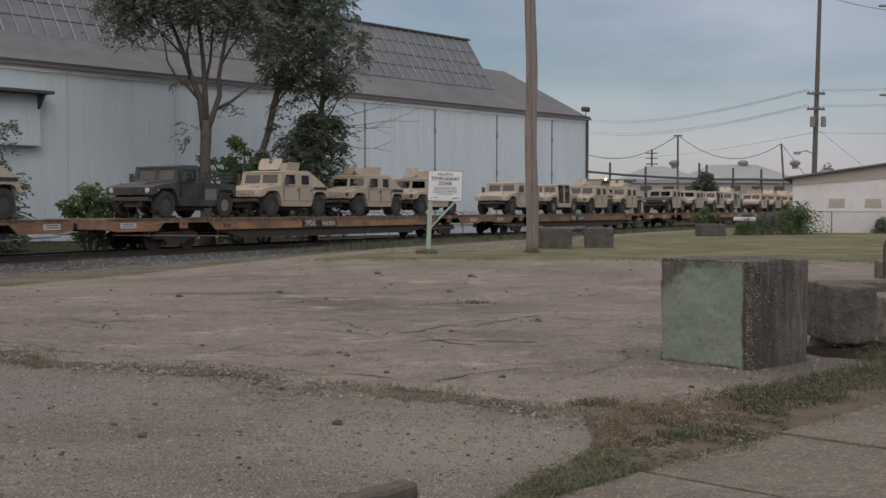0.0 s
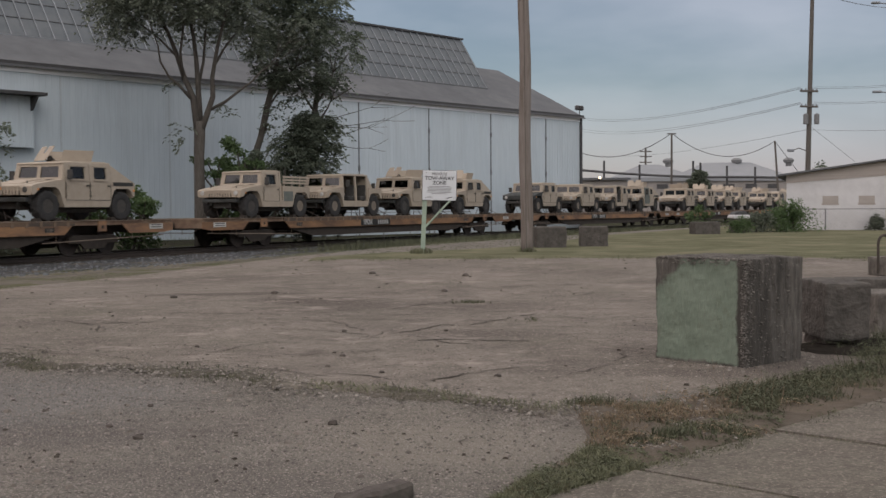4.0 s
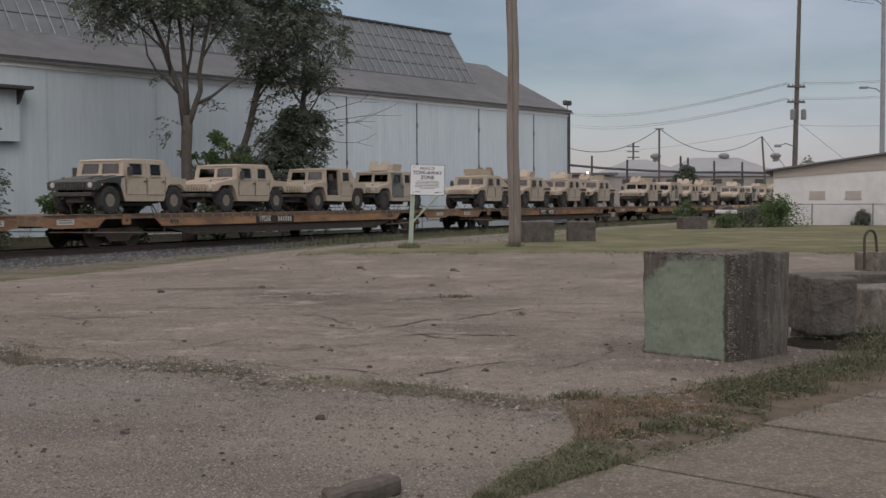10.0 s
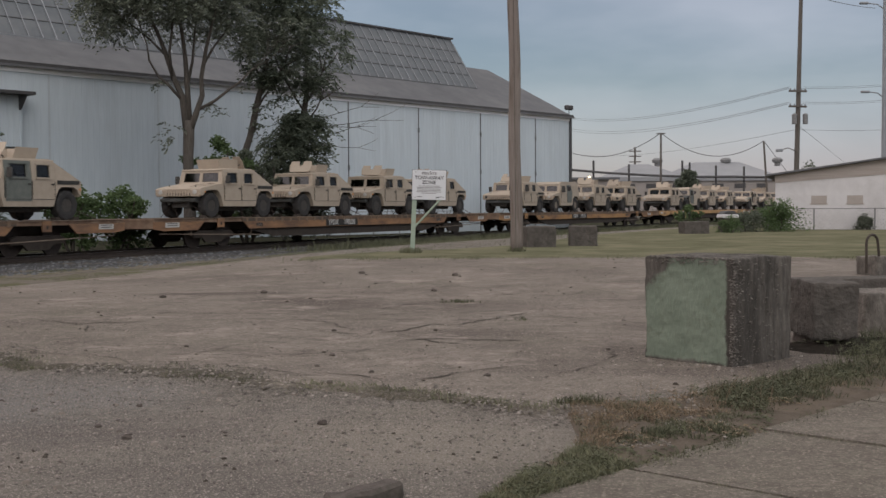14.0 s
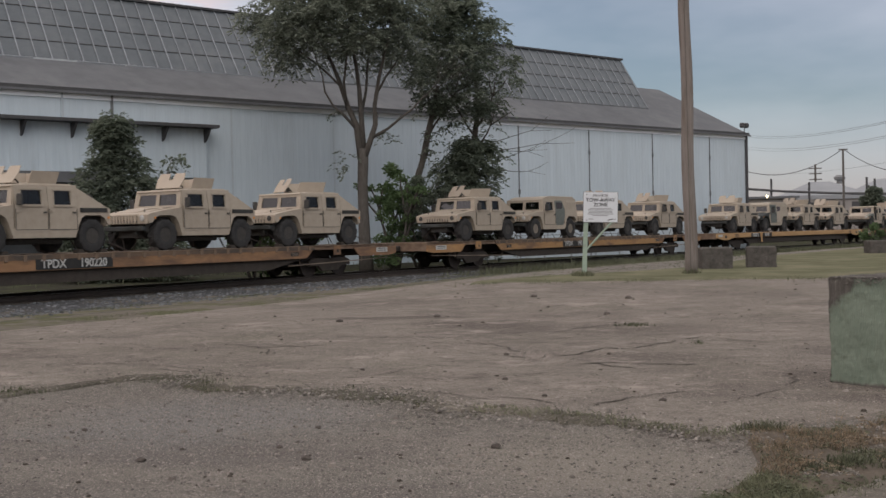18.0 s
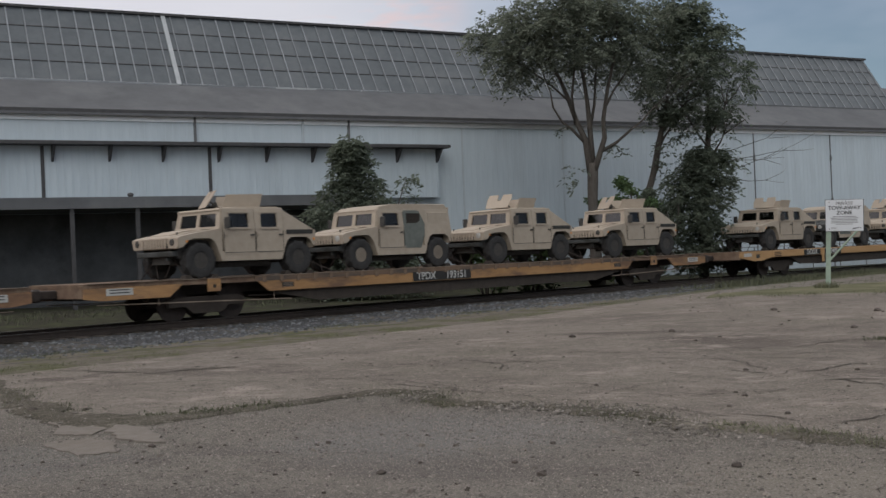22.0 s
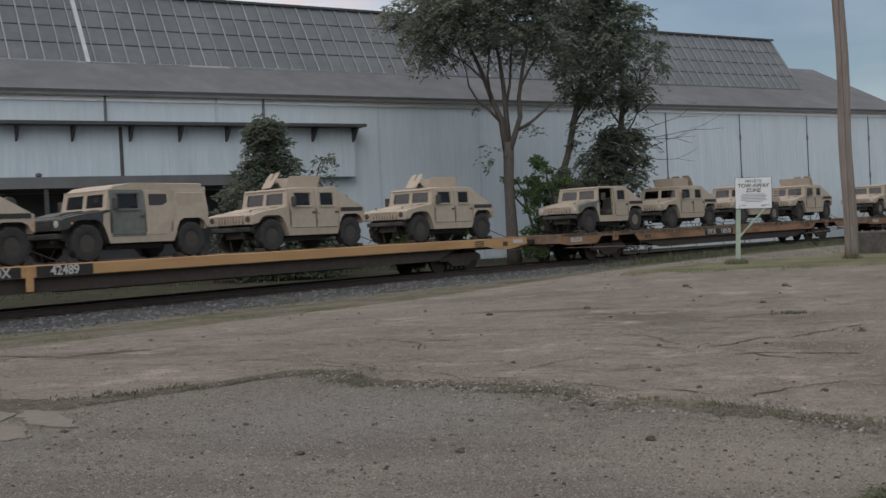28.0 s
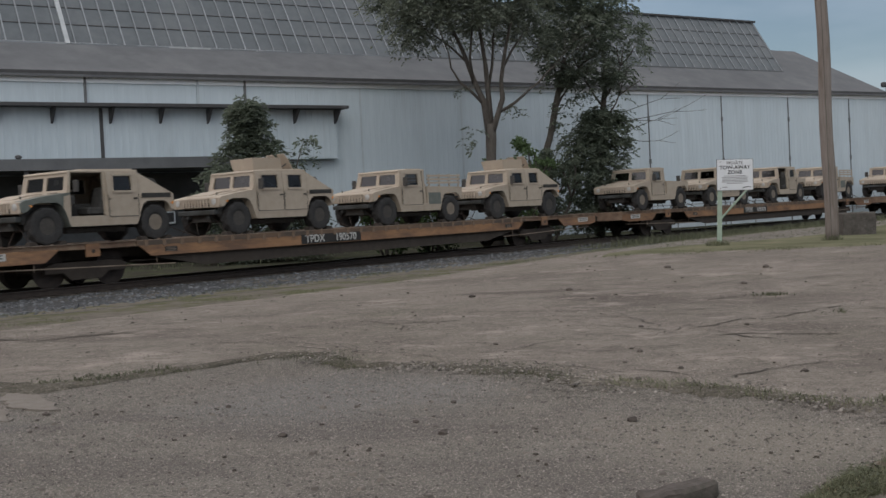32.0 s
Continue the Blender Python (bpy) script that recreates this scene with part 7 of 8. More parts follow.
def make_shrub(x, y, h, w, label, leaf, seed, per=300, size=0.22, conical=0.5, name="shrub", z0=-0.35):
    e = thing(name, pose(x, y, z0), label, "tree" if name == "tree" else "shrub")
    rng = np.random.RandomState(seed)
    bm = bmesh.new()
    tips = []
    for k in range(4 if name == "shrub" else 2):
        a = 1.57 * k + rng.rand()
        grow(bm, (0.1 * math.cos(a), 0.1 * math.sin(a), 0), Vector((0.35 * math.cos(a), 0.35 * math.sin(a), 1)), h * 0.5, 0.03 + 0.012 * h, 1, rng, tips, 0.3, 3, 0.45, 0.6)
    part("woody_base", bm, BARK, e, "", None, True)
    cl = [(t.x, t.y, t.z, 0.3 * w * 0.5, 0.3 * w * 0.5, 0.22 * w * 0.5) for t in tips]
    for _ in range(int(16 + 5 * h)):
        t = rng.rand() ** 1.15
        zc = h * (0.10 + 0.84 * t)
        ww = w / 2 * ((1 - t) ** conical * 0.85 + 0.12)
        a, rr = rng.rand() * 6.283, math.sqrt(rng.rand())
        cl.append((ww * rr * math.cos(a), ww * rr * math.sin(a), zc, 0.14 * w + 0.1, 0.14 * w + 0.1, 0.10 * w + 0.1))
    me = leaf_cloud(cl, per, size, seed + 1)
    me.materials.append(leaf)
    c = new("foliage", me)
    c.parent = e


make_big_tree()
make_dense_tree()
make_young_tree()


def left(az, r):
    return -r * math.sin(radians(az)), r * math.cos(radians(az))


make_shrub(*left(17.1, 43.0), 2.7, 1.9, "bushy green shrub behind the track", LEAF_LIGHT, 75, 420, 0.17, 0.5)
make_shrub(*left(14.9, 43.5), 2.6, 1.9, "bushy green shrub behind the track", LEAF_LIGHT, 77, 420, 0.17, 0.5)
make_shrub(*left(10.2, 50.5), 5.0, 2.0, "fresh green shrub between the tree trunks", LEAF_LIGHT, 79, 560, 0.17, 0.4)
make_shrub(*left(8.9, 51.5), 4.5, 1.6, "dark shrub at the foot of the tree", LEAF_DENSE, 81, 600, 0.17, 0.4)
make_shrub(*spot(bearing(1407), 49.5), 1.4, 3.0, "dark green shrub beside the white building", LEAF_LIGHT, 85, 420, 0.11, 0.4, z0=0.1)
make_shrub(*spot(bearing(1322), 47.6), 0.75, 1.3, "low scrub before a box", LEAF_LIGHT, 97, 240, 0.09, 0.3, z0=0.1)
make_shrub(*spot(bearing(1356), 49.0), 1.15, 1.9, "dark green shrub beside the white building", LEAF, 87, 280, 0.11, 0.4, z0=0.1)
make_shrub(*spot(bearing(1248), 47.0), 1.3, 0.7, "slender pale green weed bush by the block", LEAF_LIGHT, 89, 300, 0.09, 0.6, z0=0.1)
make_shrub(*spot(bearing(1562), 51.5), 0.75, 0.8, "small shrub at the fence", LEAF, 91, 260, 0.13, 0.5, z0=0.15)
make_shrub(*spot(bearing(1250), 128.0), 5.8, 4.4, "dark bushy evergreen beyond the train", LEAF_DENSE, 93, 300, 0.4, 1.15, "tree")
make_shrub(*spot(bearing(1460), 95.0), 5.3, 2.2, "small airy tree behind the white building", LEAF, 95, 90, 0.3, 0.3, "tree", 0.0)


def make_verge_weeds():
    """Leafy weeds and matted growth along the verge, rank beside the blocks."""
    rng = np.random.RandomState(140)
    low, rank, dry = [], [], []
    for _ in range(900):
        a, v = 0.3 + 10.5 * rng.rand(), rng.rand()
        x, y = verge_at(a, v)
        p = noise.noise(Vector((x * 2.6, y * 2.6, 5)))
        z = ground_z(x, y) + 0.03
        if a > 7.4 and v < 0.62 + 0.3 * p:
            rank.append((x, y, z + 0.05 * rng.rand(), 0.07, 7))
        elif p > 0.05 and len(low) < 260:
            low.append((x, y, z, 0.05, 5))
        elif p < -0.1 and 3.5 < a < 8.5 and len(dry) < 160:
            dry.append((x, y, z + 0.01, 0.06, 5))
    for _ in range(70):
        x, y = 3.6 + 1.3 * rng.rand(), 9.6 + 1.4 * rng.rand()
        rank.append((x, y, 0.05 + 0.06 * rng.rand(), 0.09, 8))
    pl = []
    for _ in range(2600):
        x, y = verge_at(3.6 + 3.6 * rng.rand(), rng.rand())
        if noise.noise(Vector((x * 2.6, y * 2.6, 5))) < 0.08:
            pl.append((x, y, ground_z(x, y) + 0.022))
    tagged(scatter_stones("verge_gravel", pl, (0.006, 0.030), CHIP, 144), "loose gravel on the bare part of the verge", "gravel", kind="stuff")
    for spots, length, leaf, m, seed, label in ((low, 0.055, 0.018, WEED, 141, "low leafy weeds in the verge"), (rank, 0.10, 0.021, WEED, 142, "rank leafy weeds beside the concrete blocks"), (dry, 0.065, 0.017, BLADE_DRY, 143, "withered reddish weeds in the verge")):
        me = frond_cloud(spots, length, leaf, seed, 6, 0.25)
        me.materials.append(m)
        tagged(new("verge_weeds", me), label, "weeds", kind="stuff")


make_verge_weeds()


def make_small_clutter():
    x, y = spot(bearing(1318), 48.6)
    e = thing("storage_box", pose(x, y, 0.15, 0, 0, 10), "low box with white lid among the shrubs", "box")
    part("box_body", box(-0.32, 0.32, -0.3, 0.3, -0.1, 0.68, 0.03), BLOCK_DARK, e)
    part("lid", prism([(-0.38, 0.68), (0.38, 0.68), (0.36, 0.84), (-0.36, 0.84)], -0.32, 0.32, 0.03), SIDING_WHITE, e, "white lid")
    part("cover", prism([(-0.34, 0.845), (0.34, 0.845), (0.16, 1.0), (-0.2, 0.97)], -0.3, 0.3, 0.02), DARK_TRIM, e, "dark cover on the lid")
    # chain-link fence behind the track
    f = thing("track_fence", Matrix.Identity(4), "sparse chain-link fence behind the track", "fence")
    prev = None
    for i, s in enumerate(np.arange(14, 62, 3.2)):
        px, py, h = on_line(s, -5.4)
        part("fence_post", rod((px, py, -0.6), (px, py, 1.15), 0.03, n=6), STEEL_DULL, f)
        if prev:
            part("fence_rail", rod((*prev, 1.13), (px, py, 1.13), 0.02, n=6), STEEL_DULL, f)
        prev = (px, py)


make_small_clutter()

# ---------------------------------------------------------------- the loads: four-wheel-drive army vehicles
AX = 1.65


def arch(cx, r, z0, a0=20, a1=160, n=8):
    return [(cx + r * math.cos(radians(a0 + (a1 - a0) * i / n)), z0 + r * math.sin(radians(a0 + (a1 - a0) * i / n))) for i in range(n + 1)]


def tyre_mesh():
    n = 44
    bm = lathe([(-0.13, 0.215), (-0.15, 0.26), (-0.158, 0.34), (-0.155, 0.425), (-0.135, 0.470), (-0.06, 0.478), (0.06, 0.478), (0.135, 0.470), (0.155, 0.425), (0.158, 0.34), (0.15, 0.26), (0.13, 0.215)], n, caps=False)
    # blocks of the tread, staggered from side to side
    for v in bm.verts:
        r = math.hypot(v.co.x, v.co.z)
        if r > 0.42:
            k = round(math.atan2(v.co.z, v.co.x) / (2 * math.pi / n))
            if (k // 2 + (v.co.y > 0)) % 2:
                v.co.x, v.co.z = v.co.x * 0.955, v.co.z * 0.955
    return bm


def rim_mesh():
    bm = lathe([(-0.125, 0.222), (-0.13, 0.20), (-0.07, 0.175), (-0.055, 0.095), (-0.10, 0.085), (-0.11, 0.02), (-0.05, 0.01), (0.06, 0.01), (0.12, 0.222)], 20)
    for i in range(8):
        w = 2 * math.pi * i / 8
        add_rod(bm, (0.135 * math.cos(w), -0.055, 0.135 * math.sin(w)), (0.135 * math.cos(w), -0.085, 0.135 * math.sin(w)), 0.015, n=6)
    return bm


def door_mesh(x0, x1, z0, z1, wz0, wz1, lean=0.13, inset=0.09):
    """A door skin with a real window opening. x0 is the rear edge."""
    bm = bmesh.new()

    def yy(z):
        return 1.06 - max(0.0, z - 1.2) * lean
    def slab(a0, a1, b0, b1):
        c = []
        for x in (a0, a1):
            for z in (b0, b1):
                for o in (0.0, -0.06):
                    c.append(bm.verts.new((x, yy(z) + o, z)))
        for f in ((0, 1, 3, 2), (4, 6, 7, 5), (0, 4, 5, 1), (2, 3, 7, 6), (0, 2, 6, 4), (1, 5, 7, 3)):
            bm.faces.new([c[i] for i in f])
    slab(x0, x1, z0, wz0)
    slab(x0, x1, wz1, z1)
    slab(x0, x0 + inset, wz0, wz1)
    slab(x1 - inset, x1, wz0, wz1)
    return bm, yy


def mirrored(bm):
    for v in bm.verts:
        v.co.y = -v.co.y
    return bm


def make_vehicle(name, label, style, paint, hood=None, front_door=True, rear_door=True, turret=None, rim=None, dark_door=None, slats=False,
                 lamp=True, nose_dark=False, fender=None):
    """style: slant, pickup2, pickup4 or wagon."""
    e = thing(name, Matrix.Identity(4), label, "military truck", "vehicles riding on the train")
    hood_paint = hood or paint
    # chassis
    bm = box(-2.1, 2.2, -0.42, 0.42, 0.40, 0.62)
    add_box(bm, -1.2, 1.0, -0.80, 0.80, 0.42, 0.60)
    add_box(bm, -0.95, 0.85, -0.62, 0.62, 0.27, 0.42, 0.03)
    part("chassis", bm, BLACK, e)
    for x in (AX, -AX):
        bm = rod((x, -0.8, 0.5), (x, 0.8, 0.5), 0.07)
        add_box(bm, x - 0.16, x + 0.16, -0.2, 0.2, 0.36, 0.62, 0.04)
        for s in (-1, 1):
            add_rod(bm, (x - 0.18, s * 0.55, 0.5), (x - 0.05, s * 0.58, 0.95), 0.045)
        part("axle", bm, BLACK, e)
    # wheels
    for x in (AX, -AX):
        for s in (1, -1):
            w = Matrix.Translation((x, s * 0.865, 0.475)) @ Matrix.Rotation(math.pi if s > 0 else 0, 4, "Z")
            tyre = new("wheel", TYRE)
            tyre.parent, tyre.matrix_basis = e, w
            r = new("rim", RIM_ME if (rim == "light" or (rim == "rear" and x < 0)) else RIM_DARK_ME)
            r.parent = tyre
    # hood: a wedge with a raised, sloping middle
    prof = [(2.36, 0.80), (2.40, 1.04), (2.34, 1.12), (1.80, 1.23), (1.06, 1.31), (0.98, 1.31), (0.98, 0.80)]
    bm = prism(prof, -0.74, 0.74, 0.025)
    add_prism(bm, [(2.22, 1.13), (1.80, 1.225), (1.35, 1.275), (1.35, 1.315), (1.80, 1.27), (2.20, 1.175)], -0.45, 0.45, 0.012)
    hd = part("hood", bm, hood_paint, e)
    for sy in (-0.62, 0.62):
        part("hood_vent", prism([(1.30, 1.292), (1.12, 1.312), (1.12, 1.318), (1.30, 1.298)], sy - 0.09, sy + 0.09), BLACK, hd)
        part("lift_ring", rod((2.10, sy, 1.14), (2.10, sy, 1.24), 0.022, n=6), BLACK, hd)
    # fenders with round arches
    fp = [(2.36, 0.86), (2.38, 1.06), (2.30, 1.11), (1.80, 1.20), (1.10, 1.29), (0.98, 1.30), (0.98, 0.44), (1.00, 0.44)]
    fp += [(1.14, 0.82), (1.24, 0.98), (1.38, 1.055), (1.90, 1.055), (2.06, 1.0), (2.20, 0.85), (2.32, 0.82)]
    for s in (1, -1):
        bm = prism(fp, 0.735 * s, 1.05 * s, 0.0)
        fd = part("fender", bm, fender or hood_paint, e)
        if fender or hood:
            part("cowl_side", prism([(0.985, 1.25), (0.985, 0.445), (1.0, 0.445), (1.135, 0.81), (1.19, 0.93), (1.17, 1.20)], s * 1.051, s * 1.057), paint, fd, "tan panel behind the arch" if paint is TAN else "")
        part("marker_light", rod((2.10, s * 1.045, 0.98), (2.10, s * 1.065, 0.98), 0.035), AMBER, fd)
    for s in (1, -1):
        for x in (AX, -AX):
            part("wheel_well", box(x - 0.56, x + 0.56, s * 0.70, s * 0.76, 0.55, 1.02), BLACK, e)
    # nose: grille with real bars, lights and bumper
    bm = box(2.34, 2.385, -0.58, 0.58, 0.82, 1.05)
    part("grille_shadow", bm, BLACK, e, "dark opening behind the grille")
    bm = bmesh.new()
    for i in range(9):
        y = -0.52 + i * 0.13
        add_box(bm, 2.375, 2.415, y - 0.038, y + 0.038, 0.82, 1.05)
    add_box(bm, 2.36, 2.418, -0.62, 0.62, 1.045, 1.08)
    part("grille", bm, ARMY_DARK if nose_dark else hood_paint, e)
    for s in (1, -1):
        part("headlight", lathe_at(2.385, s * 0.80, 0.97), LENS if lamp else BLACK, e, "round glass headlight")
        bm = box(2.28, 2.38, s * 0.80 - 0.20, s * 0.80 + 0.20, 0.80, 1.09, 0.02)
        part("headlight_housing", bm, hood_paint, e)
    bm = box(2.22, 2.40, -0.82, 0.82, 0.60, 0.74, 0.02)
    add_box(bm, 2.2, 2.34, -0.5, -0.4, 0.5, 0.66)
    add_box(bm, 2.2, 2.34, 0.4, 0.5, 0.5, 0.66)
    part("bumper", bm, BLACK if nose_dark else ARMY_DARK, e, "dark steel front bumper")
    # floor, sills and inside
    part("floor_pan", box(-1.15, 1.0, -0.98, 0.98, 0.56, 0.66), BLACK, e)
    part("engine_tunnel", box(-1.1, 1.0, -0.42, 0.42, 0.66, 1.02, 0.05), BLACK, e)
    for s in (1, -1):
        part("sill", prism([(-1.14, 0.70), (-1.02, 0.44), (0.99, 0.44), (1.06, 0.66), (1.06, 0.70)], s * 0.98, s * 1.052), paint, e)
        for x in ((0.15, -0.8) if style in ("slant", "pickup4") else (0.15,)):
            bm = box(x - 0.25, x + 0.25, s * 0.70 - 0.24, s * 0.70 + 0.24, 0.72, 0.92, 0.04)
            add_prism(bm, [(x - 0.24, 0.9), (x - 0.14, 0.9), (x - 0.26, 1.42), (x - 0.34, 1.42)], s * 0.70 - 0.22, s * 0.70 + 0.22, 0.02)
            part("seat", bm, BLACK, e, "black vinyl seat")
    long_cab = style in ("slant", "pickup4", "wagon")
    cab_end = -1.12 if long_cab else -0.30
    roof_z = 1.83
    # windscreen frame and two panes
    bm = bmesh.new()
    for y0, y1 in ((-0.98, -0.83), (-0.07, 0.07), (0.83, 0.98)):
        add_prism(bm, [(0.98, 1.29), (1.04, 1.29), (0.94, roof_z - 0.04), (0.88, roof_z - 0.04)], y0, y1, taper=lambda z: 1.0 - max(0, z - 1.3) * 0.13)
    add_prism(bm, [(0.97, 1.27), (1.06, 1.27), (1.03, 1.37), (0.95, 1.37)], -0.98, 0.98)
    add_prism(bm, [(0.90, roof_z - 0.12), (0.955, roof_z - 0.12), (0.94, roof_z), (0.84, roof_z)], -0.94, 0.94)
    part("windscreen_frame", bm, paint, e)
    for s in (1, -1):
        bm = prism([(0.985, 1.36), (0.995, 1.36), (0.925, roof_z - 0.11), (0.915, roof_z - 0.11)], s * 0.05, s * 0.86)
        g = part("windscreen_pane", bm, GLASS if lamp else GLASS_DARK, e, "windscreen glass")
    part("paper_notice", prism([(0.955, 1.51), (0.961, 1.51), (0.937, 1.64), (0.931, 1.64)], 0.36, 0.52), PAPER, e, "white paper notice behind the windscreen")
    # dash and steering wheel
    part("dashboard", box(0.72, 1.0, -0.9, 0.9, 0.98, 1.24, 0.04), BLACK, e)
    # roof
    if style == "wagon":
        rp = [(0.99, roof_z - 0.03), (0.74, roof_z + 0.10), (0.2, roof_z + 0.17), (-2.16, roof_z + 0.17), (-2.20, roof_z + 0.08), (-2.20, roof_z - 0.02)]
        bm = prism(rp, -0.90, 0.90, 0.03)
    else:
        rp = [(0.99, roof_z - 0.035), (0.95, roof_z + 0.025), (cab_end - 0.02, roof_z + 0.04), (cab_end - 0.06, roof_z + 0.03), (cab_end - 0.06, roof_z - 0.03)]
        bm = prism(rp, -0.95, 0.95, 0.015)
    part("roof", bm, paint, e)
    if style != "wagon":
        part("roof_panel", prism([(0.55, roof_z + 0.025), (0.50, roof_z + 0.06), (cab_end + 0.06, roof_z + 0.07), (cab_end + 0.02, roof_z + 0.035)], -0.86, 0.86, 0.01), TAN_DUST if paint is TAN else paint, e)
    # pillars
    for s in (1, -1):
        for x in ([-0.12, cab_end + 0.02] if long_cab else [cab_end + 0.02]):
            bm = prism([(x - 0.05, 0.64), (x + 0.05, 0.64), (x + 0.05, roof_z), (x - 0.05, roof_z)], s * 0.94, s * 1.02, taper=lambda z: 1.0 - max(0, z - 1.2) * 0.12)
            part("pillar", bm, paint, e)
        bm = prism([(0.98, 0.66), (1.04, 0.66), (1.04, 1.30), (0.945, roof_z), (0.885, roof_z), (0.96, 1.28)], s * 0.94, s * 1.03, taper=lambda z: 1.0 - max(0, z - 1.2) * 0.12)
        part("front_pillar", bm, paint, e)
        # doors
        spans = []
        if front_door:
            spans.append((-0.12, 0.93, True))
        if long_cab and rear_door and style != "wagon":
            spans.append((-1.10, -0.14, False))
        for x0, x1, fr in spans:
            bm, yy = door_mesh(x0, x1, 0.60 if fr else 0.64, roof_z - 0.015, 1.33, 1.70, inset=0.20)
            if s < 0:
                mirrored(bm)
            p = dark_door if (dark_door and fr and s > 0) else paint
            d = part("door", bm, p, e, "" if p is paint else "darker replacement door")
            bm = bmesh.new()
            c = [bm.verts.new((x, s * (yy(z) - 0.03), z)) for x, z in ((x0 + 0.2, 1.33), (x1 - 0.2, 1.33), (x1 - 0.2, 1.70), (x0 + 0.2, 1.70))]
            bm.faces.new(c)
            bmesh.ops.solidify(bm, geom=bm.faces[:], thickness=0.008)
            part("window", bm, GLASS_DARK, d, "dark window glass")
            bm = bmesh.new()
            w0, w1 = x0 + 0.165, x1 - 0.165
            for a0, a1, b0, b1 in ((w0, w1, 1.27, 1.315), (w0, w1, 1.715, 1.745), (w0, w0 + 0.03, 1.315, 1.715), (w1 - 0.03, w1, 1.315, 1.715)):
                add_box(bm, a0, a1, s * (yy(b0) - 0.01), s * (yy(b1) + 0.03), b0, b1)
            part("window_frame", bm, paint if p is paint else p, d)
            part("handle", box(x0 + 0.06, x0 + 0.16, s * 1.055, s * 1.085, 1.10, 1.14), BLACK, d)
            bm = bmesh.new()
            add_box(bm, x0 + 0.02, x1 - 0.02, s * 1.056, s * 1.064, 0.652, 0.668)
            for xx in (x0 + 0.005, x1 - 0.015):
                add_box(bm, xx, xx + 0.012, s * 1.056, s * 1.064, 0.66, 1.22)
            part("door_seam", bm, BLACK, d)
            for zz in (0.82, 1.12):
                part("hinge", box(x1 - 0.10, x1 - 0.02, s * 1.056, s * 1.078, zz, zz + 0.05), p, d)
    # mirrors
    for s in (1, -1):
        bm = rod((0.86, s * 1.0, 1.36), (0.92, s * 1.20, 1.42), 0.015)
        add_box(bm, 0.88, 0.94, s * 1.20 - 0.10, s * 1.20 + 0.10, 1.30, 1.60, 0.015)
        part("mirror", bm, BLACK, e, "black wing mirror")
    # rear body
    ra = [(-1.02, 0.46), (-1.13, 0.74), (-1.24, 0.96), (-1.38, 1.045), (-1.92, 1.045), (-2.08, 0.96), (-2.16, 0.82)]
    if style == "slant":
        side = ra + [(-2.24, 0.78), (-2.26, 1.22), (-2.10, 1.30), (-1.16, 1.80), (-1.06, 1.82)]
        for s in (1, -1):
            bm = prism(side, s * 0.99, s * 1.055, taper=lambda z: 1.0 - max(0, z - 1.25) * 0.16)
            q = part("rear_side", bm, paint, e)
            part("vent", box(-2.16, -1.20, s * 1.050, s * 1.066, 1.13, 1.25), BLACK, q, "black air-intake grille")
            bm = bmesh.new()
            for k in range(5):
                add_box(bm, -2.15, -1.21, s * 1.060, s * 1.072, 1.145 + k * 0.023, 1.150 + k * 0.023)
            part("vent_slat", bm, ARMY_DARK, q)
            part("tail_light", rod((-2.20, s * 1.05, 0.98), (-2.20, s * 1.07, 0.98), 0.04), AMBER, q)
        bm = prism([(-2.22, 1.20), (-2.14, 1.31), (-1.14, 1.83), (-1.06, 1.83), (-1.06, 1.76), (-2.10, 1.22)], -0.98, 0.98, 0.01, taper=lambda z: 1.0 - max(0, z - 1.25) * 0.14)
        part("rear_hatch", bm, paint, e)
        part("tailgate", box(-2.26, -2.18, -0.99, 0.99, 0.74, 1.22, 0.02), paint, e)
        bm = box(-1.62, -1.36, -0.55, 0.1, 1.60, 1.78, 0.04)
        part("stowage_box", bm, paint, e)
        bm = lathe([(-0.07, 0.10), (-0.07, 0.18), (0.07, 0.18), (0.07, 0.10)], 14)
        part("rolled_hose", bm, BLACK, e, "dark rolled bundle on the sloping rear", pose(-1.98, 0.42, 1.50, 0, 0, 0))
    elif style in ("pickup2", "pickup4"):
        bx = cab_end - 0.06
        side = [(bx, 0.56)] if style == "pickup2" else []
        side = side + ra + [(-2.24, 0.78), (-2.26, 1.24), (bx, 1.28)]
        for s in (1, -1):
            bm = prism(side, s * 0.97, s * 1.055)
            q = part("bed_side", bm, paint, e)
            if style == "pickup2" and dark_door is None and slats:
                part("side_panel", box(-1.06, -0.42, s * 1.05, s * 1.066, 0.66, 1.06, 0.0), ARMY_GREY, q, "grey-green side panel")
            if slats:
                bm = bmesh.new()
                for z in (1.36, 1.48, 1.60):
                    add_box(bm, -2.22, bx - 0.05, s * 0.99, s * 1.02, z, z + 0.075)
                for x in (-2.16, -1.65, -1.1, -0.55):
                    if x < bx - 0.05:
                        add_box(bm, x - 0.03, x + 0.03, s * 0.965, s * 0.99, 1.24, 1.69)
                part("side_rack", bm, paint if paint is not TAN else TAN_DUST, q, "slatted cargo rack")
        bm = box(-2.22, bx, -0.97, 0.97, 0.86, 0.92)
        part("bed_floor", bm, BLACK, e)
        part("tailgate", box(-2.26, -2.19, -0.97, 0.97, 0.78, 1.24, 0.015), paint, e)
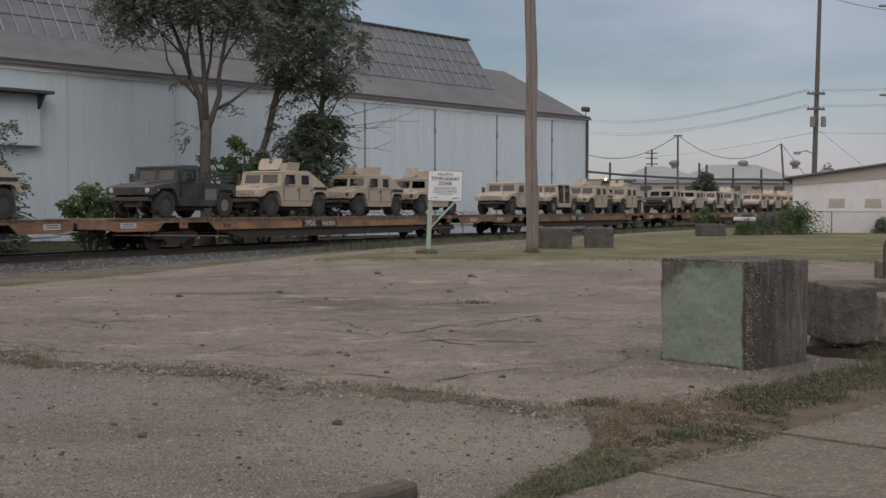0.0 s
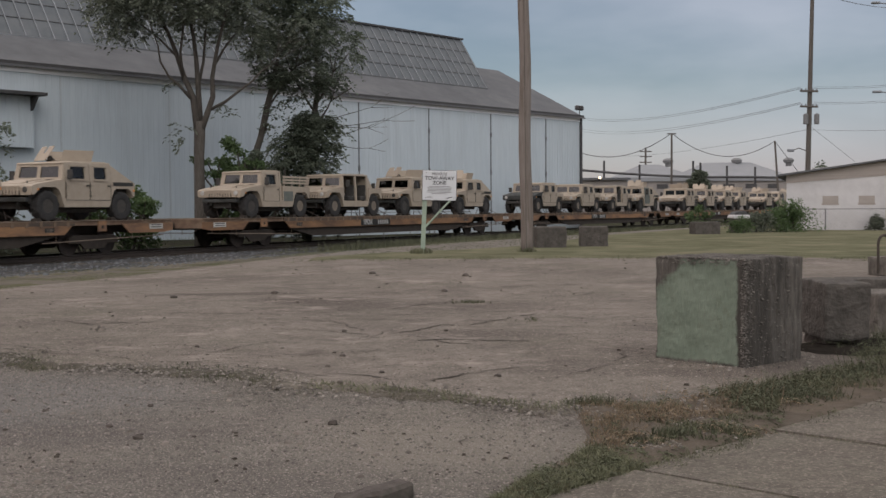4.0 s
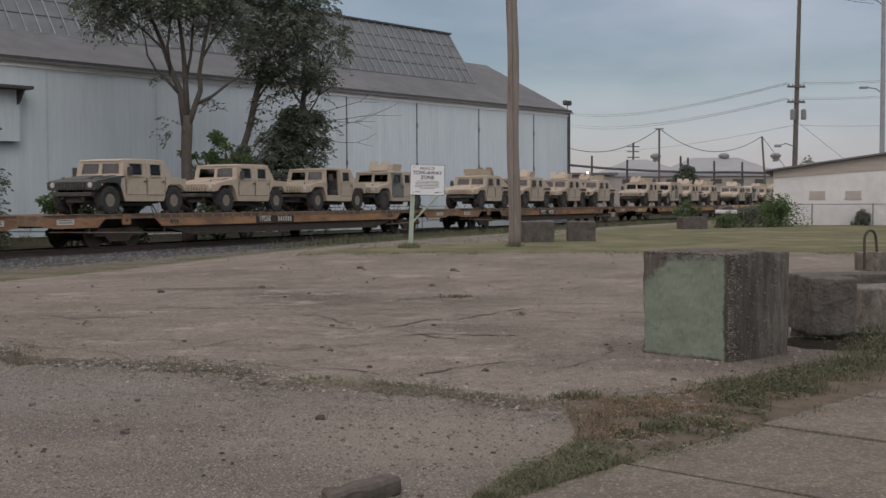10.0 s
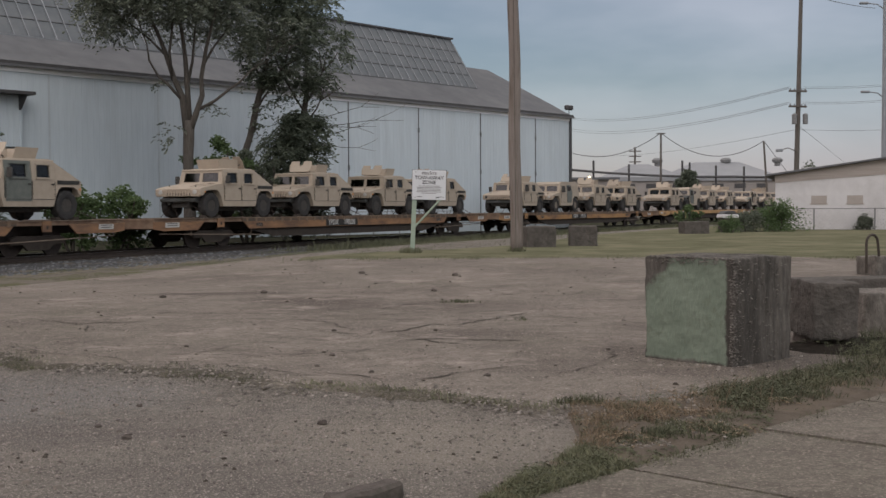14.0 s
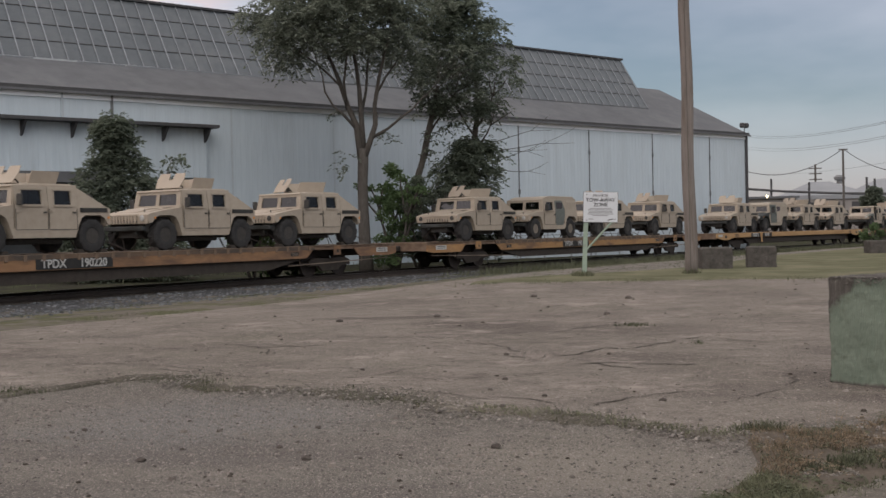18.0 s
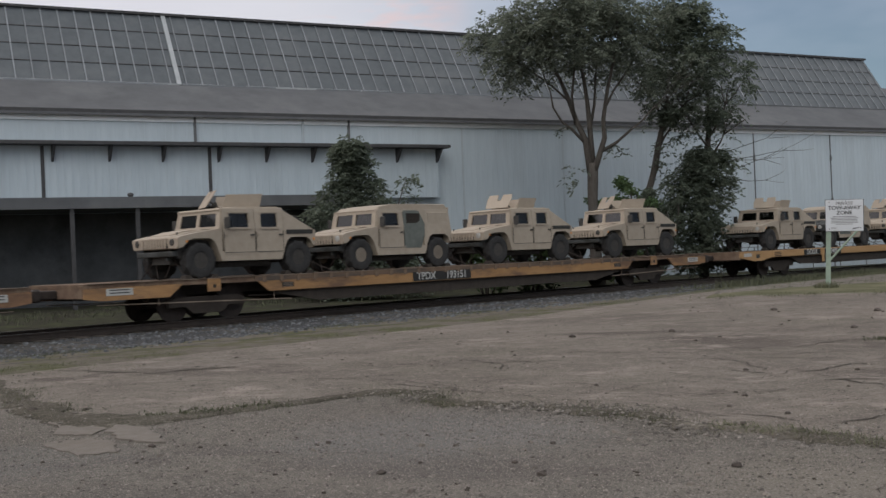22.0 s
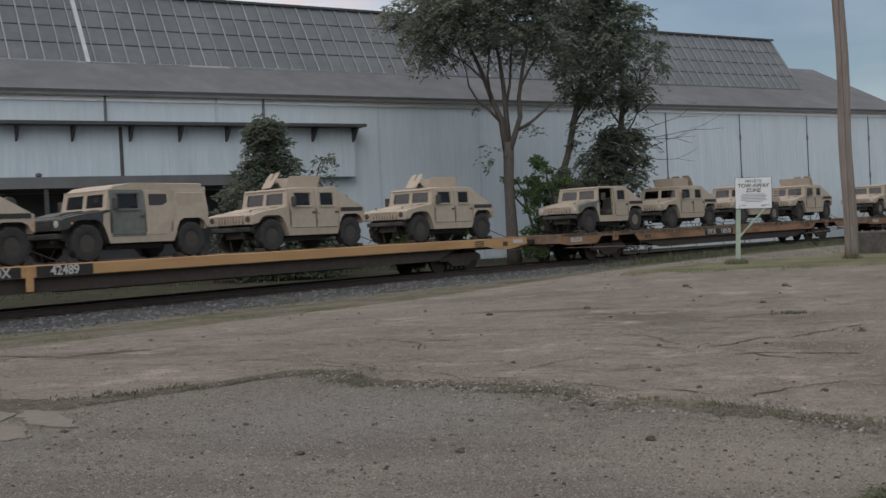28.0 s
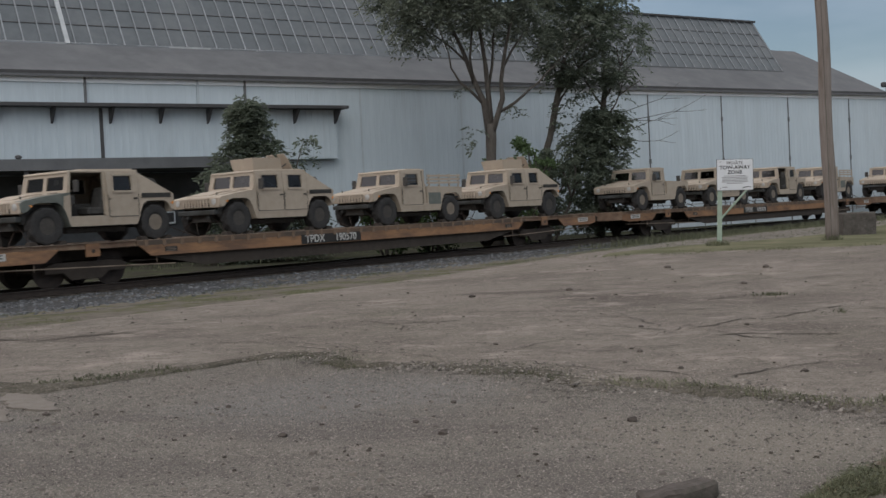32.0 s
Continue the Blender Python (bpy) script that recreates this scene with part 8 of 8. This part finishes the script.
        if style == "pickup4":
            # the canvas back of the cab slopes down to the bed
            bm = prism([(bx + 0.04, roof_z + 0.03), (bx + 0.04, 1.26), (bx - 0.40, 1.26), (bx - 0.30, 1.42), (bx - 0.06, roof_z - 0.03)], -0.97, 0.97, 0.02, taper=lambda z: 1.0 - max(0, z - 1.25) * 0.10)
            part("rear_quarter", bm, paint, e, "sloping back of the cab")
        bm = box(bx - 0.05, bx + 0.02, -0.95, 0.95, 0.62, 1.36)
        part("cab_back", bm, paint, e)
    else:
        side = ra + [(-2.20, 0.78), (-2.24, 1.20), (-2.20, roof_z + 0.02), (-1.06, roof_z + 0.02)]
        for s in (1, -1):
            bm = prism(side, s * 0.99, s * 1.05, taper=lambda z: 1.0 - max(0, z - 1.25) * 0.14)
            q = part("rear_side", bm, paint, e)
            bm = box(-2.08, -1.22, s * 0.985, s * 1.015, 1.36, 1.74, 0.02)
            part("side_panel", bm, paint, q)
            # rear passenger door, replaced with a dark one
            bm = prism([(-0.16, 0.62), (-0.16, 1.80), (-0.86, 1.80), (-1.06, 1.36), (-1.04, 1.06), (-0.86, 0.62)], s * 1.0, s * 1.058, 0.012, taper=lambda z: 1.0 - max(0, z - 1.25) * 0.13)
            d = part("door", bm, paint if dark_door else ARMY_GREY, e, "" if dark_door else "dark grey-green rear door")
            part("window", box(-0.86, -0.28, s * 0.985, s * 1.012, 1.40, 1.70), GLASS_DARK, d, "dark window glass")
            part("inner_side", box(-1.14, -0.78, s * 0.94, s * 0.985, 0.60, 1.80), paint, e)
            part("roof_side", prism([(0.94, roof_z - 0.10), (0.84, roof_z + 0.02), (-1.06, roof_z + 0.03), (-1.06, roof_z - 0.06), (0.86, roof_z - 0.10)], s * 0.93, s * 0.975), paint, e)
        part("tailgate", box(-2.24, -2.16, -0.97, 0.97, 0.74, 1.90, 0.02), paint, e)
    # gun ring and shields
    if turret:
        ring = part("turret_ring", lathe([(0.0, 0.40), (0.0, 0.52), (0.07, 0.52), (0.09, 0.46), (0.09, 0.40)], 24, "z"), paint, e, "round roof hatch ring", pose(-0.20, 0, roof_z + 0.03, 0, 0, turret))
        bm = bmesh.new()
        # front shield ahead of the ring, leaning back, with a slot for the barrel
        add_plate(bm, [(-0.46, 0.0), (0.46, 0.0), (0.52, 0.34), (0.48, 0.56), (0.10, 0.56), (0.07, 0.30), (-0.07, 0.30), (-0.10, 0.56), (-0.48, 0.56), (-0.52, 0.34)], 0.022, "x", 0.0)
        bmesh.ops.rotate(bm, verts=bm.verts[:], cent=(0, 0, 0), matrix=Matrix.Rotation(radians(-34), 3, "Y"))
        bmesh.ops.translate(bm, verts=bm.verts[:], vec=(0.86, 0, 0.05))
        part("front_shield", bm, TAN_DUST, ring, "slotted front gun shield")
        for s in (1, -1):
            bm = bmesh.new()
            add_plate(bm, [(-0.60, 0.04), (0.42, 0.04), (0.32, 0.40), (-0.68, 0.40)], 0.022, "y", 0.0)
            bmesh.ops.rotate(bm, verts=bm.verts[:], cent=(0, 0, 0), matrix=Matrix.Rotation(radians(-s * 11), 3, "X"))
            bmesh.ops.translate(bm, verts=bm.verts[:], vec=(0, s * 0.53, 0))
            part("side_shield", bm, TAN_DUST, ring, "flat side gun shield")
            bm = rod((0.50, s * 0.30, 0.08), (0.72, s * 0.34, 0.22), 0.022, n=6)
            part("shield_arm", bm, BLACK, ring, "dark shield arm")
        bm = bmesh.new()
        add_plate(bm, [(-0.53, 0.04), (0.53, 0.04), (0.61, 0.40), (-0.61, 0.40)], 0.022, "x", 0.0)
        bmesh.ops.rotate(bm, verts=bm.verts[:], cent=(0, 0, 0), matrix=Matrix.Rotation(radians(-12), 3, "Y"))
        bmesh.ops.translate(bm, verts=bm.verts[:], vec=(-0.61, 0, 0))
        part("rear_shield", bm, TAN_DUST, ring)
        part("gun_mount", prism([(0.42, 0.06), (0.60, 0.06), (0.56, 0.20), (0.48, 0.24)], -0.06, 0.06, 0.01), BLACK, ring, "dark gun mount")
    # chocks under the wheels
    for x in (AX, -AX):
        for k in (1, -1):
            part("wheel_chock", prism([(x + k * 0.26, 0.0), (x + k * 0.52, 0.0), (x + k * 0.50, 0.10), (x + k * 0.36, 0.11)], 0.80, 1.02), UNDER, e)
    # tie-down chains
    for x, s in ((2.1, 1), (2.1, -1), (-2.0, 1), (-2.0, -1)):
        bm = bmesh.new()
        dx = 0.55 if x > 0 else -0.45
        add_rod(bm, (x, s * 0.45, 0.52), (x + dx - 0.5, s * 1.02, 0.03), 0.014, n=5)
        add_rod(bm, (x, s * 0.40, 0.52), (x + dx * 0.2, s * 0.15, 0.03), 0.014, n=5)
        part("tie_down_chain", bm, RAIL, e, "rusty steel tie-down chain")
    return e


def lathe_at(x, y, z):
    bm = lathe([(-0.03, 0.09), (0.012, 0.09), (0.02, 0.07), (0.026, 0.0001)], 18, "z")
    bmesh.ops.rotate(bm, verts=bm.verts[:], cent=(0, 0, 0), matrix=Matrix.Rotation(radians(90), 3, "Y"))
    bmesh.ops.translate(bm, verts=bm.verts[:], vec=(x, y, z))
    return bm


def to_mesh(name, bm, material, smooth=True):
    me = bpy.data.meshes.new(name)
    bmesh.ops.recalc_face_normals(bm, faces=bm.faces[:])
    for f in bm.faces:
        f.smooth = smooth
    bm.to_mesh(me)
    bm.free()
    me.materials.append(material)
    return me


TYRE = to_mesh("wheel", tyre_mesh(), RUBBER, False)
RIM_ME = to_mesh("rim", rim_mesh(), RIM, False)
RIM_DARK_ME = to_mesh("rim", rim_mesh(), RIM_DARK, False)

KINDS = {
    "turret": lambda: make_vehicle("armoured_truck", "tan slant-back army truck with roof gun shields", "slant", TAN, turret=6, lamp=True),
    "turret_turned": lambda: make_vehicle("armoured_truck", "tan slant-back army truck with gun shield turned aside", "slant", TAN, turret=-24, lamp=False),
    "turret_back": lambda: make_vehicle("armoured_truck", "tan slant-back army truck with gun shield facing rearward", "slant", TAN, turret=172, lamp=True),
    "turret_dark_door": lambda: make_vehicle("armoured_truck", "tan slant-back army truck with one dark front door", "slant", TAN, turret=4, dark_door=ARMY_GREY),
    "slant_open": lambda: make_vehicle("armoured_truck", "tan slant-back army truck with missing front door", "slant", TAN, front_door=False, rim="rear", fender=ARMY_GREY),
    "dark_pickup": lambda: make_vehicle("army_pickup", "dark green two-door army pickup with dark cargo bed", "pickup2", ARMY_DARK, hood=ARMY_DARK, rim="rear", slats=True, nose_dark=True),
    "rack_pickup": lambda: make_vehicle("army_pickup", "tan two-door army pickup with slatted cargo rack", "pickup2", TAN, rim="rear", slats=True),
    "plain_pickup": lambda: make_vehicle("army_pickup", "tan two-door army pickup with open bed", "pickup2", TAN, rim="light"),
    "doorless_pickup": lambda: make_vehicle("army_pickup", "tan four-seat army pickup without doors", "pickup4", TAN, front_door=False, rear_door=False, rim="light"),
    "crew_pickup": lambda: make_vehicle("army_pickup", "tan four-door army pickup with open bed", "pickup4", TAN, rim="light"),
    "open_pickup": lambda: make_vehicle("army_pickup", "tan four-door army pickup missing its front door", "pickup4", TAN, front_door=False, rim="light"),
    "dark_hood_pickup": lambda: make_vehicle("army_pickup", "tan four-door army pickup with dark green hood", "pickup4", TAN, hood=ARMY_DARK, rim="light", nose_dark=True),
    "wagon": lambda: make_vehicle("army_wagon", "tan hard-top army wagon with dark rear door", "wagon", TAN, rim="light"),
    "dark_nose_wagon": lambda: make_vehicle("army_wagon", "tan hard-top army wagon with dark green nose", "wagon", TAN, hood=ARMY_DARK, nose_dark=True, dark_door=ARMY_GREY),
}
# place of the front axle on the train, and kind
LOADS = [(-9.5, "turret"), (1.8, "dark_pickup"), (8.5, "turret"), (15.5, "turret_turned"), (21.7, "turret_turned"),
         (33.0, "rack_pickup"), (39.35, "doorless_pickup"), (46.0, "turret_turned"), (52.25, "turret"),
         (63.3, "dark_hood_pickup"), (70.1, "crew_pickup"), (76.9, "open_pickup"), (83.1, "turret_dark_door"),
         (94.6, "turret_back"), (101.2, "turret"), (107.7, "turret"), (113.7, "turret_turned"),
         (125.4, "turret_turned"), (131.5, "wagon"), (138.1, "turret"), (145.0, "turret_turned"),
         (156.75, "turret"), (162.5, "dark_nose_wagon"), (169.2, "turret_turned"), (176.3, "turret_turned"),
         (187.0, "slant_open"), (193.7, "turret_back"), (200.6, "rack_pickup"), (207.0, "turret_back"),
         (217.8, "plain_pickup"), (224.4, "crew_pickup"), (231.2, "open_pickup"), (237.8, "rack_pickup"),
         (248.6, "plain_pickup"), (255.2, "turret_turned"), (261.8, "crew_pickup")]


def make_loads():
    made = {}
    for axle, kind in LOADS:
        u = axle + 1.765
        m = ride(u, 0.0)
        if kind not in made:
            made[kind] = KINDS[kind]()
            made[kind].matrix_basis = m
            ob = made[kind]
        else:
            ob = copy_thing(made[kind], m)
        TRAIN.append((ob, u, DECK_Z))


# ---------------------------------------------------------------- flat cars
CAR_L = 27.6


def bogie(e, x):
    b = part("bogie_frame", box(x - 1.2, x + 1.2, -0.16, 0.16, -0.62, -0.36, 0.02), UNDER, e)
    for s in (1, -1):
        bm = prism([(x - 1.18, -0.72), (x - 1.18, -0.54), (x - 0.95, -0.45), (x + 0.95, -0.45), (x + 1.18, -0.54), (x + 1.18, -0.72), (x + 0.66, -0.70), (x + 0.45, -0.90), (x - 0.45, -0.90), (x - 0.66, -0.70)], s * 0.96, s * 1.08, 0.01)
        part("side_frame", bm, UNDER, e)
        bm = bmesh.new()
        for k in (-0.14, 0.0, 0.14):
            add_rod(bm, (x + k, s * 1.0, -0.78), (x + k, s * 1.0, -0.46), 0.055)
        part("spring_nest", bm, UNDER, e)
    for dx in (-0.89, 0.89):
        bm = lathe([(-0.80, 0.42), (-0.80, 0.455), (-0.76, 0.455), (-0.745, 0.415), (-0.66, 0.405), (-0.66, 0.2), (-0.6, 0.09), (0.6, 0.09), (0.66, 0.2), (0.66, 0.405), (0.745, 0.415), (0.76, 0.455), (0.80, 0.455), (0.80, 0.42)], 26)
        part("wheelset", bm, RAIL, e, "rusty steel wheel and axle", pose(x + dx, 0, RAIL_Z - DECK_Z + 0.415))


def make_flatcar(style, label, mark, number, sill):
    """A long flat car; its deck lies at height 0 of its own space."""
    e = thing("flat_car", Matrix.Identity(4), label, "flat car", "cars of the train")
    h = CAR_L / 2
    part("deck", box(-h, h, -1.385, 1.385, -0.10, 0.0, 0.0), DECK, e, "dark worn steel deck")
    part("centre_sill", prism([(-h + 0.2, -0.105), (h - 0.2, -0.105), (h - 0.2, -0.40), (6.8, -0.42), (5.4, -0.72), (-5.4, -0.72), (-6.8, -0.42), (-h + 0.2, -0.40)], -0.55, 0.55), UNDER, e)
    tc = h - 3.7
    if style == "rust":
        for s in (1, -1):
            # long middle sill with slanted ends
            z1, z0 = -0.105, -0.42
            bm = prism([(-tc + 1.35, z1), (tc - 1.35, z1), (tc - 1.75, z0), (-tc + 1.75, z0)], s * 1.37, s * 1.42, 0.006)
            q = part("side_sill", bm, sill, e)
            bm = prism([(-tc + 1.75, z0), (tc - 1.75, z0), (tc - 3.6, z0 - 0.34), (-tc + 3.6, z0 - 0.34)], s * 1.25, s * 1.30)
            part("lower_sill", bm, UNDER, e)
            # upright stiffeners on the sill
            first = None
            part("deck_edge", box(-tc + 1.30, tc - 1.30, s * 1.386, s * 1.426, -0.135, -0.004), DECK_EDGE, e, "dark rusty edge of the deck")
            part("deck_lip", box(-h + 0.1, h - 0.1, s * 1.386, s * 1.432, -0.003, 0.012), LIP, e, "pale worn lip of the deck")
            n = 30
            for i in range(n):
                x = -tc + 1.6 + (2 * tc - 3.2) * i / (n - 1)
                if first is None:
                    first = part("stake_pocket", box(-0.055, 0.055, s * 1.385, s * 1.446, -0.165, 0.002), DECK, q, "", pose(x, 0, 0))
                else:
                    again(first, pose(x, 0, 0))
            # end pieces over the couplers
            for k in (1, -1):
                prof = [(k * (tc + 0.95), z1), (k * h, z1), (k * h, -0.36), (k * (h - 0.5), -0.42), (k * (tc + 1.35), -0.42)]
                bm = prism(prof, s * 1.37, s * 1.42, 0.006)
                p2 = part("end_sill", bm, sill, e)
                part("notice_board", box(k * (h - 0.95) - 0.36, k * (h - 0.95) + 0.36, s * 1.422, s * 1.434, -0.30, -0.13), MARK, p2, "small white notice board")
                for r in range(2):
                    bm = box(k * (h - 0.95) - 0.28, k * (h - 0.95) + 0.28, s * 1.434, s * 1.437, -0.18 - r * 0.07, -0.155 - r * 0.07)
                    part("text_line", bm, MARK_BG, p2, "line of small dark lettering")
                part("stencil", box(k * (tc - 2.4) - 0.20, k * (tc - 2.4) + 0.20, s * 1.42, s * 1.4235, -0.33, -0.20), MARK_BG, q, "small black stencil panel")
                for r in range(3):
                    part("stencil_line", box(k * (tc - 2.4) - 0.15, k * (tc - 2.4) + 0.15, s * 1.4235, s * 1.4255, -0.315 + r * 0.04, -0.303 + r * 0.04), LIP, q)
                bm = rod((k * (tc - 2.6), s * 1.30, -0.66), (k * (h - 0.4), s * 1.30, -0.52), 0.016, n=6)
                for xr in (k * (tc - 2.0), k * (tc + 1.6)):
                    add_rod(bm, (xr, s * 1.30, -0.62), (xr, s * 1.30, -0.20), 0.014, n=5)
                part("side_rod", bm, LIP, e, "pale rod hung under the sill")
                part("jack_bracket", box(k * tc - 0.20, k * tc + 0.20, s * 1.37, s * 1.425, -0.34, 0.0, 0.01), sill, e)
                part("bracket_hole", rod((k * tc, s * 1.42, -0.2), (k * tc, s * 1.429, -0.2), 0.055, n=10), UNDER, e)
                bm = prism([(k * (tc - 1.35), -0.08), (k * (tc + 0.95), -0.08), (k * (tc + 0.95), -0.14), (k * (tc - 1.35), -0.14)], s * 1.36, s * 1.40)
                part("deck_rail", bm, DECK, e)
    else:
        for s in (1, -1):
            bm = prism([(-h + 2.6, 0.0), (h - 2.6, 0.0), (h - 2.6, -0.30), (-h + 2.6, -0.30)], s * 1.36, s * 1.42, 0.02)
            q = part("side_sill", bm, sill, e)
            for k in (1, -1):
                bm = prism([(k * (h - 2.6), -0.004), (k * h, -0.004), (k * h, -0.26), (k * (h - 1.1), -0.42), (k * (h - 1.7), -0.42), (k * (h - 2.6), -0.28)], s * 1.355, s * 1.40)
                p2 = part("end_sill", bm, sill, e)
                part("step_hole", box(k * (h - 1.4) - 0.14, k * (h - 1.4) + 0.14, s * 1.39, s * 1.408, -0.30, -0.14), BLACK, p2)
                part("notice_board", box(k * (h - 0.6) - 0.3, k * (h - 0.6) + 0.3, s * 1.402, s * 1.412, -0.22, -0.08), MARK, p2, "small white notice board")
                for r in range(3):
                    bm = box(k * (h - 3.0) - 0.28, k * (h - 3.0) + 0.28, s * 1.422, s * 1.426, -0.26 + r * 0.075, -0.225 + r * 0.075)
                    part("text_line", bm, MARK_BG, q, "line of small dark lettering")
            bm = prism([(-9.6, -0.30), (9.6, -0.30), (8.6, -0.66), (-8.6, -0.66)], s * 1.20, s * 1.26)
            part("lower_sill", bm, UNDER, e)
            part("bracket", box(6.75, 6.95, s * 1.42, s * 1.46, -0.62, -0.02, 0.01), sill, e)
    # number panel on the flank
    for s in (1, -1):
        rz = 180 if s > 0 else 0
        big = 0.315
        if style == "rust":
            part("number_panel", box(0.30, 2.90, s * 1.421, s * 1.427, -0.40, -0.12), MARK_BG, e, "black number panel")
            if mark:
                text_part("lettering", mark, big, MARK, e, pose(2.32, s * 1.429, -0.26, 90, 0, rz), "white stencilled letters")
                text_part("lettering", number, big, MARK, e, pose(0.98, s * 1.429, -0.26, 90, 0, rz), "white stencilled figures")
            else:
                text_part("lettering", "TPDX", big, MARK, e, pose(2.32, s * 1.429, -0.26, 90, 0, rz), "white stencilled letters")
                for i in range(6):
                    part("letter", box(0.50 + i * 0.165, 0.50 + i * 0.165 + 0.085, s * 1.427, s * 1.43, -0.355, -0.165), MARK, e, "white stencilled mark")
        else:
            part("number_panel", box(7.05, 8.55, s * 1.416, s * 1.4235, -0.285, -0.03), MARK_BG, e, "black number panel")
            part("number_panel", box(5.10, 6.65, s * 1.416, s * 1.4235, -0.285, -0.03), MARK_BG, e, "black number panel")
            text_part("lettering", "DODX", big, MARK, e, pose(7.8, s * 1.4255, -0.158, 90, 0, rz), "white stencilled letters")
            text_part("lettering", "42489", big, MARK, e, pose(5.88, s * 1.4255, -0.158, 90, 0, rz), "white stencilled figures")
    for k in (1, -1):
        bm = box(min(k * h, k * (h + 0.62)), max(k * h, k * (h + 0.62)), -0.13, 0.13, -0.34, -0.12, 0.03)
        add_box(bm, min(k * (h + 0.45), k * (h + 0.66)), max(k * (h + 0.45), k * (h + 0.66)), -0.2, 0.2, -0.40, -0.08, 0.04)
        part("coupler", bm, RAIL, e)
        part("end_beam", box(min(k * (h - 0.12), k * h), max(k * (h - 0.12), k * h), -1.36, 1.36, -0.34, -0.076), DECK, e)
        bogie(e, k * tc)
    bm = rod((-h + 5, 1.1, -0.62), (h - 5, 1.1, -0.52), 0.02, n=5)
    part("brake_rod", bm, RAIL, e)
    part("brake_reservoir", rod((-2.2, 0.85, -0.55), (-0.9, 0.85, -0.55), 0.17, n=12), UNDER, e)
    return e


GAPS = [-33.4, -2.4, 28.7, 59.3, 89.9, 120.9, 152.0, 183.6, 214.4, 245.3, 276.2]


def make_cars():
    plain = make_flatcar("rust", "rust-streaked orange flat car carrying army trucks", "", "", ORANGE)
    first = make_flatcar("rust", "rust-streaked orange flat car with stencilled number panel", "TPDX", "190220", ORANGE)
    second = make_flatcar("rust", "faded orange-yellow flat car with stencilled number panel", "TPDX", "193151", YELLOW_RUST)
    third = make_flatcar("rust", "rusty orange flat car with stencilled number panel", "TPDX", "190570", ORANGE)
    yellow = make_flatcar("yellow", "yellow flat car carrying tan army trucks", "", "", YELLOW)
    special = {4: first, 5: second, 6: yellow, 7: third, 0: plain}
    for i, (a, b) in enumerate(zip(GAPS, GAPS[1:])):
        u = (a + b) / 2
        ob = special[i] if i in special else copy_thing(plain, ride(u, 0.0))
        ob.matrix_basis = ride(u, 0.0)
        TRAIN.append((ob, u, DECK_Z))


YELLOW_RUST = mat("orange_yellow_sill", (0.30, 0.170, 0.078), (0.41, 0.242, 0.112), 1.6, 0.8, c3=(0.175, 0.108, 0.07), c3_scale=1.2, c3_at=(0.46, 0.64), vary=0.08, stretch=(0.5, 1, 2))
make_cars()
make_loads()


def motions():
    """The train rolls along the track; its loads ride on it, and the wheels of the cars turn."""
    times = list(range(33))
    for ob, u, z in TRAIN:
        walk(ob, [(t, ride(u, t, z)) for t in times])
    # the wheelsets turn by the way that the train has run
    way = float(RUN_D[-1])
    steps = int(way / 0.55) + 1
    turns = [(0.0, 0.0)] + [(float(np.interp(way * k / steps, RUN_D, RUN_T)), way * k / steps / 0.415) for k in range(1, steps)] + [(32.0, way / 0.415)]
    for ob, u, z in TRAIN:
        for wheels in ob.children:
            if wheels.name.startswith("wheelset"):
                rest = wheels.matrix_basis.copy()
                walk(wheels, [(t, rest @ Matrix.Rotation(a, 4, "Y")) for t, a in turns])


motions()
